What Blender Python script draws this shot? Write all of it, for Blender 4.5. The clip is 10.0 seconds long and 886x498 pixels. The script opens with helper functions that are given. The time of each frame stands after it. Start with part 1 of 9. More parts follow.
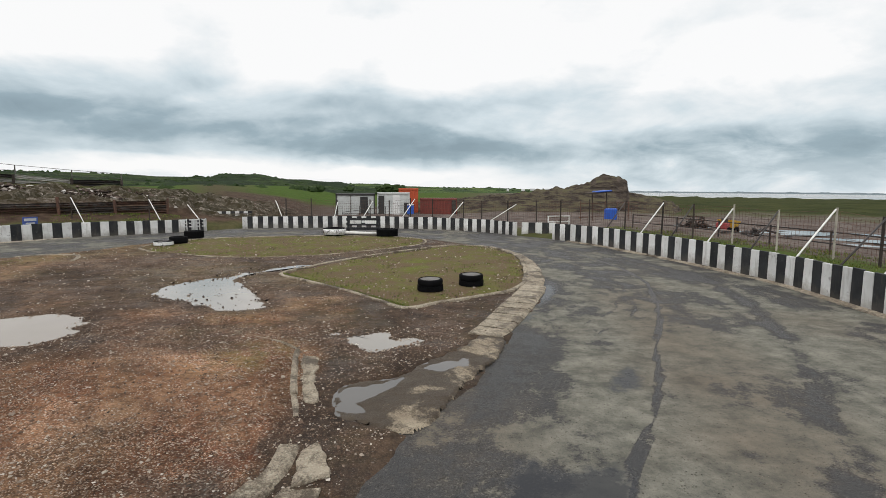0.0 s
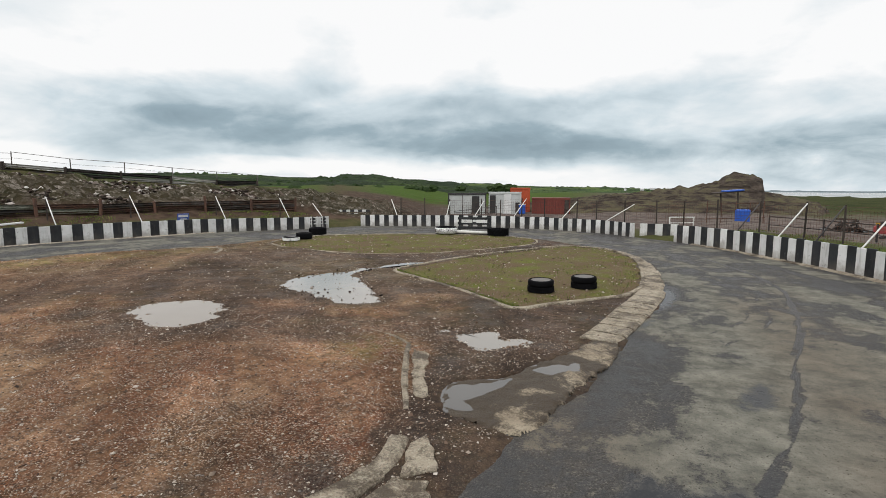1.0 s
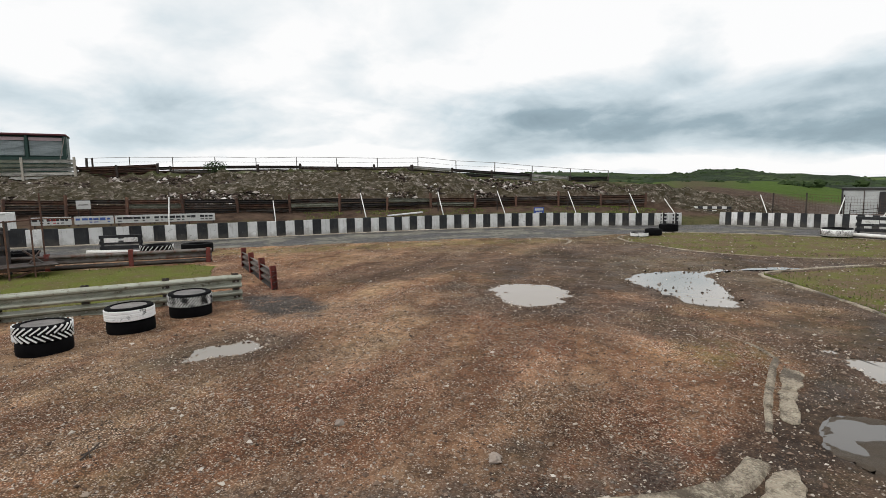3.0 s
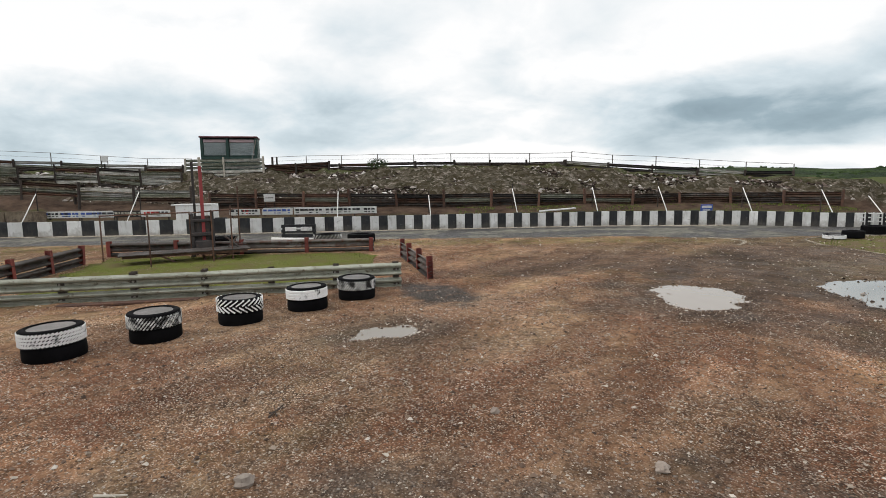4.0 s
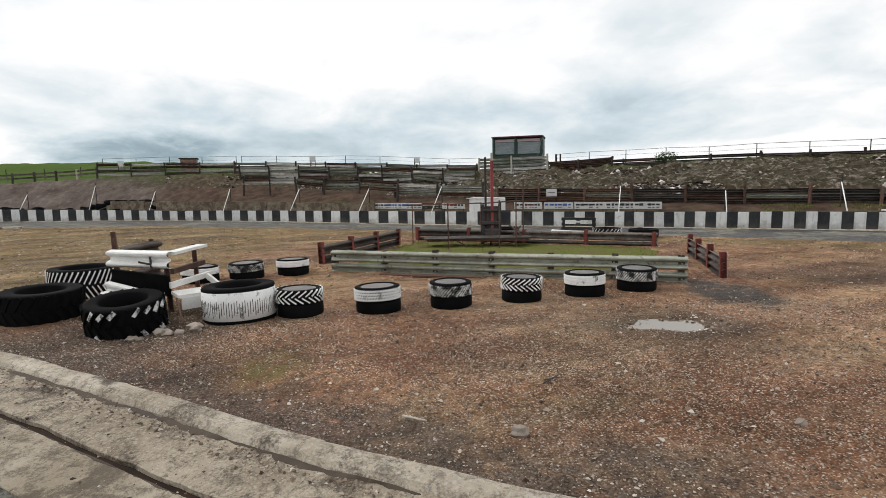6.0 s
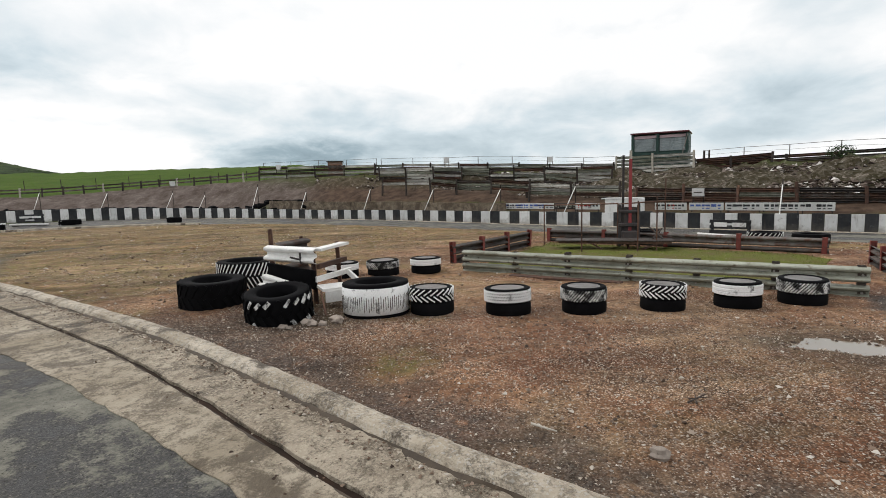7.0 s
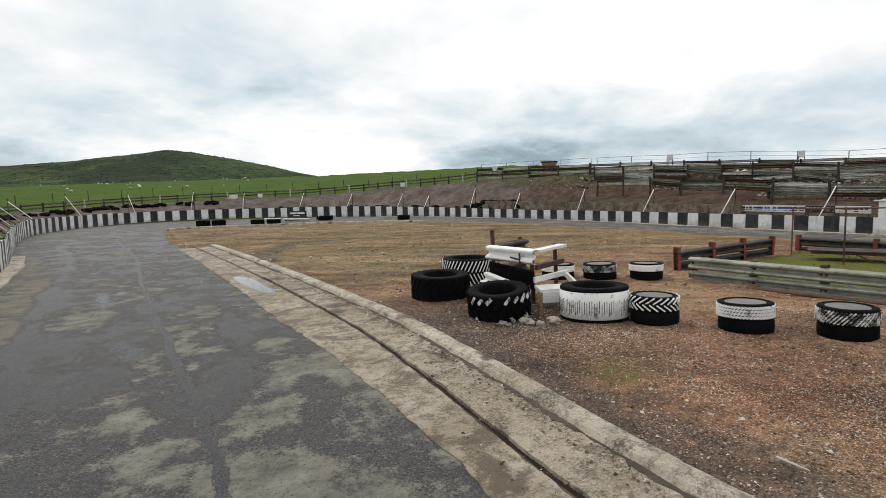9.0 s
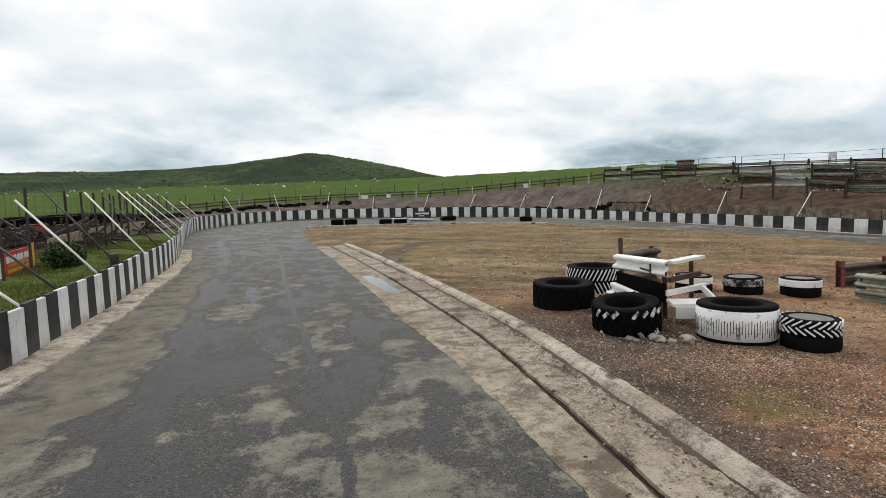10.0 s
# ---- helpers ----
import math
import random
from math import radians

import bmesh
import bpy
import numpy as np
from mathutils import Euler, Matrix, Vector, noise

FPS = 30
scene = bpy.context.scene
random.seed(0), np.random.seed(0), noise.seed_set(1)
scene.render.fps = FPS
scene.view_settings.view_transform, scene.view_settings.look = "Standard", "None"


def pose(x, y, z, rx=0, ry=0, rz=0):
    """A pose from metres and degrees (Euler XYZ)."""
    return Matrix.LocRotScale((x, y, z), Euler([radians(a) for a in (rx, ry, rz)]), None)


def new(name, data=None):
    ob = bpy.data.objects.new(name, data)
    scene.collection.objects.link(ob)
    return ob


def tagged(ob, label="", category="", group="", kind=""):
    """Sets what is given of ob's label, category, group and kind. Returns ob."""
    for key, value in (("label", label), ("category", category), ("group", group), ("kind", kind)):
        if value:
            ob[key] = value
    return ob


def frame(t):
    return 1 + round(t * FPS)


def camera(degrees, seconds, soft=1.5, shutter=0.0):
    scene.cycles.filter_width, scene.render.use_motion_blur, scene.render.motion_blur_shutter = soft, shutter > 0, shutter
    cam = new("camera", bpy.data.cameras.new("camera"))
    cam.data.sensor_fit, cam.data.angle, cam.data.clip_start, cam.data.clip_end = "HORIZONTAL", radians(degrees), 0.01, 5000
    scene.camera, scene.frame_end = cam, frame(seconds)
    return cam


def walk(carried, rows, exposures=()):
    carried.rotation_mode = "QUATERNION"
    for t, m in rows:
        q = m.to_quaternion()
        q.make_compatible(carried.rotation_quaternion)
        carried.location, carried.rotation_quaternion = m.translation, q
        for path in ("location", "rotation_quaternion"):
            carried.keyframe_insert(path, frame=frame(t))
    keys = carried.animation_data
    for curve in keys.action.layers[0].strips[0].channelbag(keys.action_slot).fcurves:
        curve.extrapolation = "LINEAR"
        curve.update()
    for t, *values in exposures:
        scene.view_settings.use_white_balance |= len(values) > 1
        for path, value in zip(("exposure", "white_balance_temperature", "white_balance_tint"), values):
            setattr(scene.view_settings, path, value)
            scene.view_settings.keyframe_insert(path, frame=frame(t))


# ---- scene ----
cam = camera(78.81, 10.0, 0.5)
# t, x, y, z, yaw, pitch, roll
ROWS = [
    (0.0, -0.000, -0.000, 2.600, -1.09, -6.83, 0.19),
    (0.5, -0.010, 0.027, 2.593, 4.43, -6.84, 0.08),
    (1.0, -0.009, 0.024, 2.596, 10.67, -6.90, 0.02),
    (1.5, 0.002, 0.035, 2.601, 18.05, -6.95, -0.16),
    (2.0, 0.030, 0.032, 2.571, 26.14, -6.96, -0.28),
    (2.5, -0.002, 0.085, 2.512, 36.95, -6.94, -0.50),
    (2.7, -0.032, 0.097, 2.487, 40.92, -6.91, -0.66),
    (3.8, -0.192, 0.049, 2.399, 59.36, -7.07, -0.80),
    (4.0, -0.206, 0.018, 2.379, 62.18, -7.05, -0.83),
    (4.5, -0.185, -0.053, 2.300, 70.59, -7.00, -0.94),
    (5.0, -0.131, -0.096, 2.218, 77.09, -6.88, -0.99),
    (5.5, -0.090, -0.070, 2.162, 84.25, -6.78, -1.11),
    (5.7, -0.087, -0.057, 2.149, 86.94, -6.72, -1.11),
    (6.8, -0.174, -0.076, 2.156, 102.65, -6.41, -1.33),
    (7.0, -0.184, -0.086, 2.162, 105.04, -6.34, -1.40),
    (7.5, -0.138, -0.129, 2.159, 110.53, -6.22, -1.43),
    (8.0, -0.050, -0.188, 2.157, 115.90, -6.05, -1.42),
    (8.5, 0.010, -0.183, 2.199, 121.02, -5.98, -1.50),
    (9.0, 0.047, -0.167, 2.232, 127.10, -5.84, -1.49),
    (9.5, 0.074, -0.179, 2.270, 134.06, -5.72, -1.47),
    (10.0, 0.036, -0.213, 2.358, 139.96, -5.54, -1.32),
]
walk(cam, [(t, pose(x, y, z, 0, 0, yaw) @ pose(0, 0, 0, 90 + pitch) @ pose(0, 0, 0, 0, 0, roll)) for t, x, y, z, yaw, pitch, roll in ROWS], [(0.0, -0.06), (2.0, -0.06), (4.0, 0.0), (10.0, 0.0)])

# ---- sky and sun: bright overcast with grey bands low down ----
SUN_EL, SUN_AZ = 48.0, 200.0
world = bpy.data.worlds.new("overcast_sky")
scene.world = world
world.use_nodes = True


class Nodes:
    """Short hand for node trees."""

    def __init__(self, tree):
        self.tree = tree
        tree.nodes.clear()

    def add(self, kind, inputs=None, **props):
        n = self.tree.nodes.new(kind)
        if "operation" in props:
            n.operation = props["operation"]
        if "use_clamp" in props:
            n.use_clamp = props["use_clamp"]
        if "data_type" in props:
            n.data_type = props["data_type"]
        if "blend_type" in props:
            n.blend_type = props["blend_type"]
        if "attribute_name" in props:
            n.attribute_name = props["attribute_name"]
        if "feature" in props:
            n.feature = props["feature"]
        if "sky_type" in props:
            n.sky_type, n.sun_disc = props["sky_type"], False
            n.sun_elevation, n.sun_rotation = radians(SUN_EL), radians(SUN_AZ)
        for k, v in (inputs or {}).items():
            s = n.inputs[k]
            if isinstance(v, bpy.types.NodeSocket):
                self.tree.links.new(v, s)
            else:
                s.default_value = v
        return n

    def math(self, op, a, b=0.0, clamp=False):
        return self.add("ShaderNodeMath", {0: a, 1: b}, operation=op, use_clamp=clamp).outputs[0]

    def ramp(self, fac, stops, interp="LINEAR"):
        n = self.add("ShaderNodeValToRGB", {"Fac": fac})
        n.color_ramp.interpolation = interp
        el = n.color_ramp.elements
        while len(el) < len(stops):
            el.new(0.5)
        for e, (p, c) in zip(el, stops):
            e.position = p
            e.color = (*c, 1) if len(c) == 3 else c
        return n.outputs["Color"]

    def grey(self, fac, stops, interp="LINEAR"):
        return self.ramp(fac, [(p, (v, v, v)) for p, v in stops], interp)

    def mix(self, fac, a, b, blend="MIX"):
        n = self.add("ShaderNodeMix", data_type="RGBA", blend_type=blend)
        for k, v in (("Factor_Float", fac), ("A_Color", a), ("B_Color", b)):
            s = next(i for i in n.inputs if i.identifier == k)
            if isinstance(v, bpy.types.NodeSocket):
                self.tree.links.new(v, s)
            else:
                s.default_value = (*v, 1) if isinstance(v, tuple) and len(v) == 3 else v
        return next(o for o in n.outputs if o.identifier == "Result_Color")

    def noise(self, vec, scale, detail=4.0, rough=0.55, distort=0.0):
        return self.add("ShaderNodeTexNoise", {"Vector": vec, "Scale": scale, "Detail": detail, "Roughness": rough, "Distortion": distort}).outputs["Fac"]


nt = Nodes(world.node_tree)
gen = nt.add("ShaderNodeTexCoord").outputs["Generated"]
sep = nt.add("ShaderNodeSeparateXYZ", {0: gen})
up = nt.math("MAXIMUM", sep.outputs["Z"], 0.0)
den = nt.math("ADD", up, 0.30)
flat = nt.add("ShaderNodeCombineXYZ", {0: nt.math("DIVIDE", sep.outputs["X"], den), 1: nt.math("DIVIDE", sep.outputs["Y"], den), 2: 3.7}).outputs[0]
big = nt.noise(flat, 0.95, 6.0, 0.50, 0.25)
fine = nt.noise(flat, 3.0, 7.0, 0.55, 0.3)
lump = nt.math("ADD", nt.math("MULTIPLY", big, 0.68), nt.math("MULTIPLY", fine, 0.32))
# how bright the deck is by height above the horizon, and how much the clouds shade it
deck = nt.grey(up, [(0.0, 0.97), (0.03, 0.93), (0.075, 0.82), (0.13, 0.86), (0.22, 0.95), (0.42, 0.97), (1.0, 1.0)], "EASE")
depth = nt.grey(up, [(0.0, 0.15), (0.05, 0.62), (0.14, 0.78), (0.26, 0.58), (0.5, 0.35)])
shade = nt.math("MULTIPLY", nt.math("SUBTRACT", lump, 0.5), 2.6)
north = nt.math("ADD", nt.math("MULTIPLY", sep.outputs["X"], 0.03), nt.math("MULTIPLY", sep.outputs["Y"], 0.035))
north = nt.math("MULTIPLY", nt.math("MAXIMUM", north, -0.02), nt.grey(up, [(0.0, 0.3), (0.03, 0.9), (0.07, 1.9), (0.13, 1.0), (0.20, -0.3), (0.45, -0.6)]))
value = nt.math("ADD", nt.math("SUBTRACT", deck, north), nt.math("MULTIPLY", shade, depth))
# cloud masses: bearing, height, half width, half height in degrees, and how much each one shades (+) or opens (-) the deck
stretched = nt.add("ShaderNodeMapping", {"Vector": gen, "Scale": (1.0, 1.0, 2.6)}).outputs[0]
curl = nt.add("ShaderNodeTexNoise", {"Vector": stretched, "Scale": 4.2, "Detail": 7.0, "Roughness": 0.58}).outputs["Color"]
curl = nt.add("ShaderNodeVectorMath", {0: nt.add("ShaderNodeVectorMath", {0: curl, 1: (0.5, 0.5, 0.5)}, operation="SUBTRACT").outputs[0], 1: (0.30, 0.30, 0.065)}, operation="MULTIPLY").outputs[0]
drift_dir = nt.add("ShaderNodeVectorMath", {0: gen, 1: curl}, operation="ADD").outputs[0]
torn = nt.grey(nt.noise(stretched, 9.0, 7.0, 0.6, 0.4), [(0.30, 0.35), (0.62, 1.25)])
CLOUDS = [(31, 5.6, 15, 2.4, 0.30), (2, 3.7, 20, 2.4, 0.48), (15, 5.4, 11, 1.8, 0.22), (-31, 2.2, 27, 3.9, 0.56), (38, 7.5, 10, 3.5, 0.20), (103, 6.0, 14, 3.0, 0.14), (120, 3.6, 9, 2.8, 0.58), (110, 2.4, 26, 2.8, 0.30), (166, 3.2, 18, 3.2, 0.26), (141, 11, 9, 2.2, 0.18), (169, 5.5, 11, 3.2, 0.24), (148, 9.5, 12, 1.8, 0.14), (120, 7.0, 15, 1.8, 0.14), (88, 4.0, 9, 1.6, 0.12)]
CLOUDS += [(29, 1.6, 17, 1.1, -0.30), (8, 1.0, 12, 0.8, -0.16), (2, 12.5, 22, 4.5, -0.32), (141, 4.8, 5, 2.2, -0.32), (60, 2.6, 14, 1.6, -0.30), (76, 11, 26, 4.5, -0.16), (33, 13, 11, 3.5, -0.20), (-26, 11, 12, 4, -0.25)]


def cloud_mass(az, el, wide, high):
    a, e = radians(az), radians(el)
    ahead = Vector((-math.sin(a) * math.cos(e), math.cos(a) * math.cos(e), math.sin(e)))
    side = Vector((math.cos(a), math.sin(a), 0.0))
    along = lambda axis, size: nt.math("DIVIDE", nt.add("ShaderNodeVectorMath", {0: drift_dir, 1: tuple(axis)}, operation="DOT_PRODUCT").outputs["Value"], math.sin(radians(size)))
    u, v = along(side, wide), along(side.cross(ahead), high)
    near = nt.math("GREATER_THAN", nt.add("ShaderNodeVectorMath", {0: gen, 1: tuple(ahead)}, operation="DOT_PRODUCT").outputs["Value"], 0.4)
    body = nt.math("SUBTRACT", 1.0, nt.math("ADD", nt.math("MULTIPLY", u, u), nt.math("MULTIPLY", v, v)), True)
    return nt.math("MULTIPLY", near, nt.grey(body, [(0.0, 0.0), (1.0, 1.0)], "EASE"))


for az, el, wide, high, dim in CLOUDS:
    body = cloud_mass(az, el, wide, high)
    value = nt.math("SUBTRACT", value, nt.math("MULTIPLY", nt.math("MULTIPLY", body, torn if dim > 0 else 1.0), 0.62 * dim))
value = nt.math("MINIMUM", nt.math("MAXIMUM", value, 0.22), 1.06)
tone = nt.ramp(value, [(0.0, (0.20, 0.27, 0.32)), (0.45, (0.34, 0.44, 0.50)), (0.75, (0.66, 0.75, 0.80)), (1.0, (1.0, 1.0, 1.0))])
sky = nt.add("ShaderNodeTexSky", sky_type="NISHITA").outputs[0]
thin = nt.add("ShaderNodeVectorMath", {0: sky, "Scale": 0.08}, operation="SCALE").outputs[0]
col = nt.mix(0.96, thin, tone)
bg = nt.add("ShaderNodeBackground", {"Color": col, "Strength": 1.03})
nt.add("ShaderNodeOutputWorld", {"Surface": bg.outputs[0]})

sun_data = bpy.data.lights.new("sun", "SUN")
sun_data.energy, sun_data.angle, sun_data.color = 1.2, radians(11), (1.0, 0.97, 0.92)
sun = new("sun", sun_data)
sun.matrix_world = Matrix.Translation((0, 0, 60)) @ Euler((radians(90 - SUN_EL), 0, radians(180 - SUN_AZ))).to_matrix().to_4x4()

# ---- materials ----
def material(name):
    m = bpy.data.materials.new(name)
    m.use_nodes = True
    return m, Nodes(m.node_tree)


def finish(n, color, rough, bump=None, strength=0.3, dist=0.01, metal=0.0, spec=0.5):
    ins = {"Base Color": color if isinstance(color, bpy.types.NodeSocket) else (*color, 1), "Roughness": rough, "Metallic": metal, "Specular IOR Level": spec}
    b = n.add("ShaderNodeBsdfPrincipled", ins)
    if bump is not None:
        bn = n.add("ShaderNodeBump", {"Height": bump, "Strength": strength, "Distance": dist})
        n.tree.links.new(bn.outputs[0], b.inputs["Normal"])
    n.add("ShaderNodeOutputMaterial", {"Surface": b.outputs[0]})


def worn(name, a, b, rough=0.6, metal=0.0, scale=3.0, fine=40.0, stain=None, amount=0.5, bump=0.15, spread=0.12, object_space=True, spec=0.3):
    """Two tones in large patches, fine grain, an optional third tone in worn spots, and a slight shift from piece to piece."""
    m, n = material(name)
    vec = n.add("ShaderNodeTexCoord").outputs["Object"] if object_space else n.add("ShaderNodeNewGeometry").outputs["Position"]
    rnd = n.add("ShaderNodeObjectInfo").outputs["Random"]
    jump = n.add("ShaderNodeVectorMath", {0: vec, 1: n.add("ShaderNodeCombineXYZ", {0: n.math("MULTIPLY", rnd, 37.0), 1: n.math("MULTIPLY", rnd, 11.0), 2: n.math("MULTIPLY", rnd, 71.0)}).outputs[0]}, operation="ADD").outputs[0]
    large = n.noise(jump, scale, 4, 0.6)
    grain = n.noise(jump, fine, 3, 0.6)
    col = n.mix(n.grey(large, [(0.35, 0), (0.65, 1)]), a, b)
    col = n.mix(n.math("MULTIPLY", n.math("SUBTRACT", grain, 0.35, True), 0.55), col, tuple(0.35 * c for c in a))
    if stain:
        spots = n.noise(jump, scale * 2.7, 6, 0.68)
        col = n.mix(n.grey(spots, [(1 - amount - 0.06, 0), (1 - amount + 0.06, 1)]), col, stain)
    val = n.math("ADD", n.math("MULTIPLY", rnd, 2 * spread), 1 - spread)
    col = n.mix(1.0, col, n.add("ShaderNodeCombineXYZ", {0: val, 1: val, 2: val}).outputs[0], "MULTIPLY")
    r = n.math("ADD", n.math("MULTIPLY", large, 0.3), rough - 0.15)
    finish(n, col, r, grain, bump, 0.006, metal, spec)
    return m


def gravel_mat():
    """Infield surface: red-brown dirt packed with fine chips; wet silt, pale grit, coal and thin moss by attribute."""
    m, n = material("stony_dirt")
    pos = n.add("ShaderNodeNewGeometry").outputs["Position"]
    attr = lambda k: n.add("ShaderNodeAttribute", attribute_name=k).outputs["Fac"]
    red, moss, silt, coal, grit = attr("red"), attr("moss"), attr("silt"), attr("coal"), attr("grit")
    turned = n.add("ShaderNodeMapping", {"Vector": pos, "Rotation": (0, 0, radians(116)), "Scale": (3.2, 1.0, 1.0)})
    turned.vector_type = "TEXTURE"
    tan = n.noise(pos, 0.22, 5, 0.6, 0.5)
    drag = n.noise(turned.outputs[0], 0.95, 6, 0.62, 0.4)
    big = n.noise(pos, 0.38, 5, 0.6, 0.4)
    mid = n.noise(pos, 1.9, 7, 0.68, 0.3)
    clod = n.noise(pos, 9.0, 5, 0.72)
    fine = n.noise(pos, 34.0, 4, 0.75)

    def chips(scale):
        warp = n.add("ShaderNodeVectorMath", {0: n.add("ShaderNodeTexNoise", {"Vector": pos, "Scale": scale * 0.8}).outputs["Color"], "Scale": 0.9 / scale}, operation="SCALE").outputs[0]
        c = n.add("ShaderNodeTexVoronoi", {"Vector": n.add("ShaderNodeVectorMath", {0: pos, 1: warp}, operation="ADD").outputs[0], "Scale": scale, "Randomness": 1.0})
        sep_ = n.add("ShaderNodeSeparateColor", {0: c.outputs["Color"]})
        return c.outputs["Distance"], sep_.outputs[0], sep_.outputs[1]

    d1, t1, u1 = chips(56.0)
    d2, t2, u2 = chips(15.0)
    soil = n.mix(n.grey(mid, [(0.32, 0), (0.68, 1)]), (0.080, 0.041, 0.024), (0.285, 0.158, 0.086))
    rusty = n.mix(n.grey(mid, [(0.32, 0), (0.68, 1)]), (0.125, 0.043, 0.022), (0.280, 0.122, 0.064))
    soil = n.mix(n.math("MULTIPLY", n.grey(tan, [(0.42, 0), (0.58, 0.7)]), n.grey(clod, [(0.35, 0.3), (0.6, 1.0)])), soil, (0.270, 0.192, 0.120))
    redfac = n.math("MULTIPLY", n.math("MULTIPLY", red, 0.82), n.grey(drag, [(0.40, 0.1), (0.60, 1.0)]))
    col = n.mix(redfac, soil, rusty)
    col = n.mix(n.grey(clod, [(0.40, 0.60), (0.52, 0.0)]), col, (0.034, 0.023, 0.016))
    dark = n.mix(n.grey(clod, [(0.35, 0), (0.65, 1)]), (0.024, 0.017, 0.013), (0.085, 0.062, 0.047))
    col = n.mix(n.math("MULTIPLY", silt, n.grey(mid, [(0.30, 1.0), (0.62, 0.78)])), col, dark)
    # beds of angular chips, in drifts drawn out along the ground
    grain = n.ramp(t1, [(0.0, (0.022, 0.016, 0.012)), (0.25, (0.110, 0.064, 0.040)), (0.50, (0.290, 0.195, 0.130)), (0.72, (0.48, 0.375, 0.285)), (1.0, (0.72, 0.64, 0.55))])
    drift = n.math("ADD", n.math("MULTIPLY", drag, 0.6), n.math("MULTIPLY", mid, 0.4))
    bed = n.math("MAXIMUM", n.grey(drift, [(0.44, 0.06), (0.60, 1.0)]), grit)
    bare = n.math("SUBTRACT", 1.0, n.math("MULTIPLY", silt, 0.80))
    amount = n.math("MULTIPLY", n.grey(d1, [(0.40, 1), (0.60, 0)]), n.math("MULTIPLY", n.grey(u1, [(0.22, 0), (0.30, 1)]), n.math("MULTIPLY", bed, bare)))
    col = n.mix(n.math("MULTIPLY", amount, 0.95), col, grain)
    # soil between the chips is darkened: crevice shade put into the colour
    gaps = n.math("MULTIPLY", n.grey(d1, [(0.50, 0), (0.78, 0.9)]), bed)
    col = n.mix(gaps, col, (0.034, 0.024, 0.018))
    pebble = n.math("MULTIPLY", n.grey(d2, [(0.20, 1), (0.32, 0)]), n.grey(u2, [(0.84, 0), (0.87, 1)]))
    col = n.mix(pebble, col, n.mix(t2, (0.15, 0.115, 0.095), (0.48, 0.42, 0.37)))
    green = n.mix(n.grey(fine, [(0.3, 0), (0.7, 1)]), (0.050, 0.056, 0.014), (0.165, 0.155, 0.048))
    col = n.mix(n.math("MULTIPLY", moss, n.grey(n.noise(pos, 3.2, 8, 0.75), [(0.42, 0), (0.56, 0.85)])), col, green)
    col = n.mix(n.math("MULTIPLY", coal, n.grey(n.noise(pos, 3.0, 6, 0.75), [(0.30, 0), (0.46, 0.94)])), col, n.mix(t1, (0.014, 0.013, 0.013), (0.080, 0.074, 0.068)))
    worn_ = n.grey(n.noise(pos, 0.8, 8, 0.72, 0.3), [(0.30, 0.62), (0.50, 1.0), (0.70, 1.42)])
    col = n.mix(1.0, col, worn_, "MULTIPLY")
    col = n.mix(1.0, col, n.grey(n.noise(turned.outputs[0], 0.55, 5, 0.6, 0.8), [(0.34, 0.82), (0.50, 1.38), (0.64, 1.78)]), "MULTIPLY")
    col = n.mix(n.math("MULTIPLY", silt, 0.35), col, (0.022, 0.016, 0.012))
    rough = n.math("SUBTRACT", 0.92, n.math("MULTIPLY", silt, n.grey(n.noise(pos, 1.1, 4, 0.6), [(0.42, 0.10), (0.62, 0.45)])))
    hgt = n.math("ADD", n.math("MULTIPLY", n.math("SUBTRACT", 0.7, d1), amount), n.math("ADD", n.math("MULTIPLY", n.math("ADD", fine, clod), 0.40), n.math("MULTIPLY", pebble, 0.8)))
    finish(n, col, rough, hgt, 1.0, 0.040, 0, 0.09)
    return m


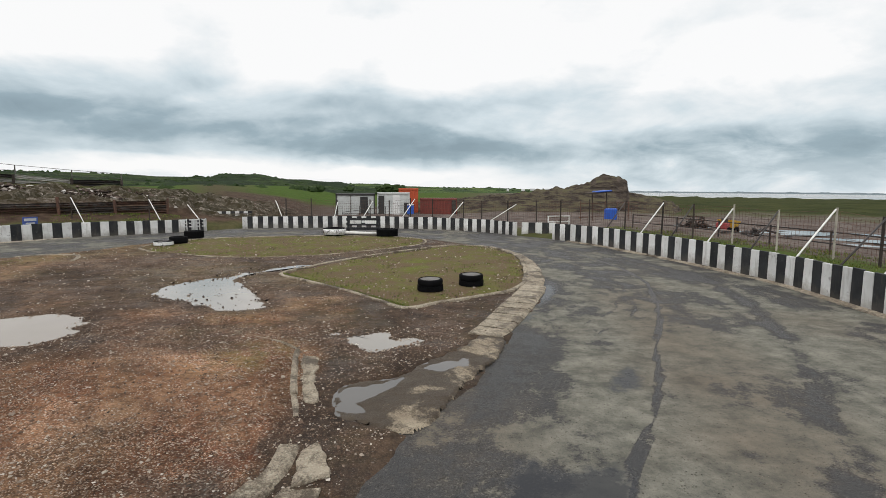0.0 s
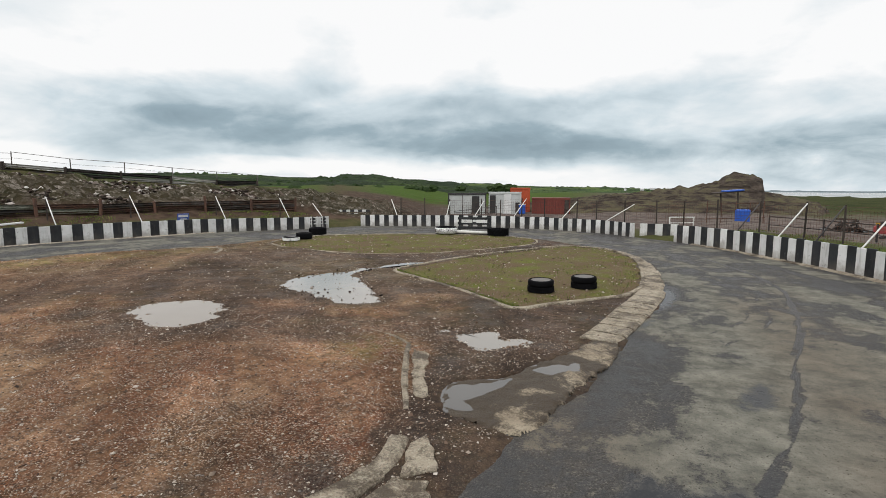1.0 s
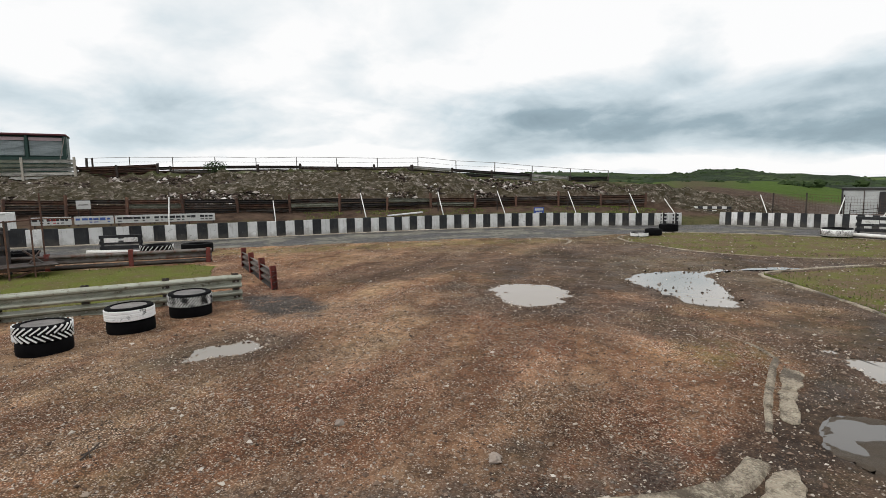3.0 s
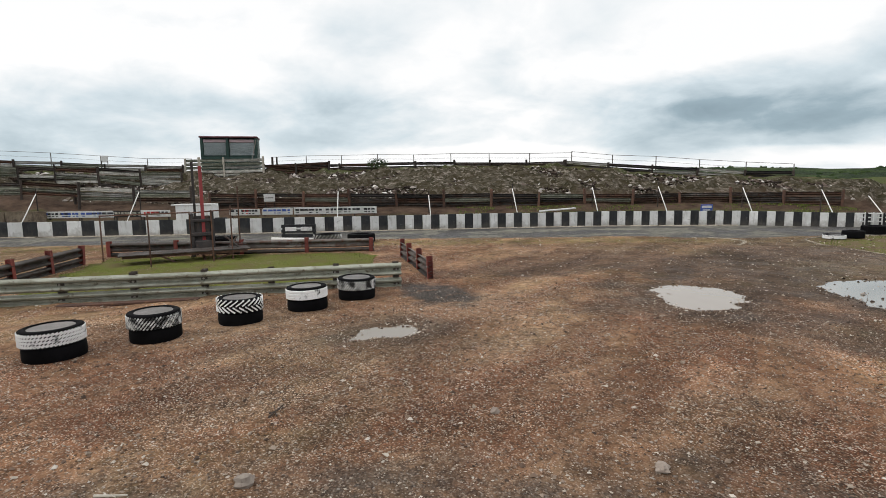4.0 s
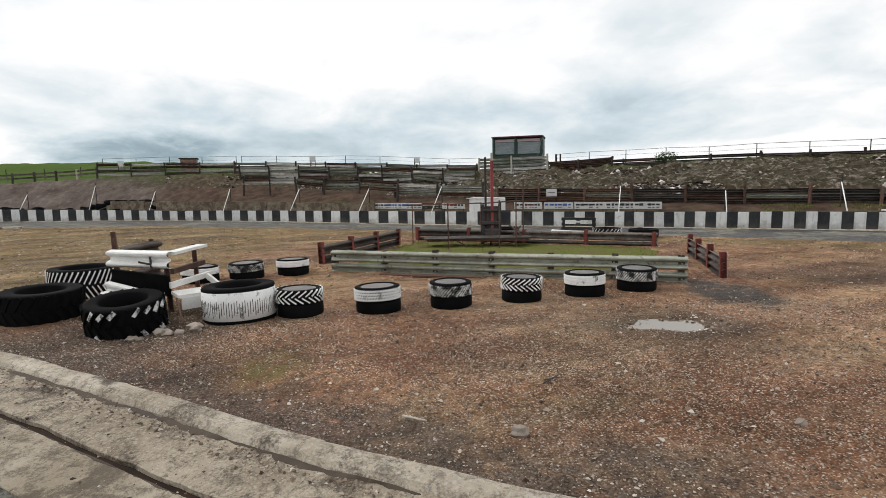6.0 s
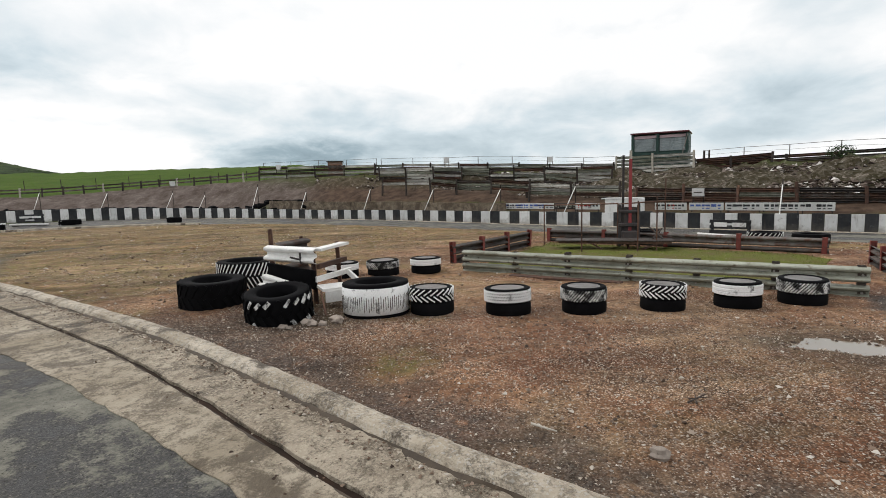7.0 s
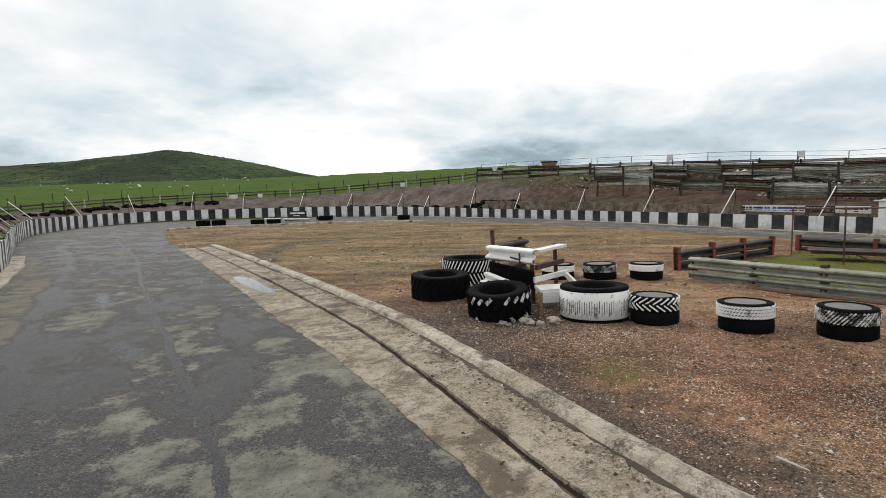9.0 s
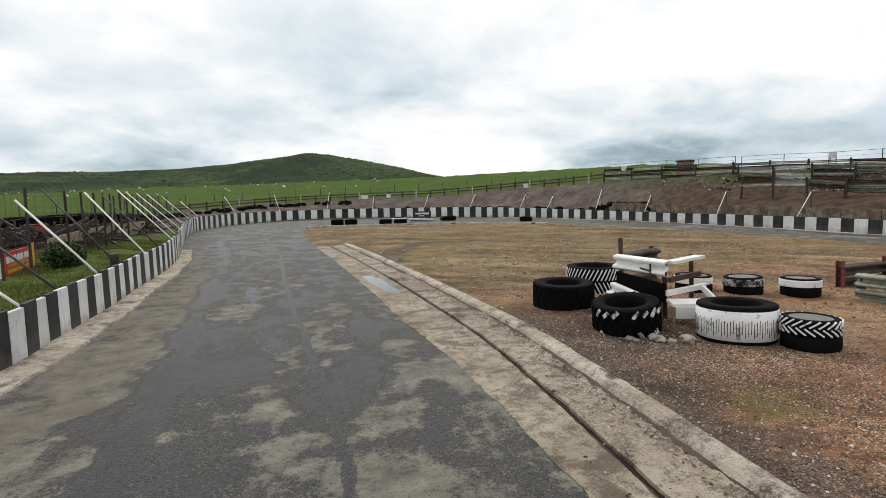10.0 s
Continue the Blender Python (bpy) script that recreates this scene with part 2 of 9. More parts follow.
def asphalt_mat():
    """Old damp asphalt: dark gritty stone, pale dried silt in ragged patches, wet seams and pools of rain."""
    m, n = material("damp_asphalt")
    attr = lambda k: n.add("ShaderNodeAttribute", attribute_name=k).outputs["Fac"]
    lane = n.add("ShaderNodeAttribute", attribute_name="lane").outputs["Vector"]
    pos = n.add("ShaderNodeNewGeometry").outputs["Position"]
    stretch = n.add("ShaderNodeMapping", {"Vector": lane, "Scale": (0.16, 1.0, 1.0)}).outputs[0]
    streak = n.grey(n.noise(stretch, 0.85, 5, 0.60, 0.2), [(0.32, 0), (0.68, 1)])
    blot = n.grey(n.noise(pos, 0.55, 4, 0.55, 0.3), [(0.32, 0), (0.68, 1)])
    mid = n.grey(n.noise(pos, 2.4, 7, 0.70), [(0.30, 0), (0.70, 1)])
    speck = n.grey(n.noise(pos, 22.0, 5, 0.80), [(0.34, 0), (0.66, 1)])
    grit = n.noise(pos, 95.0, 3, 0.7)
    dry = n.math("ADD", n.math("MULTIPLY", streak, 0.30), n.math("ADD", n.math("MULTIPLY", blot, 0.38), n.math("ADD", n.math("MULTIPLY", mid, 0.24), n.math("MULTIPLY", speck, 0.08))))
    wob = n.math("MULTIPLY", n.math("SUBTRACT", n.noise(pos, 1.8, 6, 0.65), 0.5), 0.13)
    line_a = n.grey(n.math("ABSOLUTE", n.math("ADD", attr("seam_a"), wob)), [(0.015, 1), (0.075, 0)])
    line_b = n.grey(n.math("ABSOLUTE", n.math("ADD", attr("seam_b"), wob)), [(0.04, 0.55), (0.30, 0)])
    skid = n.grey(n.math("ADD", attr("skid"), n.math("MULTIPLY", n.math("ABSOLUTE", wob), 0.5)), [(0.02, 0.6), (0.07, 0)])
    seam = n.math("MAXIMUM", skid, n.math("MAXIMUM", line_a, line_b))
    dry = n.math("ADD", dry, n.math("SUBTRACT", attr("dust"), n.math("MULTIPLY", seam, 0.40)))
    ragged = n.math("ADD", dry, n.math("MULTIPLY", n.math("SUBTRACT", n.noise(pos, 17.0, 6, 0.8), 0.5), 0.26))
    silt = n.grey(ragged, [(0.50, 0), (0.57, 0.80), (0.72, 1)])
    chips = n.add("ShaderNodeTexVoronoi", {"Vector": pos, "Scale": 70.0})
    tint = n.add("ShaderNodeSeparateColor", {0: chips.outputs["Color"]}).outputs[0]
    base = n.ramp(tint, [(0.0, (0.032, 0.031, 0.030)), (0.45, (0.070, 0.067, 0.063)), (0.85, (0.112, 0.106, 0.098)), (1.0, (0.22, 0.205, 0.18))])
    base = n.mix(n.grey(mid, [(0.25, 0.55), (0.75, 0.10)]), base, (0.060, 0.059, 0.060))
    pale = n.mix(n.grey(mid, [(0.2, 0), (0.9, 1)]), (0.135, 0.132, 0.110), (0.275, 0.264, 0.220))
    holes = n.grey(n.noise(pos, 24.0, 6, 0.85), [(0.36, 0.25), (0.46, 1.0)])
    col = n.mix(n.math("MULTIPLY", silt, holes), base, pale)
    # loose grit on top: dark grains on the silt, pale ones on the bare stone
    loose = n.add("ShaderNodeTexVoronoi", {"Vector": pos, "Scale": 34.0})
    lone = n.add("ShaderNodeSeparateColor", {0: loose.outputs["Color"]})
    crumb = n.math("MULTIPLY", n.grey(loose.outputs["Distance"], [(0.16, 1), (0.34, 0)]), n.grey(lone.outputs[0], [(0.80, 0), (0.86, 0.85)]))
    col = n.mix(crumb, col, n.ramp(lone.outputs[1], [(0.0, (0.022, 0.018, 0.015)), (0.6, (0.05, 0.042, 0.034)), (0.75, (0.24, 0.21, 0.17)), (1.0, (0.36, 0.32, 0.26))]))
    rust = n.math("ADD", n.grey(n.noise(pos, 0.45, 3, 0.5), [(0.50, 0), (0.70, 0.34)]), n.math("MULTIPLY", attr("mud"), n.grey(mid, [(0.2, 0.35), (0.7, 0.8)])), True)
    col = n.mix(n.math("MULTIPLY", rust, n.math("ADD", 0.35, n.math("MULTIPLY", silt, 0.65))), col, n.mix(mid, (0.105, 0.082, 0.062), (0.190, 0.150, 0.112)))
    pool = n.grey(n.math("ADD", attr("pool"), n.math("MULTIPLY", n.math("SUBTRACT", n.noise(pos, 5.0, 6, 0.7), 0.5), 0.60)), [(-0.04, 0), (0.16, 1)])
    damp = n.grey(dry, [(0.34, 1), (0.48, 0)])
    col = n.mix(n.math("MULTIPLY", damp, 0.45), col, (0.046, 0.047, 0.051))
    col = n.mix(n.math("MULTIPLY", pool, 0.86), col, (0.034, 0.036, 0.041))
    rough = n.math("SUBTRACT", n.math("ADD", 0.66, n.math("MULTIPLY", silt, 0.25)), n.math("MULTIPLY", damp, 0.26))
    rough = n.math("MAXIMUM", n.math("SUBTRACT", rough, n.math("MULTIPLY", pool, 0.60)), 0.18)
    spec = n.math("ADD", 0.12, n.math("MULTIPLY", pool, -0.06))
    hgt = n.math("ADD", n.math("MULTIPLY", grit, 0.4), n.math("ADD", n.math("MULTIPLY", speck, 0.35), n.math("ADD", n.math("MULTIPLY", crumb, 1.2), n.math("MULTIPLY", chips.outputs["Distance"], -0.4))))
    hgt = n.math("MULTIPLY", hgt, n.math("SUBTRACT", 1.0, n.math("MULTIPLY", pool, 0.96)))
    finish(n, col, rough, hgt, 1.0, 0.014, 0, spec)
    return m


def concrete_mat(name="weathered_concrete", a=(0.46, 0.395, 0.310), b=(0.290, 0.240, 0.182), dirt=(0.066, 0.051, 0.037), amount=0.46, tooth=1.0):
    """Old cast concrete: worn skin, exposed grit, brown stains; amount is how much mud lies on it."""
    m, n = material(name)
    pos = n.add("ShaderNodeNewGeometry").outputs["Position"]
    big = n.noise(pos, 0.8, 6, 0.64)
    mid = n.noise(pos, 5.5, 6, 0.72, 0.6)
    fine = n.noise(pos, 42.0, 5, 0.75)
    col = n.mix(n.grey(big, [(0.38, 0), (0.60, 1)]), a, b)
    col = n.mix(n.grey(n.math("ADD", n.math("MULTIPLY", mid, 0.6), n.math("MULTIPLY", fine, 0.4)), [(0.47, 0.0), (0.58, 0.80)]), col, tuple(0.36 * c for c in b))
    grit = n.add("ShaderNodeTexVoronoi", {"Vector": pos, "Scale": 48.0})
    tint = n.add("ShaderNodeSeparateColor", {0: grit.outputs["Color"]}).outputs[0]
    col = n.mix(n.math("MULTIPLY", n.grey(tint, [(0.72, 0), (0.95, 0.42)]), tooth), col, tuple(min(1.35 * c, 0.6) for c in a))
    mud = n.math("ADD", n.math("MULTIPLY", n.noise(pos, 1.5, 6, 0.66, 0.4), 0.8), n.math("MULTIPLY", fine, 0.2))
    laid = n.add("ShaderNodeAttribute", attribute_name="silt").outputs["Fac"]
    mask = n.grey(n.math("ADD", mud, n.math("MULTIPLY", laid, 0.15)), [(0.97 - amount, 0), (1.05 - amount, 0.9)])
    col = n.mix(mask, col, dirt)
    hgt = n.math("ADD", n.math("MULTIPLY", fine, 0.7), n.math("ADD", n.math("MULTIPLY", mid, 0.9), n.math("MULTIPLY", grit.outputs["Distance"], -0.4 * tooth)))
    finish(n, col, n.math("SUBTRACT", n.math("ADD", 0.62, n.math("MULTIPLY", big, 0.3)), n.math("MULTIPLY", mask, 0.25)), hgt, 1.0, 0.026, 0, 0.12)
    return m


def bank_mat():
    """Outer ground: grass, bare earth and rubble by attribute."""
    m, n = material("bank_and_field")
    pos = n.add("ShaderNodeNewGeometry").outputs["Position"]
    grass = n.add("ShaderNodeAttribute", attribute_name="grass").outputs["Fac"]
    stone = n.add("ShaderNodeAttribute", attribute_name="stone").outputs["Fac"]
    field = n.add("ShaderNodeAttribute", attribute_name="field").outputs["Fac"]
    big = n.noise(pos, 0.16, 5, 0.6)
    mid = n.noise(pos, 1.3, 6, 0.68)
    fine = n.noise(pos, 9.0, 5, 0.72)
    earth = n.mix(n.grey(mid, [(0.3, 0), (0.7, 1)]), (0.036, 0.024, 0.018), (0.125, 0.085, 0.062))
    vor = n.add("ShaderNodeTexVoronoi", {"Vector": n.add("ShaderNodeVectorMath", {0: pos, 1: n.add("ShaderNodeVectorMath", {0: n.add("ShaderNodeTexNoise", {"Vector": pos, "Scale": 2.5}).outputs["Color"], "Scale": 0.8}, operation="SCALE").outputs[0]}, operation="ADD").outputs[0], "Scale": 4.2})
    tint = n.add("ShaderNodeSeparateColor", {0: vor.outputs["Color"]}).outputs[0]
    rock = n.mix(n.grey(tint, [(0.25, 0), (0.75, 0.35), (0.98, 1)]), (0.024, 0.018, 0.015), (0.40, 0.345, 0.31))
    rock = n.mix(n.grey(fine, [(0.38, 0), (0.60, 0.85)]), rock, (0.046, 0.031, 0.024))
    col = n.mix(n.math("MULTIPLY", stone, n.grey(mid, [(0.35, 0.35), (0.55, 1.0)])), earth, rock)
    yard = n.add("ShaderNodeAttribute", attribute_name="yard").outputs["Fac"]
    col = n.mix(n.math("MULTIPLY", yard, n.grey(mid, [(0.30, 0.5), (0.6, 0.95)])), col, n.mix(n.grey(n.noise(pos, 0.5, 6, 0.7), [(0.35, 0), (0.65, 1)]), (0.085, 0.066, 0.058), (0.225, 0.190, 0.172)))
    lush = n.mix(n.grey(fine, [(0.3, 0), (0.7, 1)]), (0.050, 0.085, 0.020), (0.115, 0.150, 0.040))
    meadow = n.mix(n.grey(big, [(0.3, 0), (0.7, 1)]), (0.044, 0.086, 0.012), (0.075, 0.120, 0.019))
    meadow = n.mix(n.grey(n.noise(pos, 0.6, 5, 0.7), [(0.45, 0), (0.7, 0.5)]), meadow, (0.055, 0.072, 0.022))
    marsh = n.mix(n.grey(big, [(0.35, 0), (0.65, 1)]), (0.024, 0.034, 0.009), (0.058, 0.064, 0.020))
    wetland = n.add("ShaderNodeAttribute", attribute_name="marsh").outputs["Fac"]
    lush = n.mix(field, lush, n.mix(wetland, meadow, marsh))
    gf = n.math("MULTIPLY", grass, n.grey(n.noise(pos, 2.0, 6, 0.7), [(0.22, 0.15), (0.48, 1.0)]))
    col = n.mix(gf, col, lush)
    hgt = n.math("ADD", n.math("MULTIPLY", fine, 0.6), n.math("MULTIPLY", n.math("MULTIPLY", vor.outputs["Distance"], stone), 0.9))
    finish(n, col, 0.95, hgt, 1.0, 0.09, 0, 0.04)
    return m


def water_mat(name="muddy_water", a=(0.205, 0.180, 0.148), b=(0.260, 0.235, 0.200), spec=0.75, rough=0.03):
    m, n = material(name)
    pos = n.add("ShaderNodeNewGeometry").outputs["Position"]
    big = n.noise(pos, 0.8, 3, 0.5)
    col = n.mix(big, a, b)
    finish(n, col, rough, n.noise(pos, 7.0, 2, 0.5), 0.02, 0.01, 0, spec)
    return m


def turf_mat(name, a, b, dirt, amount):
    m, n = material(name)
    pos = n.add("ShaderNodeNewGeometry").outputs["Position"]
    mid = n.noise(pos, 1.1, 6, 0.68)
    fine = n.noise(pos, 26.0, 4, 0.75)
    col = n.mix(n.grey(fine, [(0.3, 0), (0.7, 1)]), a, b)
    patch = n.math("ADD", n.math("MULTIPLY", mid, 0.75), n.math("MULTIPLY", fine, 0.25))
    col = n.mix(n.grey(patch, [(1 - amount - 0.08, 0), (1 - amount + 0.1, 1)]), col, dirt)
    cells = n.add("ShaderNodeTexVoronoi", {"Vector": pos, "Scale": 17.0})
    tint = n.add("ShaderNodeSeparateColor", {0: cells.outputs["Color"]}).outputs[0]
    chip = n.math("MULTIPLY", n.grey(cells.outputs["Distance"], [(0.15, 1), (0.35, 0)]), n.grey(tint, [(0.80, 0), (0.86, 0.9)]))
    col = n.mix(chip, col, (0.36, 0.33, 0.29))
    finish(n, col, 0.92, n.math("ADD", fine, n.math("MULTIPLY", chip, 0.5)), 0.9, 0.035, 0, 0.08)
    return m


M_DIRT = gravel_mat()
M_ASPHALT = asphalt_mat()
M_CONC = concrete_mat()
M_CONC_PALE = concrete_mat("pale_concrete", (0.60, 0.530, 0.435), (0.40, 0.340, 0.262), amount=0.43, tooth=0.8)
M_CONC_SMOOTH = concrete_mat("trowelled_tan_concrete", (0.44, 0.380, 0.298), (0.32, 0.270, 0.202), (0.120, 0.095, 0.068), 0.48, 0.3)
M_CONC_MUD = concrete_mat("muddy_broken_concrete", (0.42, 0.355, 0.265), (0.30, 0.245, 0.178), (0.058, 0.044, 0.033), 0.535, 0.5)
M_CONC_OLD = concrete_mat("sunken_stained_concrete", (0.48, 0.415, 0.325), (0.34, 0.285, 0.215), (0.085, 0.065, 0.047), 0.47)
M_BANK = bank_mat()
M_WATER = water_mat()
M_MUDWATER = water_mat("cloudy_brown_water", (0.190, 0.155, 0.118), (0.235, 0.200, 0.160), 0.40, 0.08)
M_FILM = water_mat("clear_rain_film", (0.070, 0.066, 0.062), (0.110, 0.102, 0.092), 0.45, 0.06)
M_TURF = turf_mat("thin_turf", (0.074, 0.098, 0.016), (0.205, 0.220, 0.046), (0.150, 0.108, 0.065), 0.56)
M_LAWN = turf_mat("mossy_turf", (0.082, 0.098, 0.018), (0.165, 0.180, 0.040), (0.135, 0.100, 0.052), 0.47)


def board_mat(name, a, b, scuff, mud):
    """Painted board: worn paint, scuffs, and mud thrown up from the track in uneven fans."""
    m, n = material(name)
    vec = n.add("ShaderNodeTexCoord").outputs["Object"]
    rnd = n.add("ShaderNodeObjectInfo").outputs["Random"]
    jump = n.add("ShaderNodeVectorMath", {0: vec, 1: n.add("ShaderNodeCombineXYZ", {0: n.math("MULTIPLY", rnd, 37.0), 1: n.math("MULTIPLY", rnd, 71.0), 2: 0.0}).outputs[0]}, operation="ADD").outputs[0]
    large, spots, grain = n.noise(jump, 1.8, 5, 0.6), n.noise(jump, 5.0, 7, 0.7, 0.4), n.noise(jump, 34, 4, 0.7)
    tall = n.add("ShaderNodeMapping", {"Vector": jump, "Scale": (9.0, 9.0, 1.3)}).outputs[0]
    run = n.noise(tall, 1.0, 5, 0.65)
    col = n.mix(n.grey(large, [(0.35, 0), (0.65, 1)]), a, b)
    col = n.mix(n.grey(spots, [(0.60, 0), (0.68, 0.8)]), col, scuff)
    col = n.mix(n.grey(run, [(0.54, 0), (0.72, 0.45)]), col, mud)
    high = n.add("ShaderNodeSeparateXYZ", {0: vec}).outputs["Z"]
    fan = n.math("SUBTRACT", n.math("ADD", n.math("MULTIPLY", n.noise(jump, 3.2, 7, 0.72), 0.9), n.math("MULTIPLY", rnd, 0.14)), n.math("MULTIPLY", high, 0.85))
    col = n.mix(n.grey(fan, [(0.26, 0), (0.52, 0.62)]), col, mud)
    val = n.math("ADD", n.math("MULTIPLY", rnd, 0.22), 0.86)
    col = n.mix(1.0, col, n.add("ShaderNodeCombineXYZ", {0: val, 1: val, 2: val}).outputs[0], "MULTIPLY")
    finish(n, col, n.math("ADD", n.math("MULTIPLY", large, 0.3), 0.45), grain, 0.2, 0.006, 0, 0.2)
    return m


M_WHITE = board_mat("white_paint_on_board", (0.76, 0.76, 0.75), (0.65, 0.65, 0.635), (0.30, 0.29, 0.28), (0.235, 0.205, 0.175))
M_BLACK = board_mat("black_paint_on_board", (0.019, 0.020, 0.022), (0.040, 0.042, 0.045), (0.10, 0.10, 0.10), (0.085, 0.074, 0.064))
M_GALV = worn("weathered_galvanised_steel", (0.365, 0.372, 0.312), (0.225, 0.228, 0.180), 0.5, 0.30, 2.4, 26, (0.105, 0.085, 0.055), 0.38, 0.2, 0.22)
M_GALV_DARK = worn("dull_grey_steel", (0.135, 0.122, 0.112), (0.060, 0.050, 0.045), 0.7, 0.1, 1.6, 24, (0.075, 0.042, 0.032), 0.45, 0.2, 0.5, True, 0.2)
M_GALV_PALE = worn("pale_weathered_steel", (0.66, 0.65, 0.61), (0.44, 0.42, 0.39), 0.5, 0.1, 1.6, 24, (0.15, 0.10, 0.075), 0.36, 0.2, 0.35)
M_RUST = worn("rusted_steel", (0.135, 0.070, 0.048), (0.075, 0.048, 0.040), 0.8, 0.1, 3.0, 40, (0.19, 0.105, 0.06), 0.38, 0.3, 0.30)
M_DARKWOOD = worn("dark_weathered_post", (0.034, 0.027, 0.024), (0.062, 0.049, 0.041), 0.85, 0, 5.0, 50, None, 0.5, 0.3, 0.30)
M_REDPOST = worn("dull_red_painted_post", (0.210, 0.050, 0.040), (0.130, 0.038, 0.032), 0.65, 0, 5.0, 40, (0.075, 0.045, 0.04), 0.36, 0.2, 0.15)
M_RED = worn("faded_red_paint", (0.330, 0.055, 0.055), (0.250, 0.045, 0.050), 0.5, 0, 2.0, 40, (0.14, 0.06, 0.05), 0.30, 0.1, 0.1)
M_PALEPOST = worn("pale_bare_post", (0.50, 0.46, 0.40), (0.36, 0.33, 0.28), 0.8, 0, 4.0, 40, None, 0.5, 0.2, 0.15)
M_RUBBER = worn("black_rubber", (0.0040, 0.0040, 0.0045), (0.008, 0.008, 0.009), 0.80, 0, 3.0, 60, (0.018, 0.016, 0.014), 0.24, 0.3, 0.15, True, 0.05)
M_TYREPAINT = worn("white_paint_on_rubber", (0.86, 0.86, 0.855), (0.76, 0.76, 0.75), 0.6, 0, 2.2, 50, (0.030, 0.030, 0.030), 0.37, 0.3, 0.04)
M_FLAKED = worn("flaking_white_paint_on_rubber", (0.84, 0.84, 0.83), (0.70, 0.70, 0.68), 0.6, 0, 3.0, 50, (0.022, 0.022, 0.022), 0.50, 0.3, 0.04)
M_SLUDGE = worn("dried_mud_fill", (0.130, 0.112, 0.098), (0.075, 0.065, 0.058), 0.35, 0, 4.0, 40, None, 0.5, 0.3, 0.2)
M_STRUT_W = worn("white_painted_steel", (0.84, 0.83, 0.81), (0.72, 0.71, 0.68), 0.5, 0, 3.0, 40, (0.30, 0.22, 0.17), 0.24, 0.1, 0.08)
M_STRUT_B = worn("dark_painted_pipe", (0.035, 0.032, 0.033), (0.065, 0.055, 0.052), 0.55, 0.2, 3.0, 40, (0.11, 0.065, 0.045), 0.36, 0.1, 0.2)
M_WIRE = worn("dull_wire", (0.16, 0.15, 0.14), (0.11, 0.09, 0.08), 0.5, 0.5, 4.0, 60, None, 0.5, 0.1, 0.1)

M_GROOVE = worn("silted_joint", (0.040, 0.024, 0.017), (0.022, 0.016, 0.013), 0.9, 0, 3.0, 40, None, 0.5, 0.3, 0.0, False, 0.1)
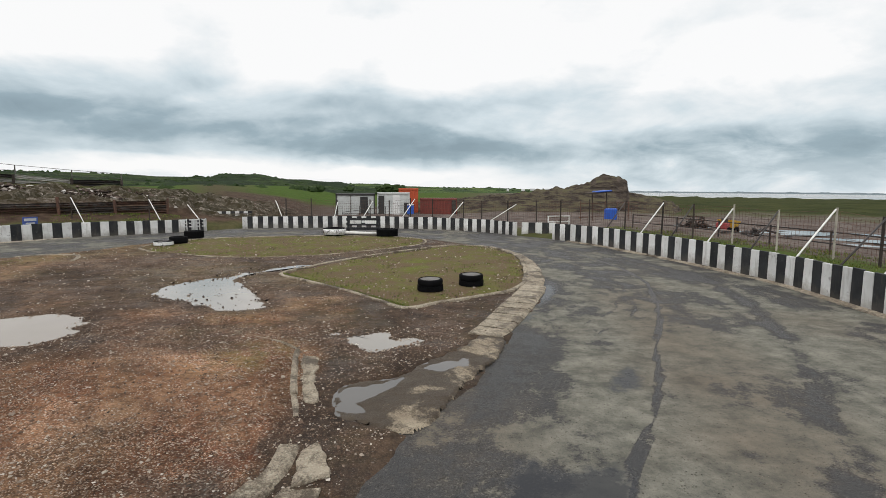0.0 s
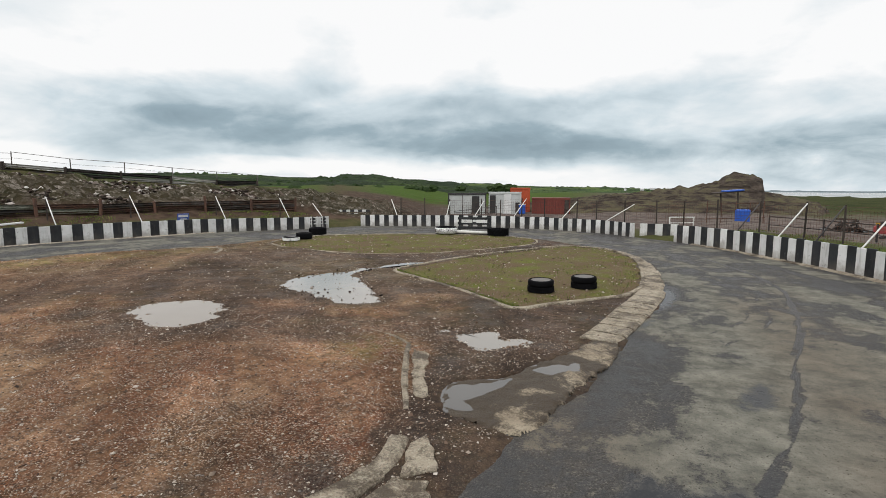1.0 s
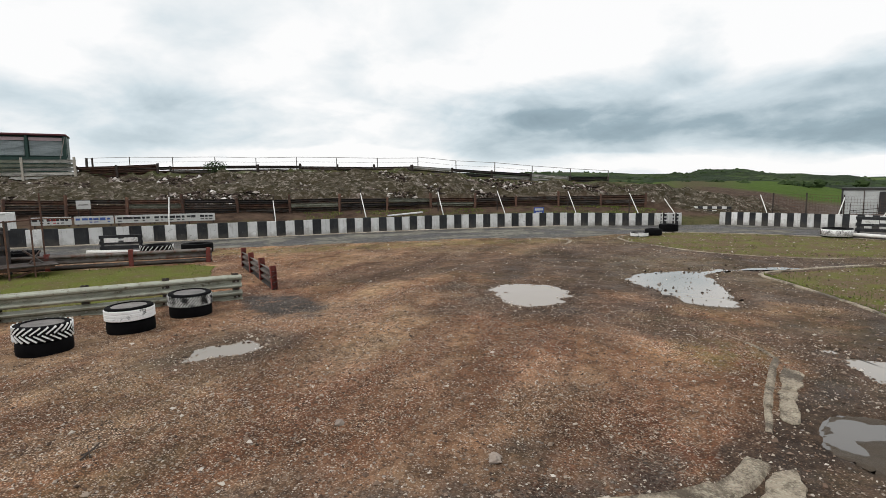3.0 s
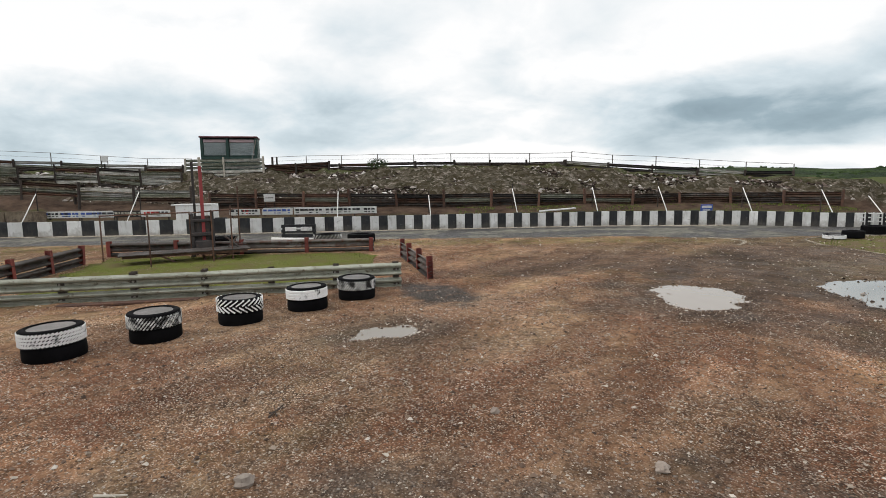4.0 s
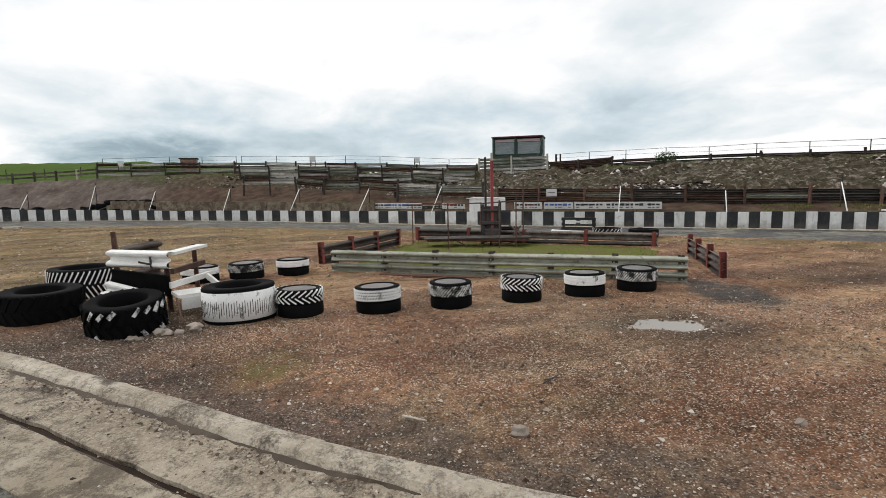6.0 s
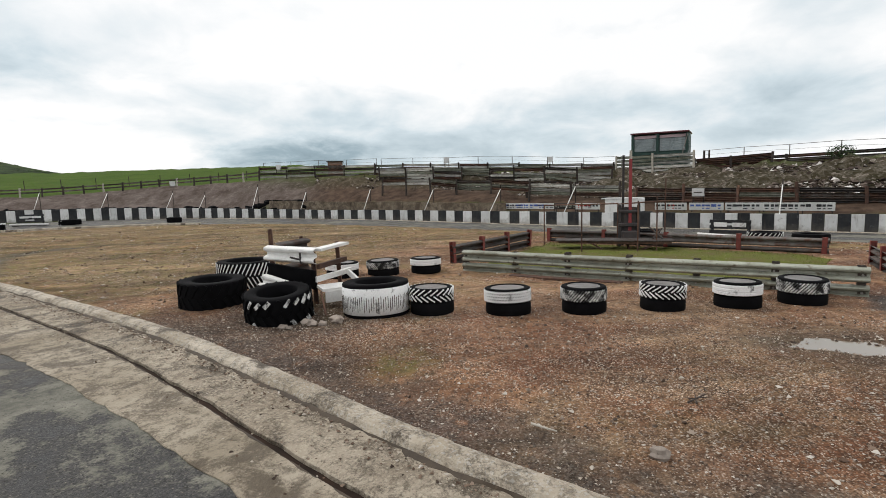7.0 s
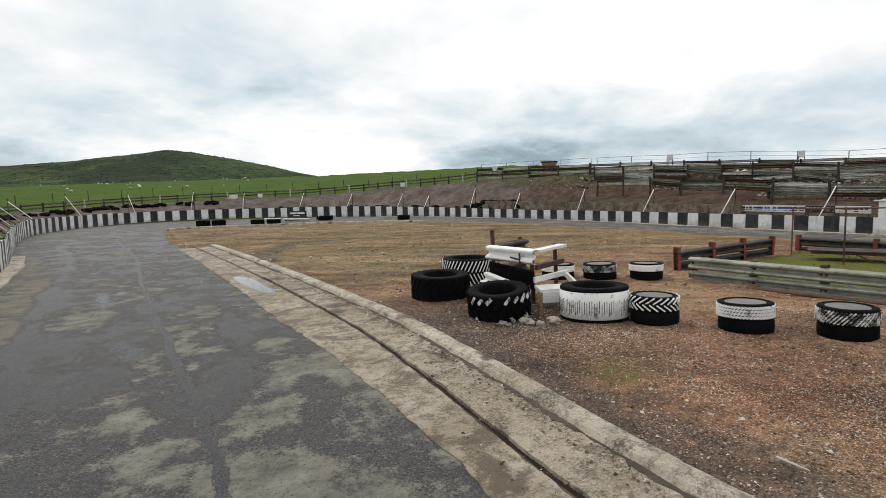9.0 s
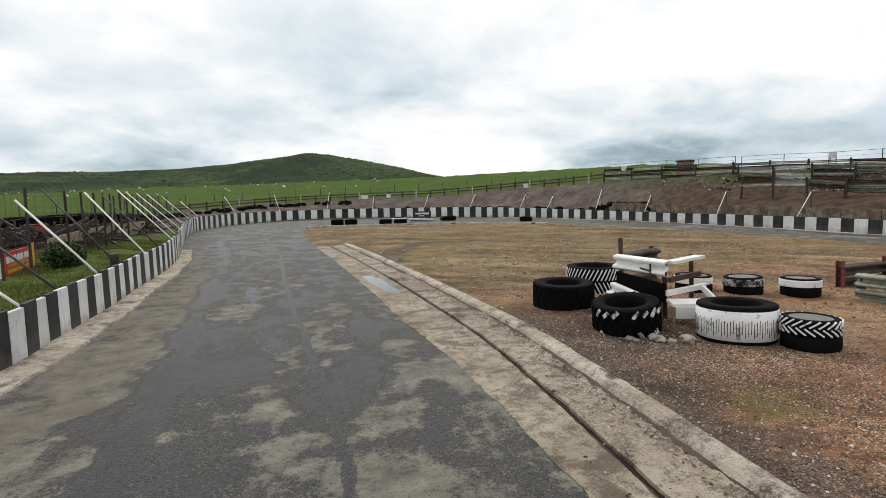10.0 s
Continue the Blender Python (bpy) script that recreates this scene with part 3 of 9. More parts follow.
# ---- building helpers ----
class Shape:
    """Collects vertices and faces of one mesh."""

    def __init__(self):
        self.v, self.f = [], []

    def add(self, verts, faces):
        o = len(self.v)
        self.v.extend(tuple(p) for p in verts)
        self.f.extend(tuple(i + o for i in q) for q in faces)
        return self

    def box(self, cx, cy, cz, sx, sy, sz, m=None, bevel=0.0):
        """A box by its centre and sizes; bevel cuts its upright edges and rims."""
        hx, hy, hz = sx / 2, sy / 2, sz / 2
        b = min(bevel, hx * 0.9, hy * 0.9, hz * 0.9)
        if b <= 0:
            vs = [(x, y, z) for z in (-hz, hz) for x, y in ((-hx, -hy), (hx, -hy), (hx, hy), (-hx, hy))]
            fs = [(3, 2, 1, 0), (4, 5, 6, 7)] + [(i, (i + 1) % 4, (i + 1) % 4 + 4, i + 4) for i in range(4)]
        else:
            ring = lambda k: [(-hx + k, -hy, 0), (hx - k, -hy, 0), (hx, -hy + k, 0), (hx, hy - k, 0), (hx - k, hy, 0), (-hx + k, hy, 0), (-hx, hy - k, 0), (-hx, -hy + k, 0)]
            inner = lambda: [(x * (hx - b) / hx, y * (hy - b) / hy, 0) for x, y, _ in ring(b)]
            vs = []
            for z, r in ((-hz, inner()), (-hz + b, ring(b)), (hz - b, ring(b)), (hz, inner())):
                vs += [(x, y, z) for x, y, _ in r]
            fs = [tuple(range(7, -1, -1)), tuple(range(24, 32))]
            for k in range(3):
                fs += [(8 * k + i, 8 * k + (i + 1) % 8, 8 * k + 8 + (i + 1) % 8, 8 * k + 8 + i) for i in range(8)]
        t = Matrix.Translation((cx, cy, cz))
        t = t @ m if m is not None else t
        return self.add([t @ Vector(p) for p in vs], fs)

    def rod(self, a, b, r, n=8, r2=None):
        """A round bar from a to b."""
        a, b = Vector(a), Vector(b)
        q = (b - a).to_track_quat("Z", "Y").to_matrix()
        r2 = r if r2 is None else r2
        vs = [a + q @ Vector((r * math.cos(2 * math.pi * i / n), r * math.sin(2 * math.pi * i / n), 0)) for i in range(n)]
        vs += [b + q @ Vector((r2 * math.cos(2 * math.pi * i / n), r2 * math.sin(2 * math.pi * i / n), 0)) for i in range(n)]
        fs = [(i, (i + 1) % n, n + (i + 1) % n, n + i) for i in range(n)] + [tuple(range(n - 1, -1, -1)), tuple(range(n, 2 * n))]
        return self.add(vs, fs)

    def bar(self, a, b, w, h, roll=0.0):
        """A square bar from a to b, w wide and h high."""
        a, b = Vector(a), Vector(b)
        d = (b - a).normalized()
        side = d.cross(Vector((0, 0, 1)))
        side = side.normalized() if side.length > 1e-4 else Vector((1, 0, 0))
        up = side.cross(d)
        if roll:
            rot = Matrix.Rotation(roll, 3, d)
            side, up = rot @ side, rot @ up
        c = [(-w / 2, -h / 2), (w / 2, -h / 2), (w / 2, h / 2), (-w / 2, h / 2)]
        vs = [p + side * x + up * y for p in (a, b) for x, y in c]
        return self.add(vs, [(3, 2, 1, 0), (4, 5, 6, 7)] + [(i, (i + 1) % 4, (i + 1) % 4 + 4, i + 4) for i in range(4)])

    def sweep(self, profile, path, frames):
        """A closed profile of (u, w) carried along path; frames give (u axis, w axis) at each point."""
        k = len(profile)
        vs = []
        for p, (u, w) in zip(path, frames):
            vs += [Vector(p) + u * x + w * y for x, y in profile]
        fs = []
        for j in range(len(path) - 1):
            fs += [(j * k + i, j * k + (i + 1) % k, (j + 1) * k + (i + 1) % k, (j + 1) * k + i) for i in range(k)]
        fs += [tuple(range(k - 1, -1, -1)), tuple(range((len(path) - 1) * k, len(path) * k))]
        return self.add(vs, fs)

    def lathe(self, profile, n=40, wobble=0.0, seed=0):
        """A closed ring: profile of (r, z) turned about the z axis."""
        k = len(profile)
        vs = []
        for i in range(n):
            a = 2 * math.pi * i / n
            wob = 1 + wobble * noise.noise((math.cos(a) * 1.5 + seed, math.sin(a) * 1.5, seed * 0.7))
            vs += [(r * wob * math.cos(a), r * wob * math.sin(a), z) for r, z in profile]
        fs = [(i * k + j, ((i + 1) % n) * k + j, ((i + 1) % n) * k + (j + 1) % k, i * k + (j + 1) % k) for i in range(n) for j in range(k)]
        return self.add(vs, fs)

    def blob(self, c, r, seed, squash=0.75, rings=5, seg=8, rough=0.35):
        """A rough stone or clod."""
        vs = [(0, 0, -1)]
        for j in range(1, rings):
            p = math.pi * j / rings - math.pi / 2
            vs += [(math.cos(p) * math.cos(2 * math.pi * i / seg), math.cos(p) * math.sin(2 * math.pi * i / seg), math.sin(p)) for i in range(seg)]
        vs.append((0, 0, 1))
        out = []
        for p in vs:
            q = Vector(p)
            k = 1 + rough * noise.noise(q * 1.3 + Vector((seed * 3.1, seed * 1.7, seed)))
            out.append((c[0] + r * k * q.x, c[1] + r * k * q.y, c[2] + r * k * q.z * squash))
        fs = [(0, 1 + (i + 1) % seg, 1 + i) for i in range(seg)]
        for j in range(rings - 2):
            a = 1 + j * seg
            fs += [(a + i, a + (i + 1) % seg, a + seg + (i + 1) % seg, a + seg + i) for i in range(seg)]
        a, top = 1 + (rings - 2) * seg, len(vs) - 1
        fs += [(a + i, a + (i + 1) % seg, top) for i in range(seg)]
        return self.add(out, fs)

    def mesh(self, name, mat, smooth=False):
        me = bpy.data.meshes.new(name)
        me.from_pydata(self.v, [], self.f)
        me.materials.append(mat)
        if smooth:
            me.polygons.foreach_set("use_smooth", [True] * len(me.polygons))
        me.update()
        return me


def thing(name, at=None, label="", category="", group="", kind=""):
    """An Empty that carries the parts of one thing."""
    ob = new(name)
    ob.empty_display_size = 0.2
    if at is not None:
        ob.matrix_world = at if isinstance(at, Matrix) else Matrix.Translation(at)
    return tagged(ob, label, category, group, kind)


def part(name, shape, mat, parent, label="", m=None, smooth=False):
    """One mesh object under a thing or a part, in the parent's own space."""
    me = shape.mesh(name, mat, smooth) if isinstance(shape, Shape) else shape
    ob = new(name, me)
    ob.parent = parent
    if m is not None:
        ob.matrix_local = m
    return tagged(ob, label)


def solo(name, shape, mat, label, category, group="", kind="", m=None, smooth=False):
    """A thing of a single mesh."""
    ob = new(name, shape.mesh(name, mat, smooth) if isinstance(shape, Shape) else shape)
    if m is not None:
        ob.matrix_world = m
    return tagged(ob, label, category, group, kind)


def grid_mesh(name, V, F, mat, attrs=None, smooth=True):
    """A mesh from arrays, with float attributes per vertex."""
    me = bpy.data.meshes.new(name)
    me.vertices.add(len(V))
    me.vertices.foreach_set("co", np.ascontiguousarray(V, dtype=np.float32).ravel())
    F = np.asarray(F)
    k = F.shape[1]
    me.loops.add(F.size)
    me.loops.foreach_set("vertex_index", F.ravel().astype(np.int32))
    me.polygons.add(len(F))
    me.polygons.foreach_set("loop_start", np.arange(0, F.size, k, dtype=np.int32))
    me.polygons.foreach_set("use_smooth", np.full(len(F), smooth))
    me.update(calc_edges=True)
    for key, val in (attrs or {}).items():
        if val.ndim == 1:
            me.attributes.new(key, "FLOAT", "POINT").data.foreach_set("value", val.astype(np.float32))
        else:
            me.attributes.new(key, "FLOAT_VECTOR", "POINT").data.foreach_set("vector", val.astype(np.float32).ravel())
    me.materials.append(mat)
    return me


def spline(P, n=12, closed=True):
    """Points along a smooth curve through P."""
    P = np.array(P, float)
    N, out = len(P), []
    for i in range(N if closed else N - 1):
        if closed:
            a, b, c, d = P[i - 1], P[i], P[(i + 1) % N], P[(i + 2) % N]
        else:
            a, b, c, d = P[max(i - 1, 0)], P[i], P[i + 1], P[min(i + 2, N - 1)]
        for k in range(n):
            t = k / n
            out.append(0.5 * (2 * b + (c - a) * t + (2 * a - 5 * b + 4 * c - d) * t * t + (3 * b - a - 3 * c + d) * t ** 3))
    if not closed:
        out.append(P[-1])
    return np.array(out)


def arc(C):
    return np.concatenate([[0], np.cumsum(np.linalg.norm(np.diff(C, axis=0), axis=1))])


def edge_distance(X, Y, poly):
    """Signed distance to a closed outline: positive inside."""
    x, y = X.ravel(), Y.ravel()
    d = np.full(len(x), 1e9)
    inside = np.zeros(len(x), bool)
    Q = np.roll(poly, -1, axis=0)
    for (ax, ay), (bx, by) in zip(poly, Q):
        ex, ey = bx - ax, by - ay
        t = np.clip(((x - ax) * ex + (y - ay) * ey) / (ex * ex + ey * ey + 1e-12), 0, 1)
        d = np.minimum(d, np.hypot(x - ax - t * ex, y - ay - t * ey))
        cross = (ay > y) != (by > y)
        inside ^= cross & (x < (bx - ax) * (y - ay) / (by - ay + 1e-12) + ax)
    return np.where(inside, d, -d).reshape(X.shape)


def waves(X, Y, size, seed, octaves=4):
    """Smooth random relief of about -1..1, made of many sine waves."""
    rng = np.random.RandomState(seed)
    out, amp, tot = np.zeros_like(X, dtype=float), 1.0, 0.0
    for o in range(octaves):
        for _ in range(6):
            a, ph = rng.uniform(0, 2 * math.pi), rng.uniform(0, 2 * math.pi)
            k = 2 * math.pi / size * rng.uniform(0.7, 1.4) * 2 ** o
            out += amp * np.sin(k * (X * math.cos(a) + Y * math.sin(a)) + ph + 0.8 * np.sin(0.37 * k * (Y * math.cos(a) - X * math.sin(a)) + 2 * ph))
        tot += amp * 2.4
        amp *= 0.55
    return out / tot


def lump(X, Y, size, seed):
    """Random value noise between 0 and 1 on a lattice of that size."""
    rng = np.random.RandomState(seed)
    T = rng.rand(256, 256)
    gx, gy = X / size, Y / size
    ix, iy = np.floor(gx).astype(int), np.floor(gy).astype(int)
    fx, fy = gx - ix, gy - iy
    fx, fy = fx * fx * (3 - 2 * fx), fy * fy * (3 - 2 * fy)
    g = lambda a, b: T[a % 256, b % 256]
    return (g(ix, iy) * (1 - fx) + g(ix + 1, iy) * fx) * (1 - fy) + (g(ix, iy + 1) * (1 - fx) + g(ix + 1, iy + 1) * fx) * fy


def ramp(x, a, b):
    t = np.clip((x - a) / (b - a), 0, 1)
    return t * t * (3 - 2 * t)

# ---- the plan: outer wall of the oval, inner edge of the track ----
WALL = [(4.0, -4.6), (6.6, -0.5), (8.3, 4.5), (9.0, 9.5), (9.2, 13.5), (8.9, 16), (8.45, 18.3), (7.6, 21.4), (6.9, 23.4), (5.7, 25.7), (4.35, 27.4), (3.4, 28.9), (2.2, 30), (0.5, 31.2), (-1.2, 31.8), (-4.6, 32.5), (-8, 32.3), (-11, 31.65), (-12.5, 30.3), (-14.5, 28.4), (-16.7, 26.7), (-18.3, 24.6), (-21.5, 19.5), (-24.1, 13.6), (-26.3, 8.5)]
WALL += [(-29.7, 0.5), (-33, -6.1), (-36.9, -14), (-39.8, -22), (-41.4, -29), (-42.2, -36), (-41.5, -43), (-38.5, -50), (-34, -55.8), (-29.5, -58.8), (-25.5, -59.2), (-21.8, -57.4), (-17.8, -54), (-13.3, -47.5), (-10.3, -39.5), (-8.5, -33.5), (-5.9, -24.4), (-4.3, -19.9), (-3.05, -17.05), (-2, -14.4), (-0.76, -11.7), (0.05, -9.9), (1.7, -7.5)]
WC = spline(WALL, 40)
WS = arc(np.vstack([WC, WC[:1]]))
LOOP = WS[-1]
# the asphalt's inner edge, once round
INNER = [(-3.2, -2.3), (-2.3, 0.0), (-1.3, 2.6), (-0.43, 5.13), (0.16, 6.22), (0.6, 7.2), (1.2, 8.9), (1.6, 10.2), (2.1, 11.4), (2.6, 13.1), (3.05, 15.2), (3.3, 17.4), (3.25, 19.4), (2.8, 21.4), (1.7, 23.0), (-0.1, 25.5), (-1.9, 26.7), (-4.7, 27.3), (-7.5, 26.9), (-9.5, 26.3), (-11.5, 25.1), (-12.6, 23.2), (-13.0, 21.4), (-14.2, 19.6), (-16.6, 17.2), (-18.5, 13.8), (-20.3, 10.8), (-21.6, 8.6), (-23.7, 4.0)]
INNER += [(-26.3, -2.0), (-28.8, -7.5), (-31.2, -13), (-33.2, -18.5), (-33.8, -24), (-33.5, -29), (-31.3, -33), (-28.5, -35.8), (-25.5, -38.2), (-23, -40.3), (-20.6, -41), (-18.6, -38.8), (-15.2, -31.5), (-12.2, -23.9), (-8.6, -15), (-6.7, -10.4), (-5.4, -7.2), (-4.5, -5.4), (-3.8, -3.7)]
IC = spline(INNER, 10)
MID = np.array((-16.5, -13.0))


def on_wall(s):
    """The point, the way along and the way out at s metres along the wall."""
    s = s % LOOP
    i = int(np.searchsorted(WS, s, "right")) - 1
    a, b = WC[i % len(WC)], WC[(i + 1) % len(WC)]
    t = (s - WS[i]) / max(WS[i + 1] - WS[i], 1e-6)
    d = (b - a) / np.linalg.norm(b - a)
    return a + (b - a) * t, d, np.array((d[1], -d[0]))


def wall_radius():
    ang = np.arctan2(WC[:, 1] - MID[1], WC[:, 0] - MID[0])
    rad = np.hypot(WC[:, 0] - MID[0], WC[:, 1] - MID[1])
    k = np.argsort(ang)
    return ang[k], rad[k]


RA, RR = wall_radius()


def out_of_wall(X, Y):
    a = np.arctan2(Y - MID[1], X - MID[0])
    return np.hypot(X - MID[0], Y - MID[1]) - np.interp(a, RA, RR, period=2 * math.pi)


def bearing(X, Y):
    return np.degrees(np.arctan2(-X, Y))


# bank profile by bearing from the infield: crest's distance behind the wall, its height
B_AZ = [-180, -175, -60, 12, 16, 20, 24, 30, 36, 42, 46, 49, 53, 61, 66, 72, 84, 95, 113, 123, 132, 141, 150, 165, 180]
B_DC = [9, 9, 12, 14, 15, 15, 13, 12, 12.5, 13, 13.6, 14, 14.5, 15.4, 16, 16.3, 17, 14, 9, 8, 8, 8, 8, 9, 9]
B_ZC = [0.9, 0.8, -0.1, -0.1, 0.9, 1.5, 1.9, 2.25, 2.52, 2.78, 3.10, 3.30, 3.42, 3.52, 3.46, 3.30, 3.28, 3.5, 3.6, 3.5, 2.95, 2.2, 1.9, 1.3, 0.9]


def terrain(X, Y):
    """Height of the ground outside the wall."""
    az, d = bearing(X, Y), out_of_wall(X, Y)
    r = np.hypot(X, Y)
    dc, zc = np.interp(az, B_AZ, B_DC), np.interp(az, B_AZ, B_ZC)
    tier = ramp(az, 22, 27) * (1 - ramp(az, 84, 87))
    west = ramp(az, 12, 19) * (1 - ramp(az, 160, 178))
    foot = np.interp(az, [-180, -120, -60, -18, -12, 16, 30, 86, 100, 150, 180], [0.55, 0.55, 0.55, 0.55, 0.12, 0.05, 0.5, 0.5, 0.6, 0.5, 0.55])
    low = foot * ramp(d, 0.14, 1.0) - 0.08 * (1 - ramp(d, 0.0, 0.16))
    verge = low + tier * (0.45 * ramp(d, 1.0, 4.0) + 0.42 * ramp(d, 4.35, 4.7)) + (1 - tier) * west * 0.25 * ramp(d, 0.8, 3.0) + ramp(az, 97, 99) * (1 - ramp(az, 122, 125)) * 0.5 * ramp(d, 1.42, 1.9)
    start = np.where(tier > 0.5, 4.8, np.where(az < 24, 8.0, 2.5))
    k = np.clip((d - start) / np.maximum(dc - start, 1), 0, 1)
    z = verge + (zc - verge) * k ** 0.9
    crest = west * ramp(az, 22, 28) * (1 - ramp(az, 120, 126))
    stepped = ramp(az, 86.5, 88.5) * (1 - ramp(az, 110, 112))
    z = z - 0.55 * stepped * ramp(d, 5.0, 7.0) * (1 - ramp(d, dc - 2.3, dc - 1.9))
    z = z + crest * 0.20 * ramp(d, dc + 0.15, dc + 0.4)
    past = np.clip(d - dc - 1.0, 0, None)
    z = z - crest * np.minimum(past * 0.18, 2.0) * (1 - ramp(az, 105, 118))
    # meadow rising to the west and south
    skyline = np.interp(az, [-180, -170, 104, 112, 121, 138, 150, 171, 180], [5.5, 2.0, 2.0, 10.5, 11.2, 9.7, 8.7, 6.9, 5.6])
    rise = ramp(az, 104, 113) + (1 - ramp(az, -180, -160))
    rise = np.clip(rise, 0, 1)
    z = z + rise * np.clip(skyline - z, 0, None) * ramp(r, 55, 200)
    z = z - rise * 8.0 * ramp(r, 230, 600)
    # low flats towards the sea in the north and east
    flatside = (1 - ramp(az, 8, 16)) * ramp(az, -150, -120)
    z = z - flatside * 0.0126 * np.clip(r - 32, 0, None)
    hump = np.exp(-((az + 41) / 5.0) ** 2) * np.exp(-((r - 170) / 40.0) ** 2) * 1.1 + np.exp(-((az + 30) / 4.0) ** 2) * np.exp(-((r - 150) / 40.0) ** 2) * 0.5
    z = z + flatside * hump
    return z, az, d, r, tier, crest, west


def ground_z(x, y):
    return float(terrain(np.array([x]), np.array([y]))[0][0])


def build_ground():
    n = 1300
    th = np.linspace(-math.pi, math.pi, n, endpoint=False)
    base = np.interp(th, RA, RR, period=2 * math.pi)
    steps = list(np.arange(-0.4, 22.0, 0.27)) + [23, 25, 28, 32, 37, 43, 50, 60, 72, 88, 108, 132, 160, 190, 220, 260, 320, 420, 560, 800, 1200, 1800, 2700, 4200]
    rings = [base * 0.02, base * 0.5, base - 2.0] + [base + s for s in steps]
    R = np.array(rings)
    X, Y = MID[0] + R * np.cos(th), MID[1] + R * np.sin(th)
    Z, az, d, r, tier, crest, west = terrain(X, Y)
    inside = d < -0.3
    rub = ramp(az, 12, 17) * (1 - ramp(az, 118, 128))
    slope = rub * ramp(d, 4.6, 6.0) * (1 - ramp(d, np.interp(az, B_AZ, B_DC) - 0.6, np.interp(az, B_AZ, B_DC)))
    stones = 1 - np.abs(2 * lump(X, Y, 0.9, 3) - 1)
    crags = 1 - np.abs(2 * lump(X, Y, 2.3, 5) - 1)
    Z = Z + slope * (0.30 * (stones - 0.5) + 0.60 * (crags - 0.5) + 0.16 * (lump(X, Y, 0.4, 8) - 0.5))
    Z = Z + ramp(d, 0.2, 2) * (0.07 * waves(X, Y, 3.0, 4) + 0.10 * np.clip(r / 60, 0, 3) * waves(X, Y, 14, 9))
    Z = np.where(inside, -0.12, Z)
    az_g = np.interp(az, [-180, -60, -20, -12, 15, 22, 26, 90, 120, 150, 180], [1, 1, 0.9, 0.5, 0.25, 0.4, 0.9, 0.35, 0.6, 0.8, 1])
    grass = az_g * (1 - ramp(d + 0.4 * waves(X, Y, 2.2, 13), np.where(tier > 0.5, 1.6, np.where(west > 0.5, 1.2, 2.6)), np.where(tier > 0.5, 2.7, np.where(west > 0.5, 2.6, 3.6))))
    yard = ramp(az, -60, -50) * (1 - ramp(az, 14, 24))
    fieldm = ramp(az, 104, 116) * ramp(d, np.interp(az, B_AZ, B_DC) + 0.5, np.interp(az, B_AZ, B_DC) + 2.5)
    fieldm = np.maximum(fieldm, (1 - ramp(az, -178, -120)) * ramp(d, 14, 18))
    fieldm = np.maximum(fieldm, yard * ramp(r + 9 * waves(X, Y, 22, 12), 60, 78) * (1 - ramp(az, -12, -8)))
    fieldm = np.maximum(fieldm, ramp(az, -10, 0) * (1 - ramp(az, 16, 24)) * ramp(r, 70, 90))
    fieldm = np.maximum(fieldm, (1 - ramp(az, 100, 112)) * ramp(az, 20, 26) * ramp(d, np.interp(az, B_AZ, B_DC) + 2, np.interp(az, B_AZ, B_DC) + 8))
    top = crest * ramp(d, np.interp(az, B_AZ, B_DC) - 1.6, np.interp(az, B_AZ, B_DC) - 0.6) * 0.35
    grass = np.clip(np.maximum(np.maximum(grass, fieldm), top + slope * 0.12), 0, 1)
    far_bank = ramp(az, 116, 122) * (1 - ramp(az, 166, 172)) * ramp(d, 0.6, 1.4) * (1 - fieldm)
    stone = np.clip(0.5 * far_bank + slope * (1 - 0.55 * ramp(az, 96, 112)) + yard * 0.45 * ramp(d, 2, 4) * (1 - ramp(r, 70, 90)), 0, 1)
    V = np.stack([X, Y, Z], -1).reshape(-1, 3)
    m = len(rings)
    j, i = np.meshgrid(np.arange(m - 1), np.arange(n), indexing="ij")
    F = np.stack([j * n + i, j * n + (i + 1) % n, (j + 1) * n + (i + 1) % n, (j + 1) * n + i], -1).reshape(-1, 4)[:, ::-1]
    return grid_mesh("ground", V, F, M_BANK, {"grass": grass.ravel(), "stone": stone.ravel(), "field": fieldm.ravel(), "marsh": (yard * ramp(-az, 2, 10)).ravel(), "yard": (yard * (1 - ramp(az, 6, 14)) * ramp(d, 2.0, 3.5) * (1 - fieldm) + 0.75 * far_bank).ravel()})


solo("ground", build_ground(), M_BANK, "grass verge, rubble bank and open meadow", "ground", kind="structure")

# ---- infield: stony dirt with kerbed turf islands and puddles ----
ISLE_1 = spline([(-4.31, 15.19), (-3.3, 14.1), (-2.2, 12.9), (-1.2, 11.7), (-0.54, 10.95), (0.3, 11.6), (1.15, 12.2), (1.95, 12.9), (2.45, 14.2), (2.80, 16.2), (3.0, 18.3), (2.9, 20.1), (2.5, 21.6), (1.7, 22.4), (0.5, 22.3), (-1.3, 20.4), (-2.9, 18.2), (-3.8, 16.6)], 6)
ISLE_2 = spline([(-11.6, 21.4), (-9.6, 19.75), (-6.41, 18.7), (-4.2, 19.3), (-2.7, 20.5), (-1.3, 21.9), (-0.4, 23.4), (-0.5, 25.1), (-1.9, 26.3), (-4.7, 26.8), (-7.5, 26.45), (-9.5, 25.8), (-11.1, 24.8), (-11.7, 23.2)], 6)
BOX_LAWN = np.array([(-14.3, -3.3), (-11.9, 4.6), (-16.6, 6.4), (-17.9, 6.2), (-21.3, -1.6), (-17.5, -2.6)])
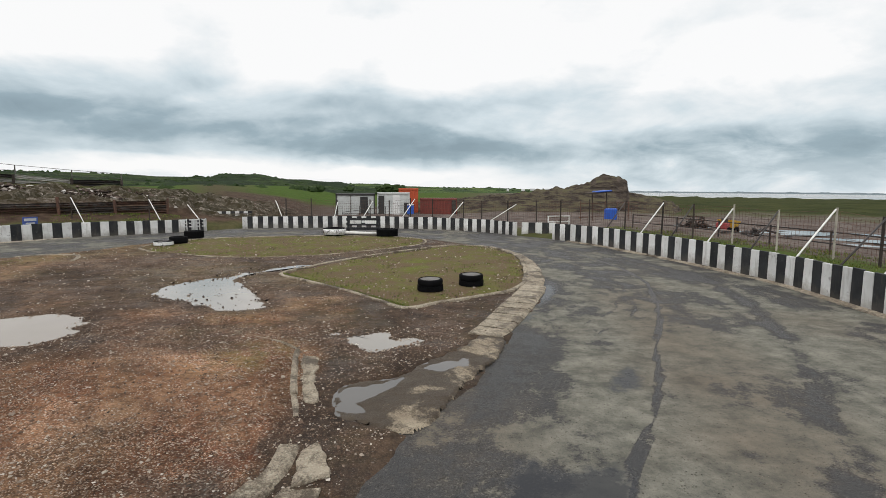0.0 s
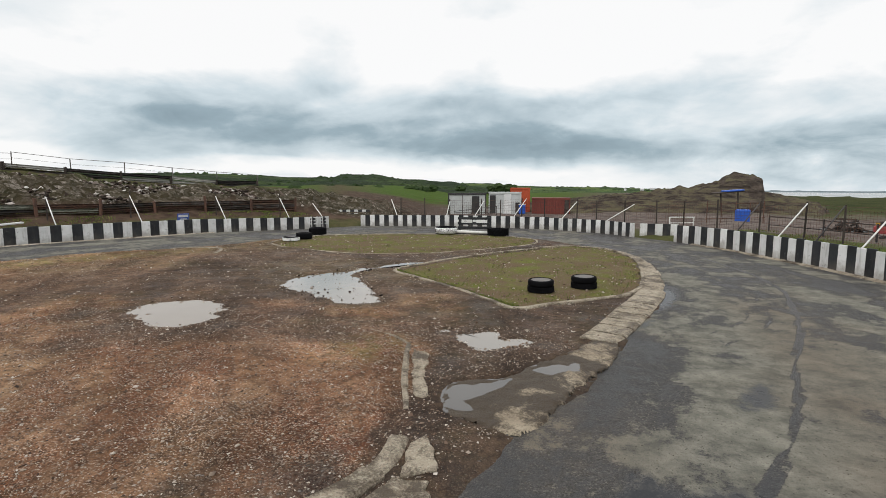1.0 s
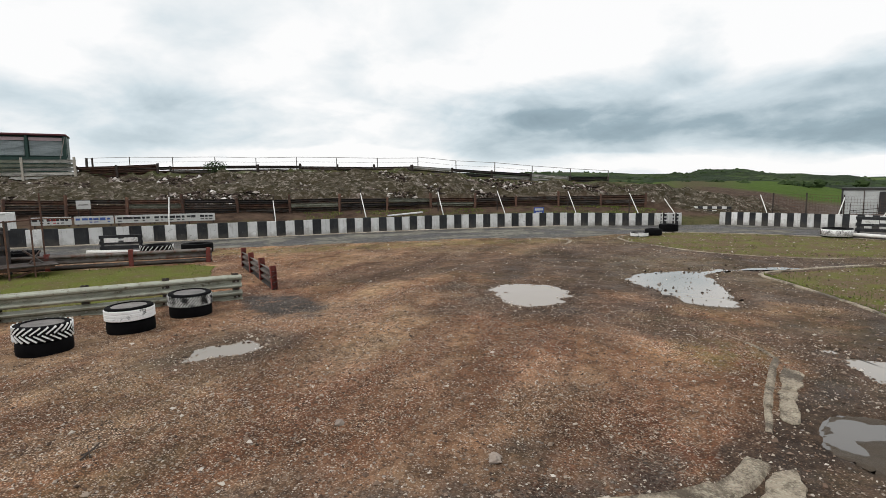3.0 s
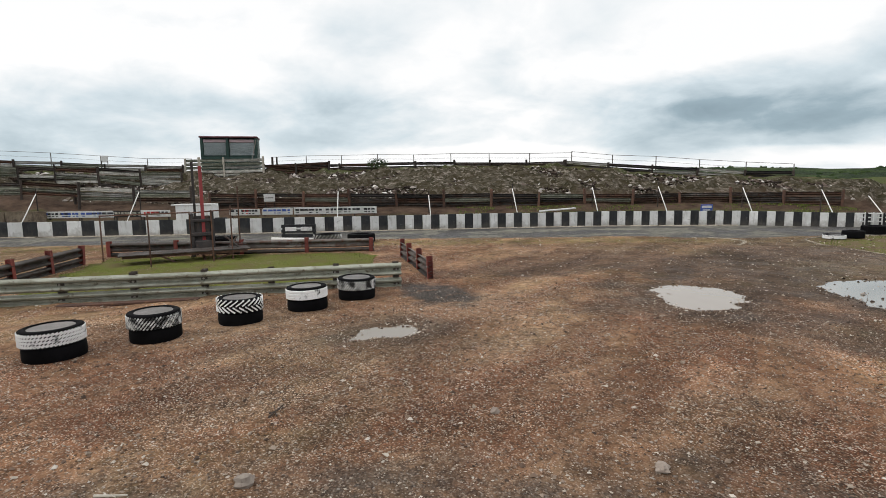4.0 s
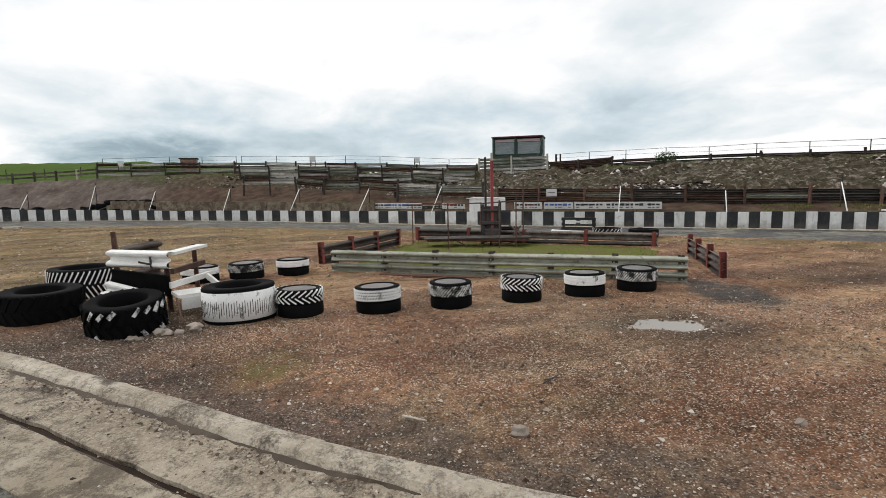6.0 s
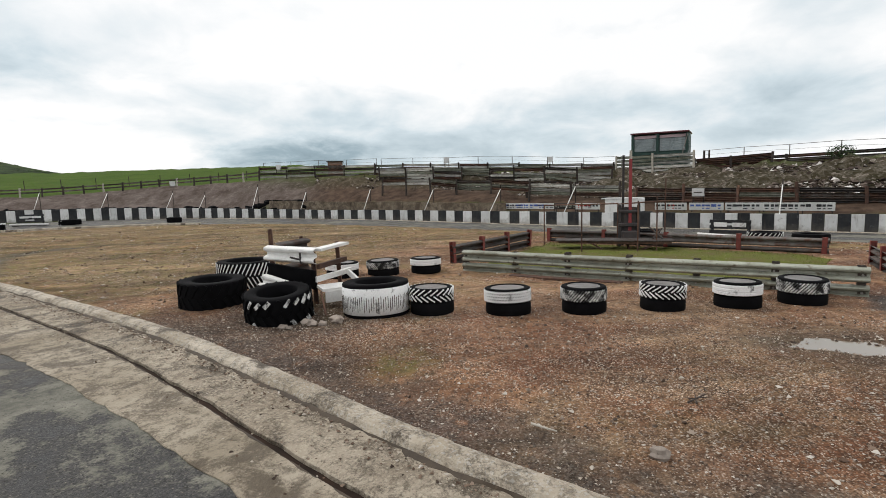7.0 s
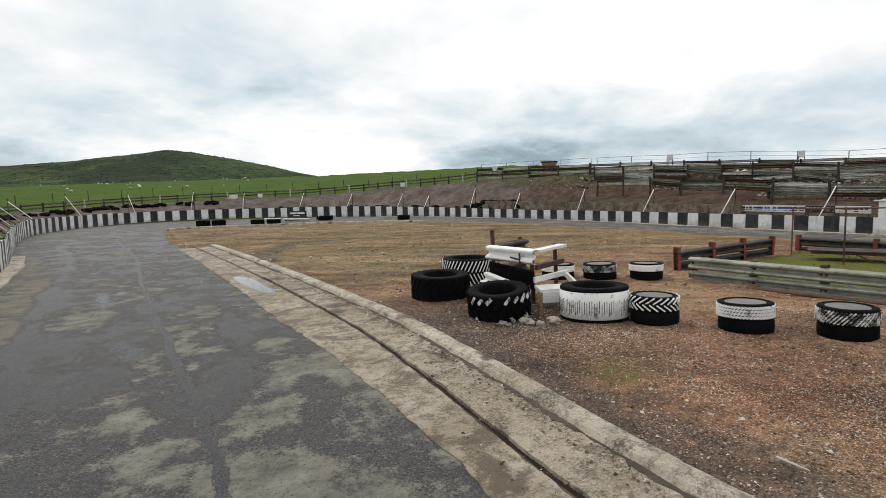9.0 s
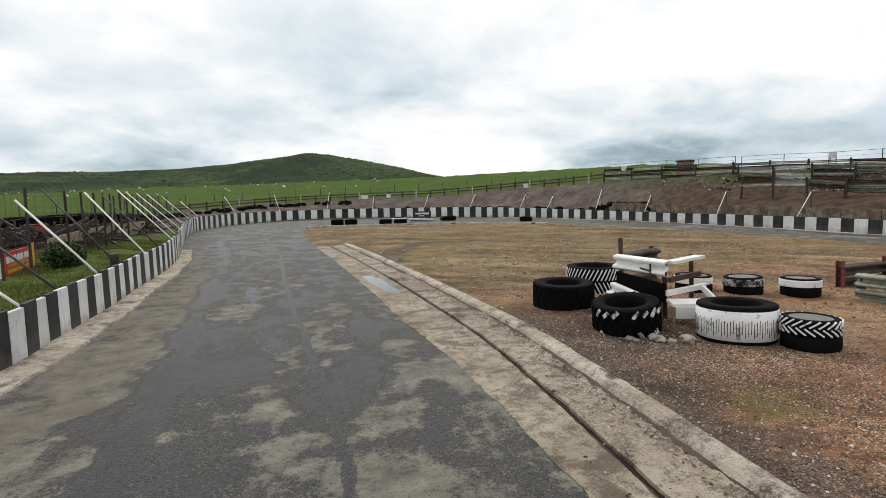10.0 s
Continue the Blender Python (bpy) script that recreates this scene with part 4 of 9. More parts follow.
PUDDLES = {
    "a": [(-8.35, 10.0), (-7.8, 10.5), (-7.2, 10.55), (-6.5, 10.0), (-6.25, 9.3), (-6.3, 8.8), (-6.8, 8.4), (-7.6, 8.6), (-8.2, 9.1)],
    "b": [(-6.8, 13.1), (-6.5, 14.2), (-5.8, 14.9), (-5.5, 15.8), (-4.9, 16.4), (-3.9, 17.2), (-3.85, 16.7), (-4.6, 15.9), (-5.15, 15.0), (-5.1, 14.2), (-4.5, 13.2), (-4.0, 12.3), (-3.5, 11.3), (-3.9, 10.8), (-4.5, 10.9), (-5.2, 11.3), (-6.2, 12.1)],
    "c": [(-1.86, 9.33), (-1.66, 9.35), (-1.42, 9.1), (-0.85, 9.2), (-0.63, 8.85), (-0.29, 8.74), (-0.42, 8.5), (-0.6, 8.33), (-0.93, 8.19), (-1.34, 8.52)],
    "e": [(-7.9, 2.35), (-8.16, 2.84), (-8.39, 3.44), (-8.2, 3.65), (-7.89, 3.75), (-7.61, 3.42), (-7.71, 2.85)],
}


# the kerb line, and the strip that its gutter slabs cover
KERB = spline([(-13.9, -24.4), (-12.6, -20.8), (-11.2, -17.0), (-9.3, -12.0), (-8.0, -8.8), (-6.9, -6.2), (-5.75, -3.95), (-4.95, -2.5), (-4.45, -1.6), (-3.95, -0.6), (-3.3, 0.9), (-2.5, 2.5), (-1.9, 3.6)], 10, False)
KT = np.gradient(KERB, axis=0)
KT /= np.linalg.norm(KT, axis=1)[:, None]
# old concrete apron where the dirt road meets the asphalt
APRON = spline([(-1.12, 5.85), (-1.18, 6.68), (-0.5, 7.02), (-0.16, 7.55), (0.24, 8.1), (0.60, 8.6), (0.80, 9.0), (1.22, 8.85), (0.98, 7.9), (0.60, 7.1), (0.28, 6.36), (0.05, 5.75), (-0.15, 5.44), (-0.34, 5.40), (-0.78, 5.60)], 5)
GUTTER = np.vstack([KERB, (KERB + 2.4 * np.stack([KT[:, 1], -KT[:, 0]], -1))[::-1]])


def infield_height(X, Y):
    """Relief of the dirt: level ground, hollows under the puddles, ruts."""
    dist = edge_distance(X, Y, IC)
    z = 0.035 * ramp(dist, -0.10, 0.25) - 0.10 * (1 - ramp(dist, -0.45, 0.0)) + 0.02 * waves(X, Y, 2.6, 21) + 0.012 * (lump(X, Y, 0.45, 22) - 0.5) + 0.010 * (lump(X, Y, 0.17, 23) - 0.5)
    z = z + 0.03 * ramp(dist, 0.5, 5)
    wet = np.zeros_like(z)
    for key, poly in PUDDLES.items():
        pd = edge_distance(X, Y, spline(poly, 6))
        z = z - 0.062 * ramp(pd + 0.10 * waves(X, Y, 0.8, 31), -0.34, 0.34) + 0.024 * (lump(X, Y, 0.28, 24) - 0.5) * ramp(pd, -0.4, 0.0)
        wet = np.maximum(wet, ramp(pd, -0.9, -0.05))
    z = z - 0.16 * ramp(edge_distance(X, Y, GUTTER), -0.03, 0.10) - 0.09 * ramp(edge_distance(X, Y, APRON), 0.0, 0.14)
    for isle in (ISLE_1, ISLE_2, BOX_LAWN):
        z = z - 0.10 * ramp(edge_distance(X, Y, isle), 0.1, 0.5)
    return z, dist, wet


def build_infield():
    step = 0.095
    xs, ys = np.arange(-36, 5.0, step), np.arange(-43, 29, step)
    X, Y = np.meshgrid(xs, ys)
    X = X + (lump(X, Y, step * 1.01, 41) - 0.5) * step * 0.5
    Z, dist, wet = infield_height(X, Y)
    keep = dist > -0.8
    az = bearing(X, Y)
    road_n = ramp(waves(X, Y, 5, 33) + (Y - 8.6 - 0.1 * (X + 3.0)) * 0.32, -0.4, 0.7)
    lane = road_n * ramp(X, -16, -9)
    silt = np.clip(np.maximum(wet * 0.9, 0.85 * lane), 0, 1)
    silt = np.maximum(silt, ramp(X + 0.18 * waves(X, Y, 0.8, 36), -1.75, -1.45) * ramp(Y, 1.0, 3.0))
    rut = np.full(X.shape, 9.0)
    for p, k in zip(spline([(-11.0, -16.4), (-12.8, -18.7), (-15.0, -20.6), (-17.0, -21.3), (-18.9, -20.3), (-20.6, -18.2)], 8, False), np.linspace(0.0, 0.45, 41)):
        rut = np.minimum(rut, np.hypot(X - p[0], Y - p[1]) + k)
    silt = np.maximum(silt, 0.95 * (1 - ramp(rut + 0.15 * waves(X, Y, 0.8, 42), 0.35, 0.95)))
    red = ramp(np.interp(Y, [-40, -14, -6, 2, 8, 14], [0.15, 0.2, 0.6, 1.0, 0.95, 0.2]) + 0.25 * waves(X, Y, 6, 35), 0.15, 1.0)
    moss = 0.9 * ramp(waves(X, Y, 7, 37) + 0.3, 0.2, 0.8) * np.interp(Y, [-40, -10, -3, 3, 16, 24], [1.0, 1.0, 0.45, 0.15, 0.3, 0.5])
    moss = np.maximum(moss, ramp(1.6 - np.abs(dist - 1.7), 0.0, 1.2) * ramp(-X, 9, 15) * 0.9)
    moss = np.maximum(moss, 0.75 * np.exp(-((X + 2.7) ** 2 + (Y - 7.9) ** 2) / 0.5))
    moss = np.maximum(moss * 0.8, 0.55 * ramp(-Y - 0.35 * X - 1.5 + 2.5 * waves(X, Y, 5, 43), 8, 13) * (1 - ramp(-Y, 24, 34) * 0.4))
    moss = np.maximum(moss, 0.9 * np.exp(-((X + 6.3) / 0.55) ** 2 - ((Y + 2.3) / 0.4) ** 2))
    grit = 0.85 * np.exp(-((X + 6.0) / 3.0) ** 2 - ((Y - 1.4) / 2.6) ** 2) + 0.6 * ramp(waves(X, Y, 5.0, 46), -0.1, 0.6) * ramp(-Y, 9, 13) + 0.85 * np.exp(-((X + 2.9) / 1.3) ** 2 - ((Y - 4.9) / 1.1) ** 2) + 0.8 * (1 - ramp(np.hypot(X + 7.4, Y + 4.4) + 0.6 * waves(X, Y, 1.2, 44), 1.6, 3.0)) + 0.7 * ramp(waves(X, Y, 4.0, 45) + 0.2, 0.2, 0.9) * ramp(-X, 5, 8) * (1 - ramp(Y, 5, 8))
    coal = 1 - ramp(np.hypot((X + 10.2) / 1.5, (Y - 5.1) / 0.85) + 0.25 * waves(X, Y, 0.9, 38), 0.55, 1.1)
    coal = np.maximum(coal, 0.45 * (1 - ramp(np.hypot((X + 3.6) / 0.7, (Y - 1.9) / 0.7) + 0.3 * waves(X, Y, 0.7, 39), 0.3, 1.1)))
    coal = np.maximum(coal, 0.62 * (1 - ramp(np.hypot(X + 7.7, Y + 4.9) + 0.5 * waves(X, Y, 0.8, 47), 0.8, 2.0)))
    # dark swept grit lying along the kerb
    beside = -edge_distance(X, Y, GUTTER) + 0.35 * waves(X, Y, 1.1, 48)
    coal = np.maximum(coal, 0.78 * (1 - ramp(beside, 0.30, 1.35)) * ramp(Y, -9, -6))
    idx = -np.ones(X.shape, int)
    idx[keep] = np.arange(keep.sum())
    q = keep[:-1, :-1] & keep[1:, :-1] & keep[:-1, 1:] & keep[1:, 1:]
    F = np.stack([idx[:-1, :-1][q], idx[:-1, 1:][q], idx[1:, 1:][q], idx[1:, :-1][q]], -1)
    V = np.stack([X[keep], Y[keep], Z[keep]], -1)
    return grid_mesh("infield", V, F, M_DIRT, {"red": red[keep], "silt": silt[keep], "moss": moss[keep], "coal": coal[keep], "grit": np.clip(grit, 0, 1)[keep]})


solo("infield", build_infield(), M_DIRT, "red-brown stony dirt infield, damp and rutted", "infield", kind="structure")


# rain pools on the asphalt, and the two dark seams by distance from the wall
POOLS = [[(2.2, 6.5), (2.26, 6.8), (2.5, 7.2), (2.76, 7.57), (3.0, 7.45), (2.9, 6.95), (2.55, 6.44)], [(0.5, 3.2), (0.57, 4.23), (0.73, 4.89), (1.02, 4.99), (1.17, 4.68), (1.8, 4.82), (1.75, 4.0), (1.5, 3.2)], [(2.12, 11.4), (2.45, 12.5), (2.79, 13.8), (3.2, 13.8), (2.95, 12.5), (2.4, 11.5)], [(1.55, 9.9), (1.64, 10.24), (1.91, 10.85), (2.12, 10.7), (2.05, 10.3), (1.78, 9.95)]]
POOLS += [[(-31.8, -27.0), (-33.4, -27.0), (-34.2, -24.0), (-34.0, -21.4), (-32.4, -21.8), (-31.9, -24.0)], [(-5.1, -15.1), (-5.6, -15.5), (-5.6, -14.4), (-4.8, -12.6), (-4.2, -12.1), (-4.4, -13.2)], [(-3.4, -10.0), (-3.75, -10.2), (-3.8, -8.8), (-3.4, -7.8), (-3.0, -7.8), (-2.95, -8.5)], [(-3.8, -6.3), (-4.15, -6.2), (-3.95, -5.3), (-3.6, -5.1), (-3.4, -5.6)]]
SEAM_A = [(188, 4.7), (205, 3.8), (212, 3.9), (216, 4.15), (219.6, 5.15), (231.0, 6.33), (236.2, 5.3), (239.1, 4.4), (242.0, 3.7), (245.2, 2.9), (250, 2.3)]
SEAM_B = [(190, 1.95), (208, 1.73), (213, 1.92), (216.6, 2.35), (218.4, 2.78), (224, 4.2), (231.4, 4.5), (234.5, 3.75), (237.1, 2.9), (240, 2.16), (244, 1.5), (250, 1.2)]


# curved tyre marks
SKIDS = [[(2.69, 9.81), (3.2, 10.2), (3.56, 10.69), (3.9, 11.2), (4.09, 11.75)], [(4.88, 10.94), (5.2, 10.75), (5.71, 10.68)], [(-4.3, -12.4), (-3.5, -10.8), (-3.0, -9.6), (-2.7, -8.4)], [(2.9, 9.2), (3.5, 9.9), (4.2, 10.9), (4.6, 12.2), (4.8, 13.6)]]


def build_road():
    """The asphalt ring, from the wall in under the infield's edge."""
    n, m = 1100, 56
    V, lanes = [], []
    inner = np.array(IC)
    seg = np.linspace(0, LOOP, n, endpoint=False)
    ring_a = np.arctan2(inner[:, 1] - MID[1], inner[:, 0] - MID[0])
    k = np.argsort(ring_a)
    for s in seg:
        p, _, o = on_wall(s)
        a = math.atan2(p[1] - MID[1], p[0] - MID[0])
        ri = np.interp(a, ring_a[k], np.hypot(*(inner - MID).T)[k], period=2 * math.pi) - 0.9
        q = MID + ri * np.array((math.cos(a), math.sin(a)))
        p = p + o * 0.25
        for j in range(m):
            t = j / (m - 1)
            V.append(p + (q - p) * t)
            lanes.append((s, t * np.linalg.norm(q - p), 0))
    V, lanes = np.array(V), np.array(lanes)
    z = 0.006 * waves(V[:, 0], V[:, 1], 6, 51) - 0.006
    coarse = WC[::4]
    for k0 in range(0, len(V), 4000):
        D = np.hypot(V[k0:k0 + 4000, None, 0] - coarse[None, :, 0], V[k0:k0 + 4000, None, 1] - coarse[None, :, 1])
        near = D.argmin(axis=1)
        lanes[k0:k0 + 4000, 0], lanes[k0:k0 + 4000, 1] = WS[:-1][::4][near], D.min(axis=1)
    pool = np.full(len(V), -9.0)
    for k0, poly in enumerate(POOLS):
        pool = np.maximum(pool, edge_distance(V[:, 0], V[:, 1], spline(poly, 5)) - (0.0 if k0 < 4 else 0.16))
    far = np.where(lanes[:, 0] < 60, lanes[:, 0] + LOOP, lanes[:, 0])
    seams = {}
    for key, line in (("seam_a", SEAM_A), ("seam_b", SEAM_B)):
        q = np.array(line)
        seams[key] = np.where((far > q[0, 0]) & (far < q[-1, 0]), lanes[:, 1] - np.interp(far, q[:, 0], q[:, 1]), 5.0)
    dust = np.interp(far, [60, 120, 190, 215, 228, 236, 243, 250, 275], [0.0, 0.0, -0.08, -0.06, 0.14, 0.15, 0.03, -0.03, -0.02]) - 0.26 * ramp(lanes[:, 1], 6.3, 7.6) * ramp(far, 222, 226) * (1 - ramp(far, 236, 240))
    dust = dust + 0.16 * np.exp(-((V[:, 0] - 1.25) ** 2 + (V[:, 1] - 6.6) ** 2) / 1.3) + 0.30 * np.exp(-((V[:, 0] - 0.95) / 0.45) ** 2 - ((V[:, 1] - 5.45) / 0.42) ** 2) + 0.30 * np.exp(-((V[:, 0] - 0.47) ** 2 + (V[:, 1] - 4.35) ** 2) / 0.06)
    # brown dried mud on the outer lane of the straight, and tracked out of the dirt road
    outer = ramp(far, 196, 203) * (1 - ramp(far, 219, 223)) * (1 - ramp(lanes[:, 1] + 0.25 * waves(V[:, 0], V[:, 1], 1.6, 53), 1.7, 2.2))
    dust = dust + 0.17 * outer
    tracked = np.exp(-((V[:, 0] - 0.1) / 0.9) ** 2 - ((V[:, 1] - 5.6) / 1.4) ** 2) + 0.6 * ramp(far, 222, 227) * (1 - ramp(far, 240, 244)) * (1 - ramp(np.abs(lanes[:, 1] - 4.6), 0.3, 1.3))
    mud = np.clip(0.5 * outer + tracked, 0, 1)
    skid = np.full(len(V), 9.0)
    for line in SKIDS:
        q = spline(line, 8, False)
        for k0 in range(len(q)):
            skid = np.minimum(skid, np.hypot(V[:, 0] - q[k0, 0], V[:, 1] - q[k0, 1]))
    i, j = np.meshgrid(np.arange(n), np.arange(m - 1), indexing="ij")
    F = np.stack([i * m + j, ((i + 1) % n) * m + j, ((i + 1) % n) * m + j + 1, i * m + j + 1], -1).reshape(-1, 4)[:, ::-1]
    return grid_mesh("road", np.c_[V, z], F, M_ASPHALT, {"lane": lanes, "pool": pool, "dust": dust, "mud": mud, "skid": skid, **seams})


solo("road", build_road(), M_ASPHALT, "worn damp asphalt oval track with silt streaks", "road", kind="structure")


def water_sheet(outline, z, grow):
    P = spline(outline, 6)
    c = P.mean(axis=0)
    s = Shape()
    d = P - c
    P = c + d * (1 + grow / np.maximum(np.linalg.norm(d, axis=1), 0.3))[:, None]
    s.add([(x, y, z) for x, y in P] + [(c[0], c[1], z)], [(i, (i + 1) % len(P), len(P)) for i in range(len(P))])
    return s


for key, poly in PUDDLES.items():
    q = spline(poly, 6)
    gx, gy = np.meshgrid(np.linspace(q[:, 0].min(), q[:, 0].max(), 40), np.linspace(q[:, 1].min(), q[:, 1].max(), 40))
    deep = edge_distance(gx, gy, q) > 0.12
    level = float(infield_height(gx, gy)[0][deep].mean()) if deep.any() else -0.02
    solo("puddle", water_sheet(poly, level + 0.020, 0.40), M_MUDWATER if key in "ae" else M_WATER, "shallow muddy rain puddle lying on the dirt", "puddle", "puddles", "structure")


# ---- kerb and gutter along the infield ----


def path_frames(P):
    T = np.gradient(P, axis=0)
    T /= np.linalg.norm(T, axis=1)[:, None]
    return [(Vector((t[1], -t[0], 0)), Vector((0, 0, 1))) for t in T]


def strip(P, profile, wobble=0.0, seed=0):
    """A profile (towards the track, up) carried along P, with a slightly uneven line."""
    T = np.gradient(P, axis=0)
    T /= np.linalg.norm(T, axis=1)[:, None]
    s = arc(P)
    off = wobble * waves(s, s * 0, 2.0, seed)
    off = off + 0.45 * wobble * waves(s, s * 0, 0.42, seed + 2)
    lift = wobble * 0.4 * waves(s, s * 0, 3.1, seed + 1)
    path = [(p[0] + t[1] * o, p[1] - t[0] * o, l) for p, t, o, l in zip(P, T, off, lift)]
    return Shape().sweep(profile, path, path_frames(P))


def resample(P, step):
    s = arc(P)
    q = np.arange(0, s[-1], step)
    return np.stack([np.interp(q, s, P[:, 0]), np.interp(q, s, P[:, 1])], -1)


KP = resample(KERB, 0.15)
SLAB = thing("kerb_and_gutter", label="broken concrete kerb with a sloping gutter slab beside the asphalt", category="kerb", kind="structure")
# raised kerb cast in lengths
cuts = [0, 62, 131, 168, 196, len(KP) - 1]
for a, b in zip(cuts[:-1], cuts[1:]):
    P = KP[a:b + 1]
    if len(P) < 3:
        continue
    h = 0.125 + 0.012 * math.sin(a)
    part("kerb_length", strip(P, [(-0.09, -0.1), (-0.09, h - 0.045), (-0.06, h - 0.012), (0.0, h), (0.12, h - 0.002), (0.165, h - 0.018), (0.20, h - 0.062), (0.235, -0.1)], 0.020, 5), M_CONC_PALE, SLAB)
gutter = strip(KP, [(0.20, -0.1), (0.205, 0.048), (0.30, 0.036), (0.45, 0.032), (0.78, 0.020), (0.825, 0.014), (0.835, -0.1)], 0.025, 7)
part("gutter_slab", gutter, M_CONC, SLAB)
side_out = np.stack([np.gradient(KP, axis=0)[:, 1], -np.gradient(KP, axis=0)[:, 0]], -1)
side_out /= np.linalg.norm(side_out, axis=1)[:, None]
reach = np.interp(KP[:, 1], [-24, -12, -7.4, -3.8, -2.1, 0, 3.6], [1.6, 1.8, 1.84, 1.55, 1.42, 1.40, 1.35]) + 0.03 * waves(KP[:, 0], KP[:, 1], 0.9, 19) + 0.015 * waves(KP[:, 0], KP[:, 1], 0.3, 20)
rows_ = [[(KP[k] + side_out[k] * (0.905 + (reach[k] - 0.905) * f), z) for f, z in ((0, -0.1), (0, 0.012), (0.5, 0.012), (0.95, 0.009), (1.0, 0.002), (1.01, -0.1))] for k in range(len(KP))]
lower = Shape().add([(p[0], p[1], z) for row in rows_ for p, z in row], [(6 * k + q, 6 * k + q + 1, 6 * k + q + 7, 6 * k + q + 6) for k in range(len(KP) - 1) for q in range(5)])
part("apron_slab", lower, M_CONC_SMOOTH, SLAB, "mud-stained lower concrete slab")
part("groove", strip(KP, [(0.83, -0.1), (0.83, -0.020), (0.91, -0.020), (0.91, -0.1)], 0.025, 7), M_GROOVE, SLAB, "rusty silted joint between the slabs")

# dark silt strips; the one at the kerb's foot has the shade painted in
M_SILT_SHADE = worn("dark_silt_and_shade", (0.050, 0.038, 0.028), (0.095, 0.072, 0.052), 0.75, 0, 2.5, 45, (0.16, 0.125, 0.09), 0.33, 0.5, 0.0, False, 0.25)
for name_, base_, sign_, low, high, seed_, lab in (("silt_line", 0.222, 1, 0.046, 0.072, 81, "dark strip at the kerb's foot, silt with painted-in shade"), ("silt_line", 0.905, 1, 0.010, 0.019, 83, "thin silt along the slab joint")):
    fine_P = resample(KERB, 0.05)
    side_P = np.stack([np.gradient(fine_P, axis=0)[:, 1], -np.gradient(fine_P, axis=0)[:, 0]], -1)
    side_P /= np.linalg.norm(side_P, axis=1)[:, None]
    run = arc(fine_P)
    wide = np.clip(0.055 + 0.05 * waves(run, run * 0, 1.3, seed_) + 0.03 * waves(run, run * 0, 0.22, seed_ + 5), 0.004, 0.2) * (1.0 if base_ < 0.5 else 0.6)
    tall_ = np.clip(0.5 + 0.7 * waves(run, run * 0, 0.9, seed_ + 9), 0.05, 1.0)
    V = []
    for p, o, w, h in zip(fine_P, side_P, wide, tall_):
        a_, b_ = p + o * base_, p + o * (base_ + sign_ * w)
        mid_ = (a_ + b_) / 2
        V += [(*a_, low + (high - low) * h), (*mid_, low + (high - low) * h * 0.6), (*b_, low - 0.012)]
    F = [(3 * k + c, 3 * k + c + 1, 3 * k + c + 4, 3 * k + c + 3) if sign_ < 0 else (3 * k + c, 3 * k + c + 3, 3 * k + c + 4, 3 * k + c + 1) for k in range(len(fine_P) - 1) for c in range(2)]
    part(name_, Shape().add(V, F), M_SILT_SHADE, SLAB, lab, smooth=True)

# short kerbs round the open corner
NEAR = spline([(-1.93, 3.5), (-1.68, 3.85), (-1.50, 4.2), (-1.40, 4.6), (-1.40, 4.98), (-1.44, 5.4), (-1.55, 5.9), (-1.73, 6.5), (-1.92, 7.3), (-2.08, 8.1)], 8, False)
SIDE = spline([(-2.08, 8.16), (-2.42, 8.55), (-3.0, 8.9), (-3.5, 9.28)], 8, False)
KN = thing("corner_kerb", label="cracked pale concrete kerb round the dirt corner", category="kerb", kind="structure")
for P, w, h in ((resample(NEAR, 0.08)[:13], 0.13, 0.10), (resample(NEAR, 0.08)[12:22], 0.105, 0.075), (resample(NEAR, 0.08)[21:28], 0.040, 0.045), (resample(NEAR, 0.08)[30:39], 0.045, 0.055), (resample(NEAR, 0.08)[38:48], 0.048, 0.08), (resample(NEAR, 0.08)[47:], 0.046, 0.085), (resample(SIDE, 0.08), 0.035, 0.07)):
    if len(P) > 2:
        part("kerb_length", strip(P, [(-w, -0.1), (-w, h - 0.02), (-w + 0.02, h), (w - 0.03, h - 0.005), (w, h - 0.035), (w + 0.01, -0.1)], 0.005, len(P)), M_CONC_OLD, KN)
# broken slabs beside the corner kerb, and the apron
def slab(outline, z, thick, seed, ragged=0.03):
    r = random.Random(seed)
    P = np.array(outline, float)
    c = P.mean(axis=0)
    Q = []
    for a, b in zip(P, np.roll(P, -1, axis=0)):
        k = max(2, int(np.linalg.norm(b - a) / 0.09))
        Q += [a + (b - a) * f / k + np.array((r.uniform(-1, 1), r.uniform(-1, 1))) * ragged for f in range(k)]
    Q = np.array(Q)
    n = len(Q)
    inner = c + (Q - c) * 0.96
    return Shape().add([(x, y, z - thick) for x, y in Q] + [(x, y, z - 0.018) for x, y in Q] + [(x, y, z + r.uniform(-0.004, 0.004)) for x, y in inner] + [(c[0], c[1], z)],
                       [(k, (k + 1) % n, (k + 1) % n + n, k + n) for k in range(n)] + [(k + n, (k + 1) % n + n, (k + 1) % n + 2 * n, k + 2 * n) for k in range(n)] + [(k + 2 * n, (k + 1) % n + 2 * n, 3 * n) for k in range(n)])


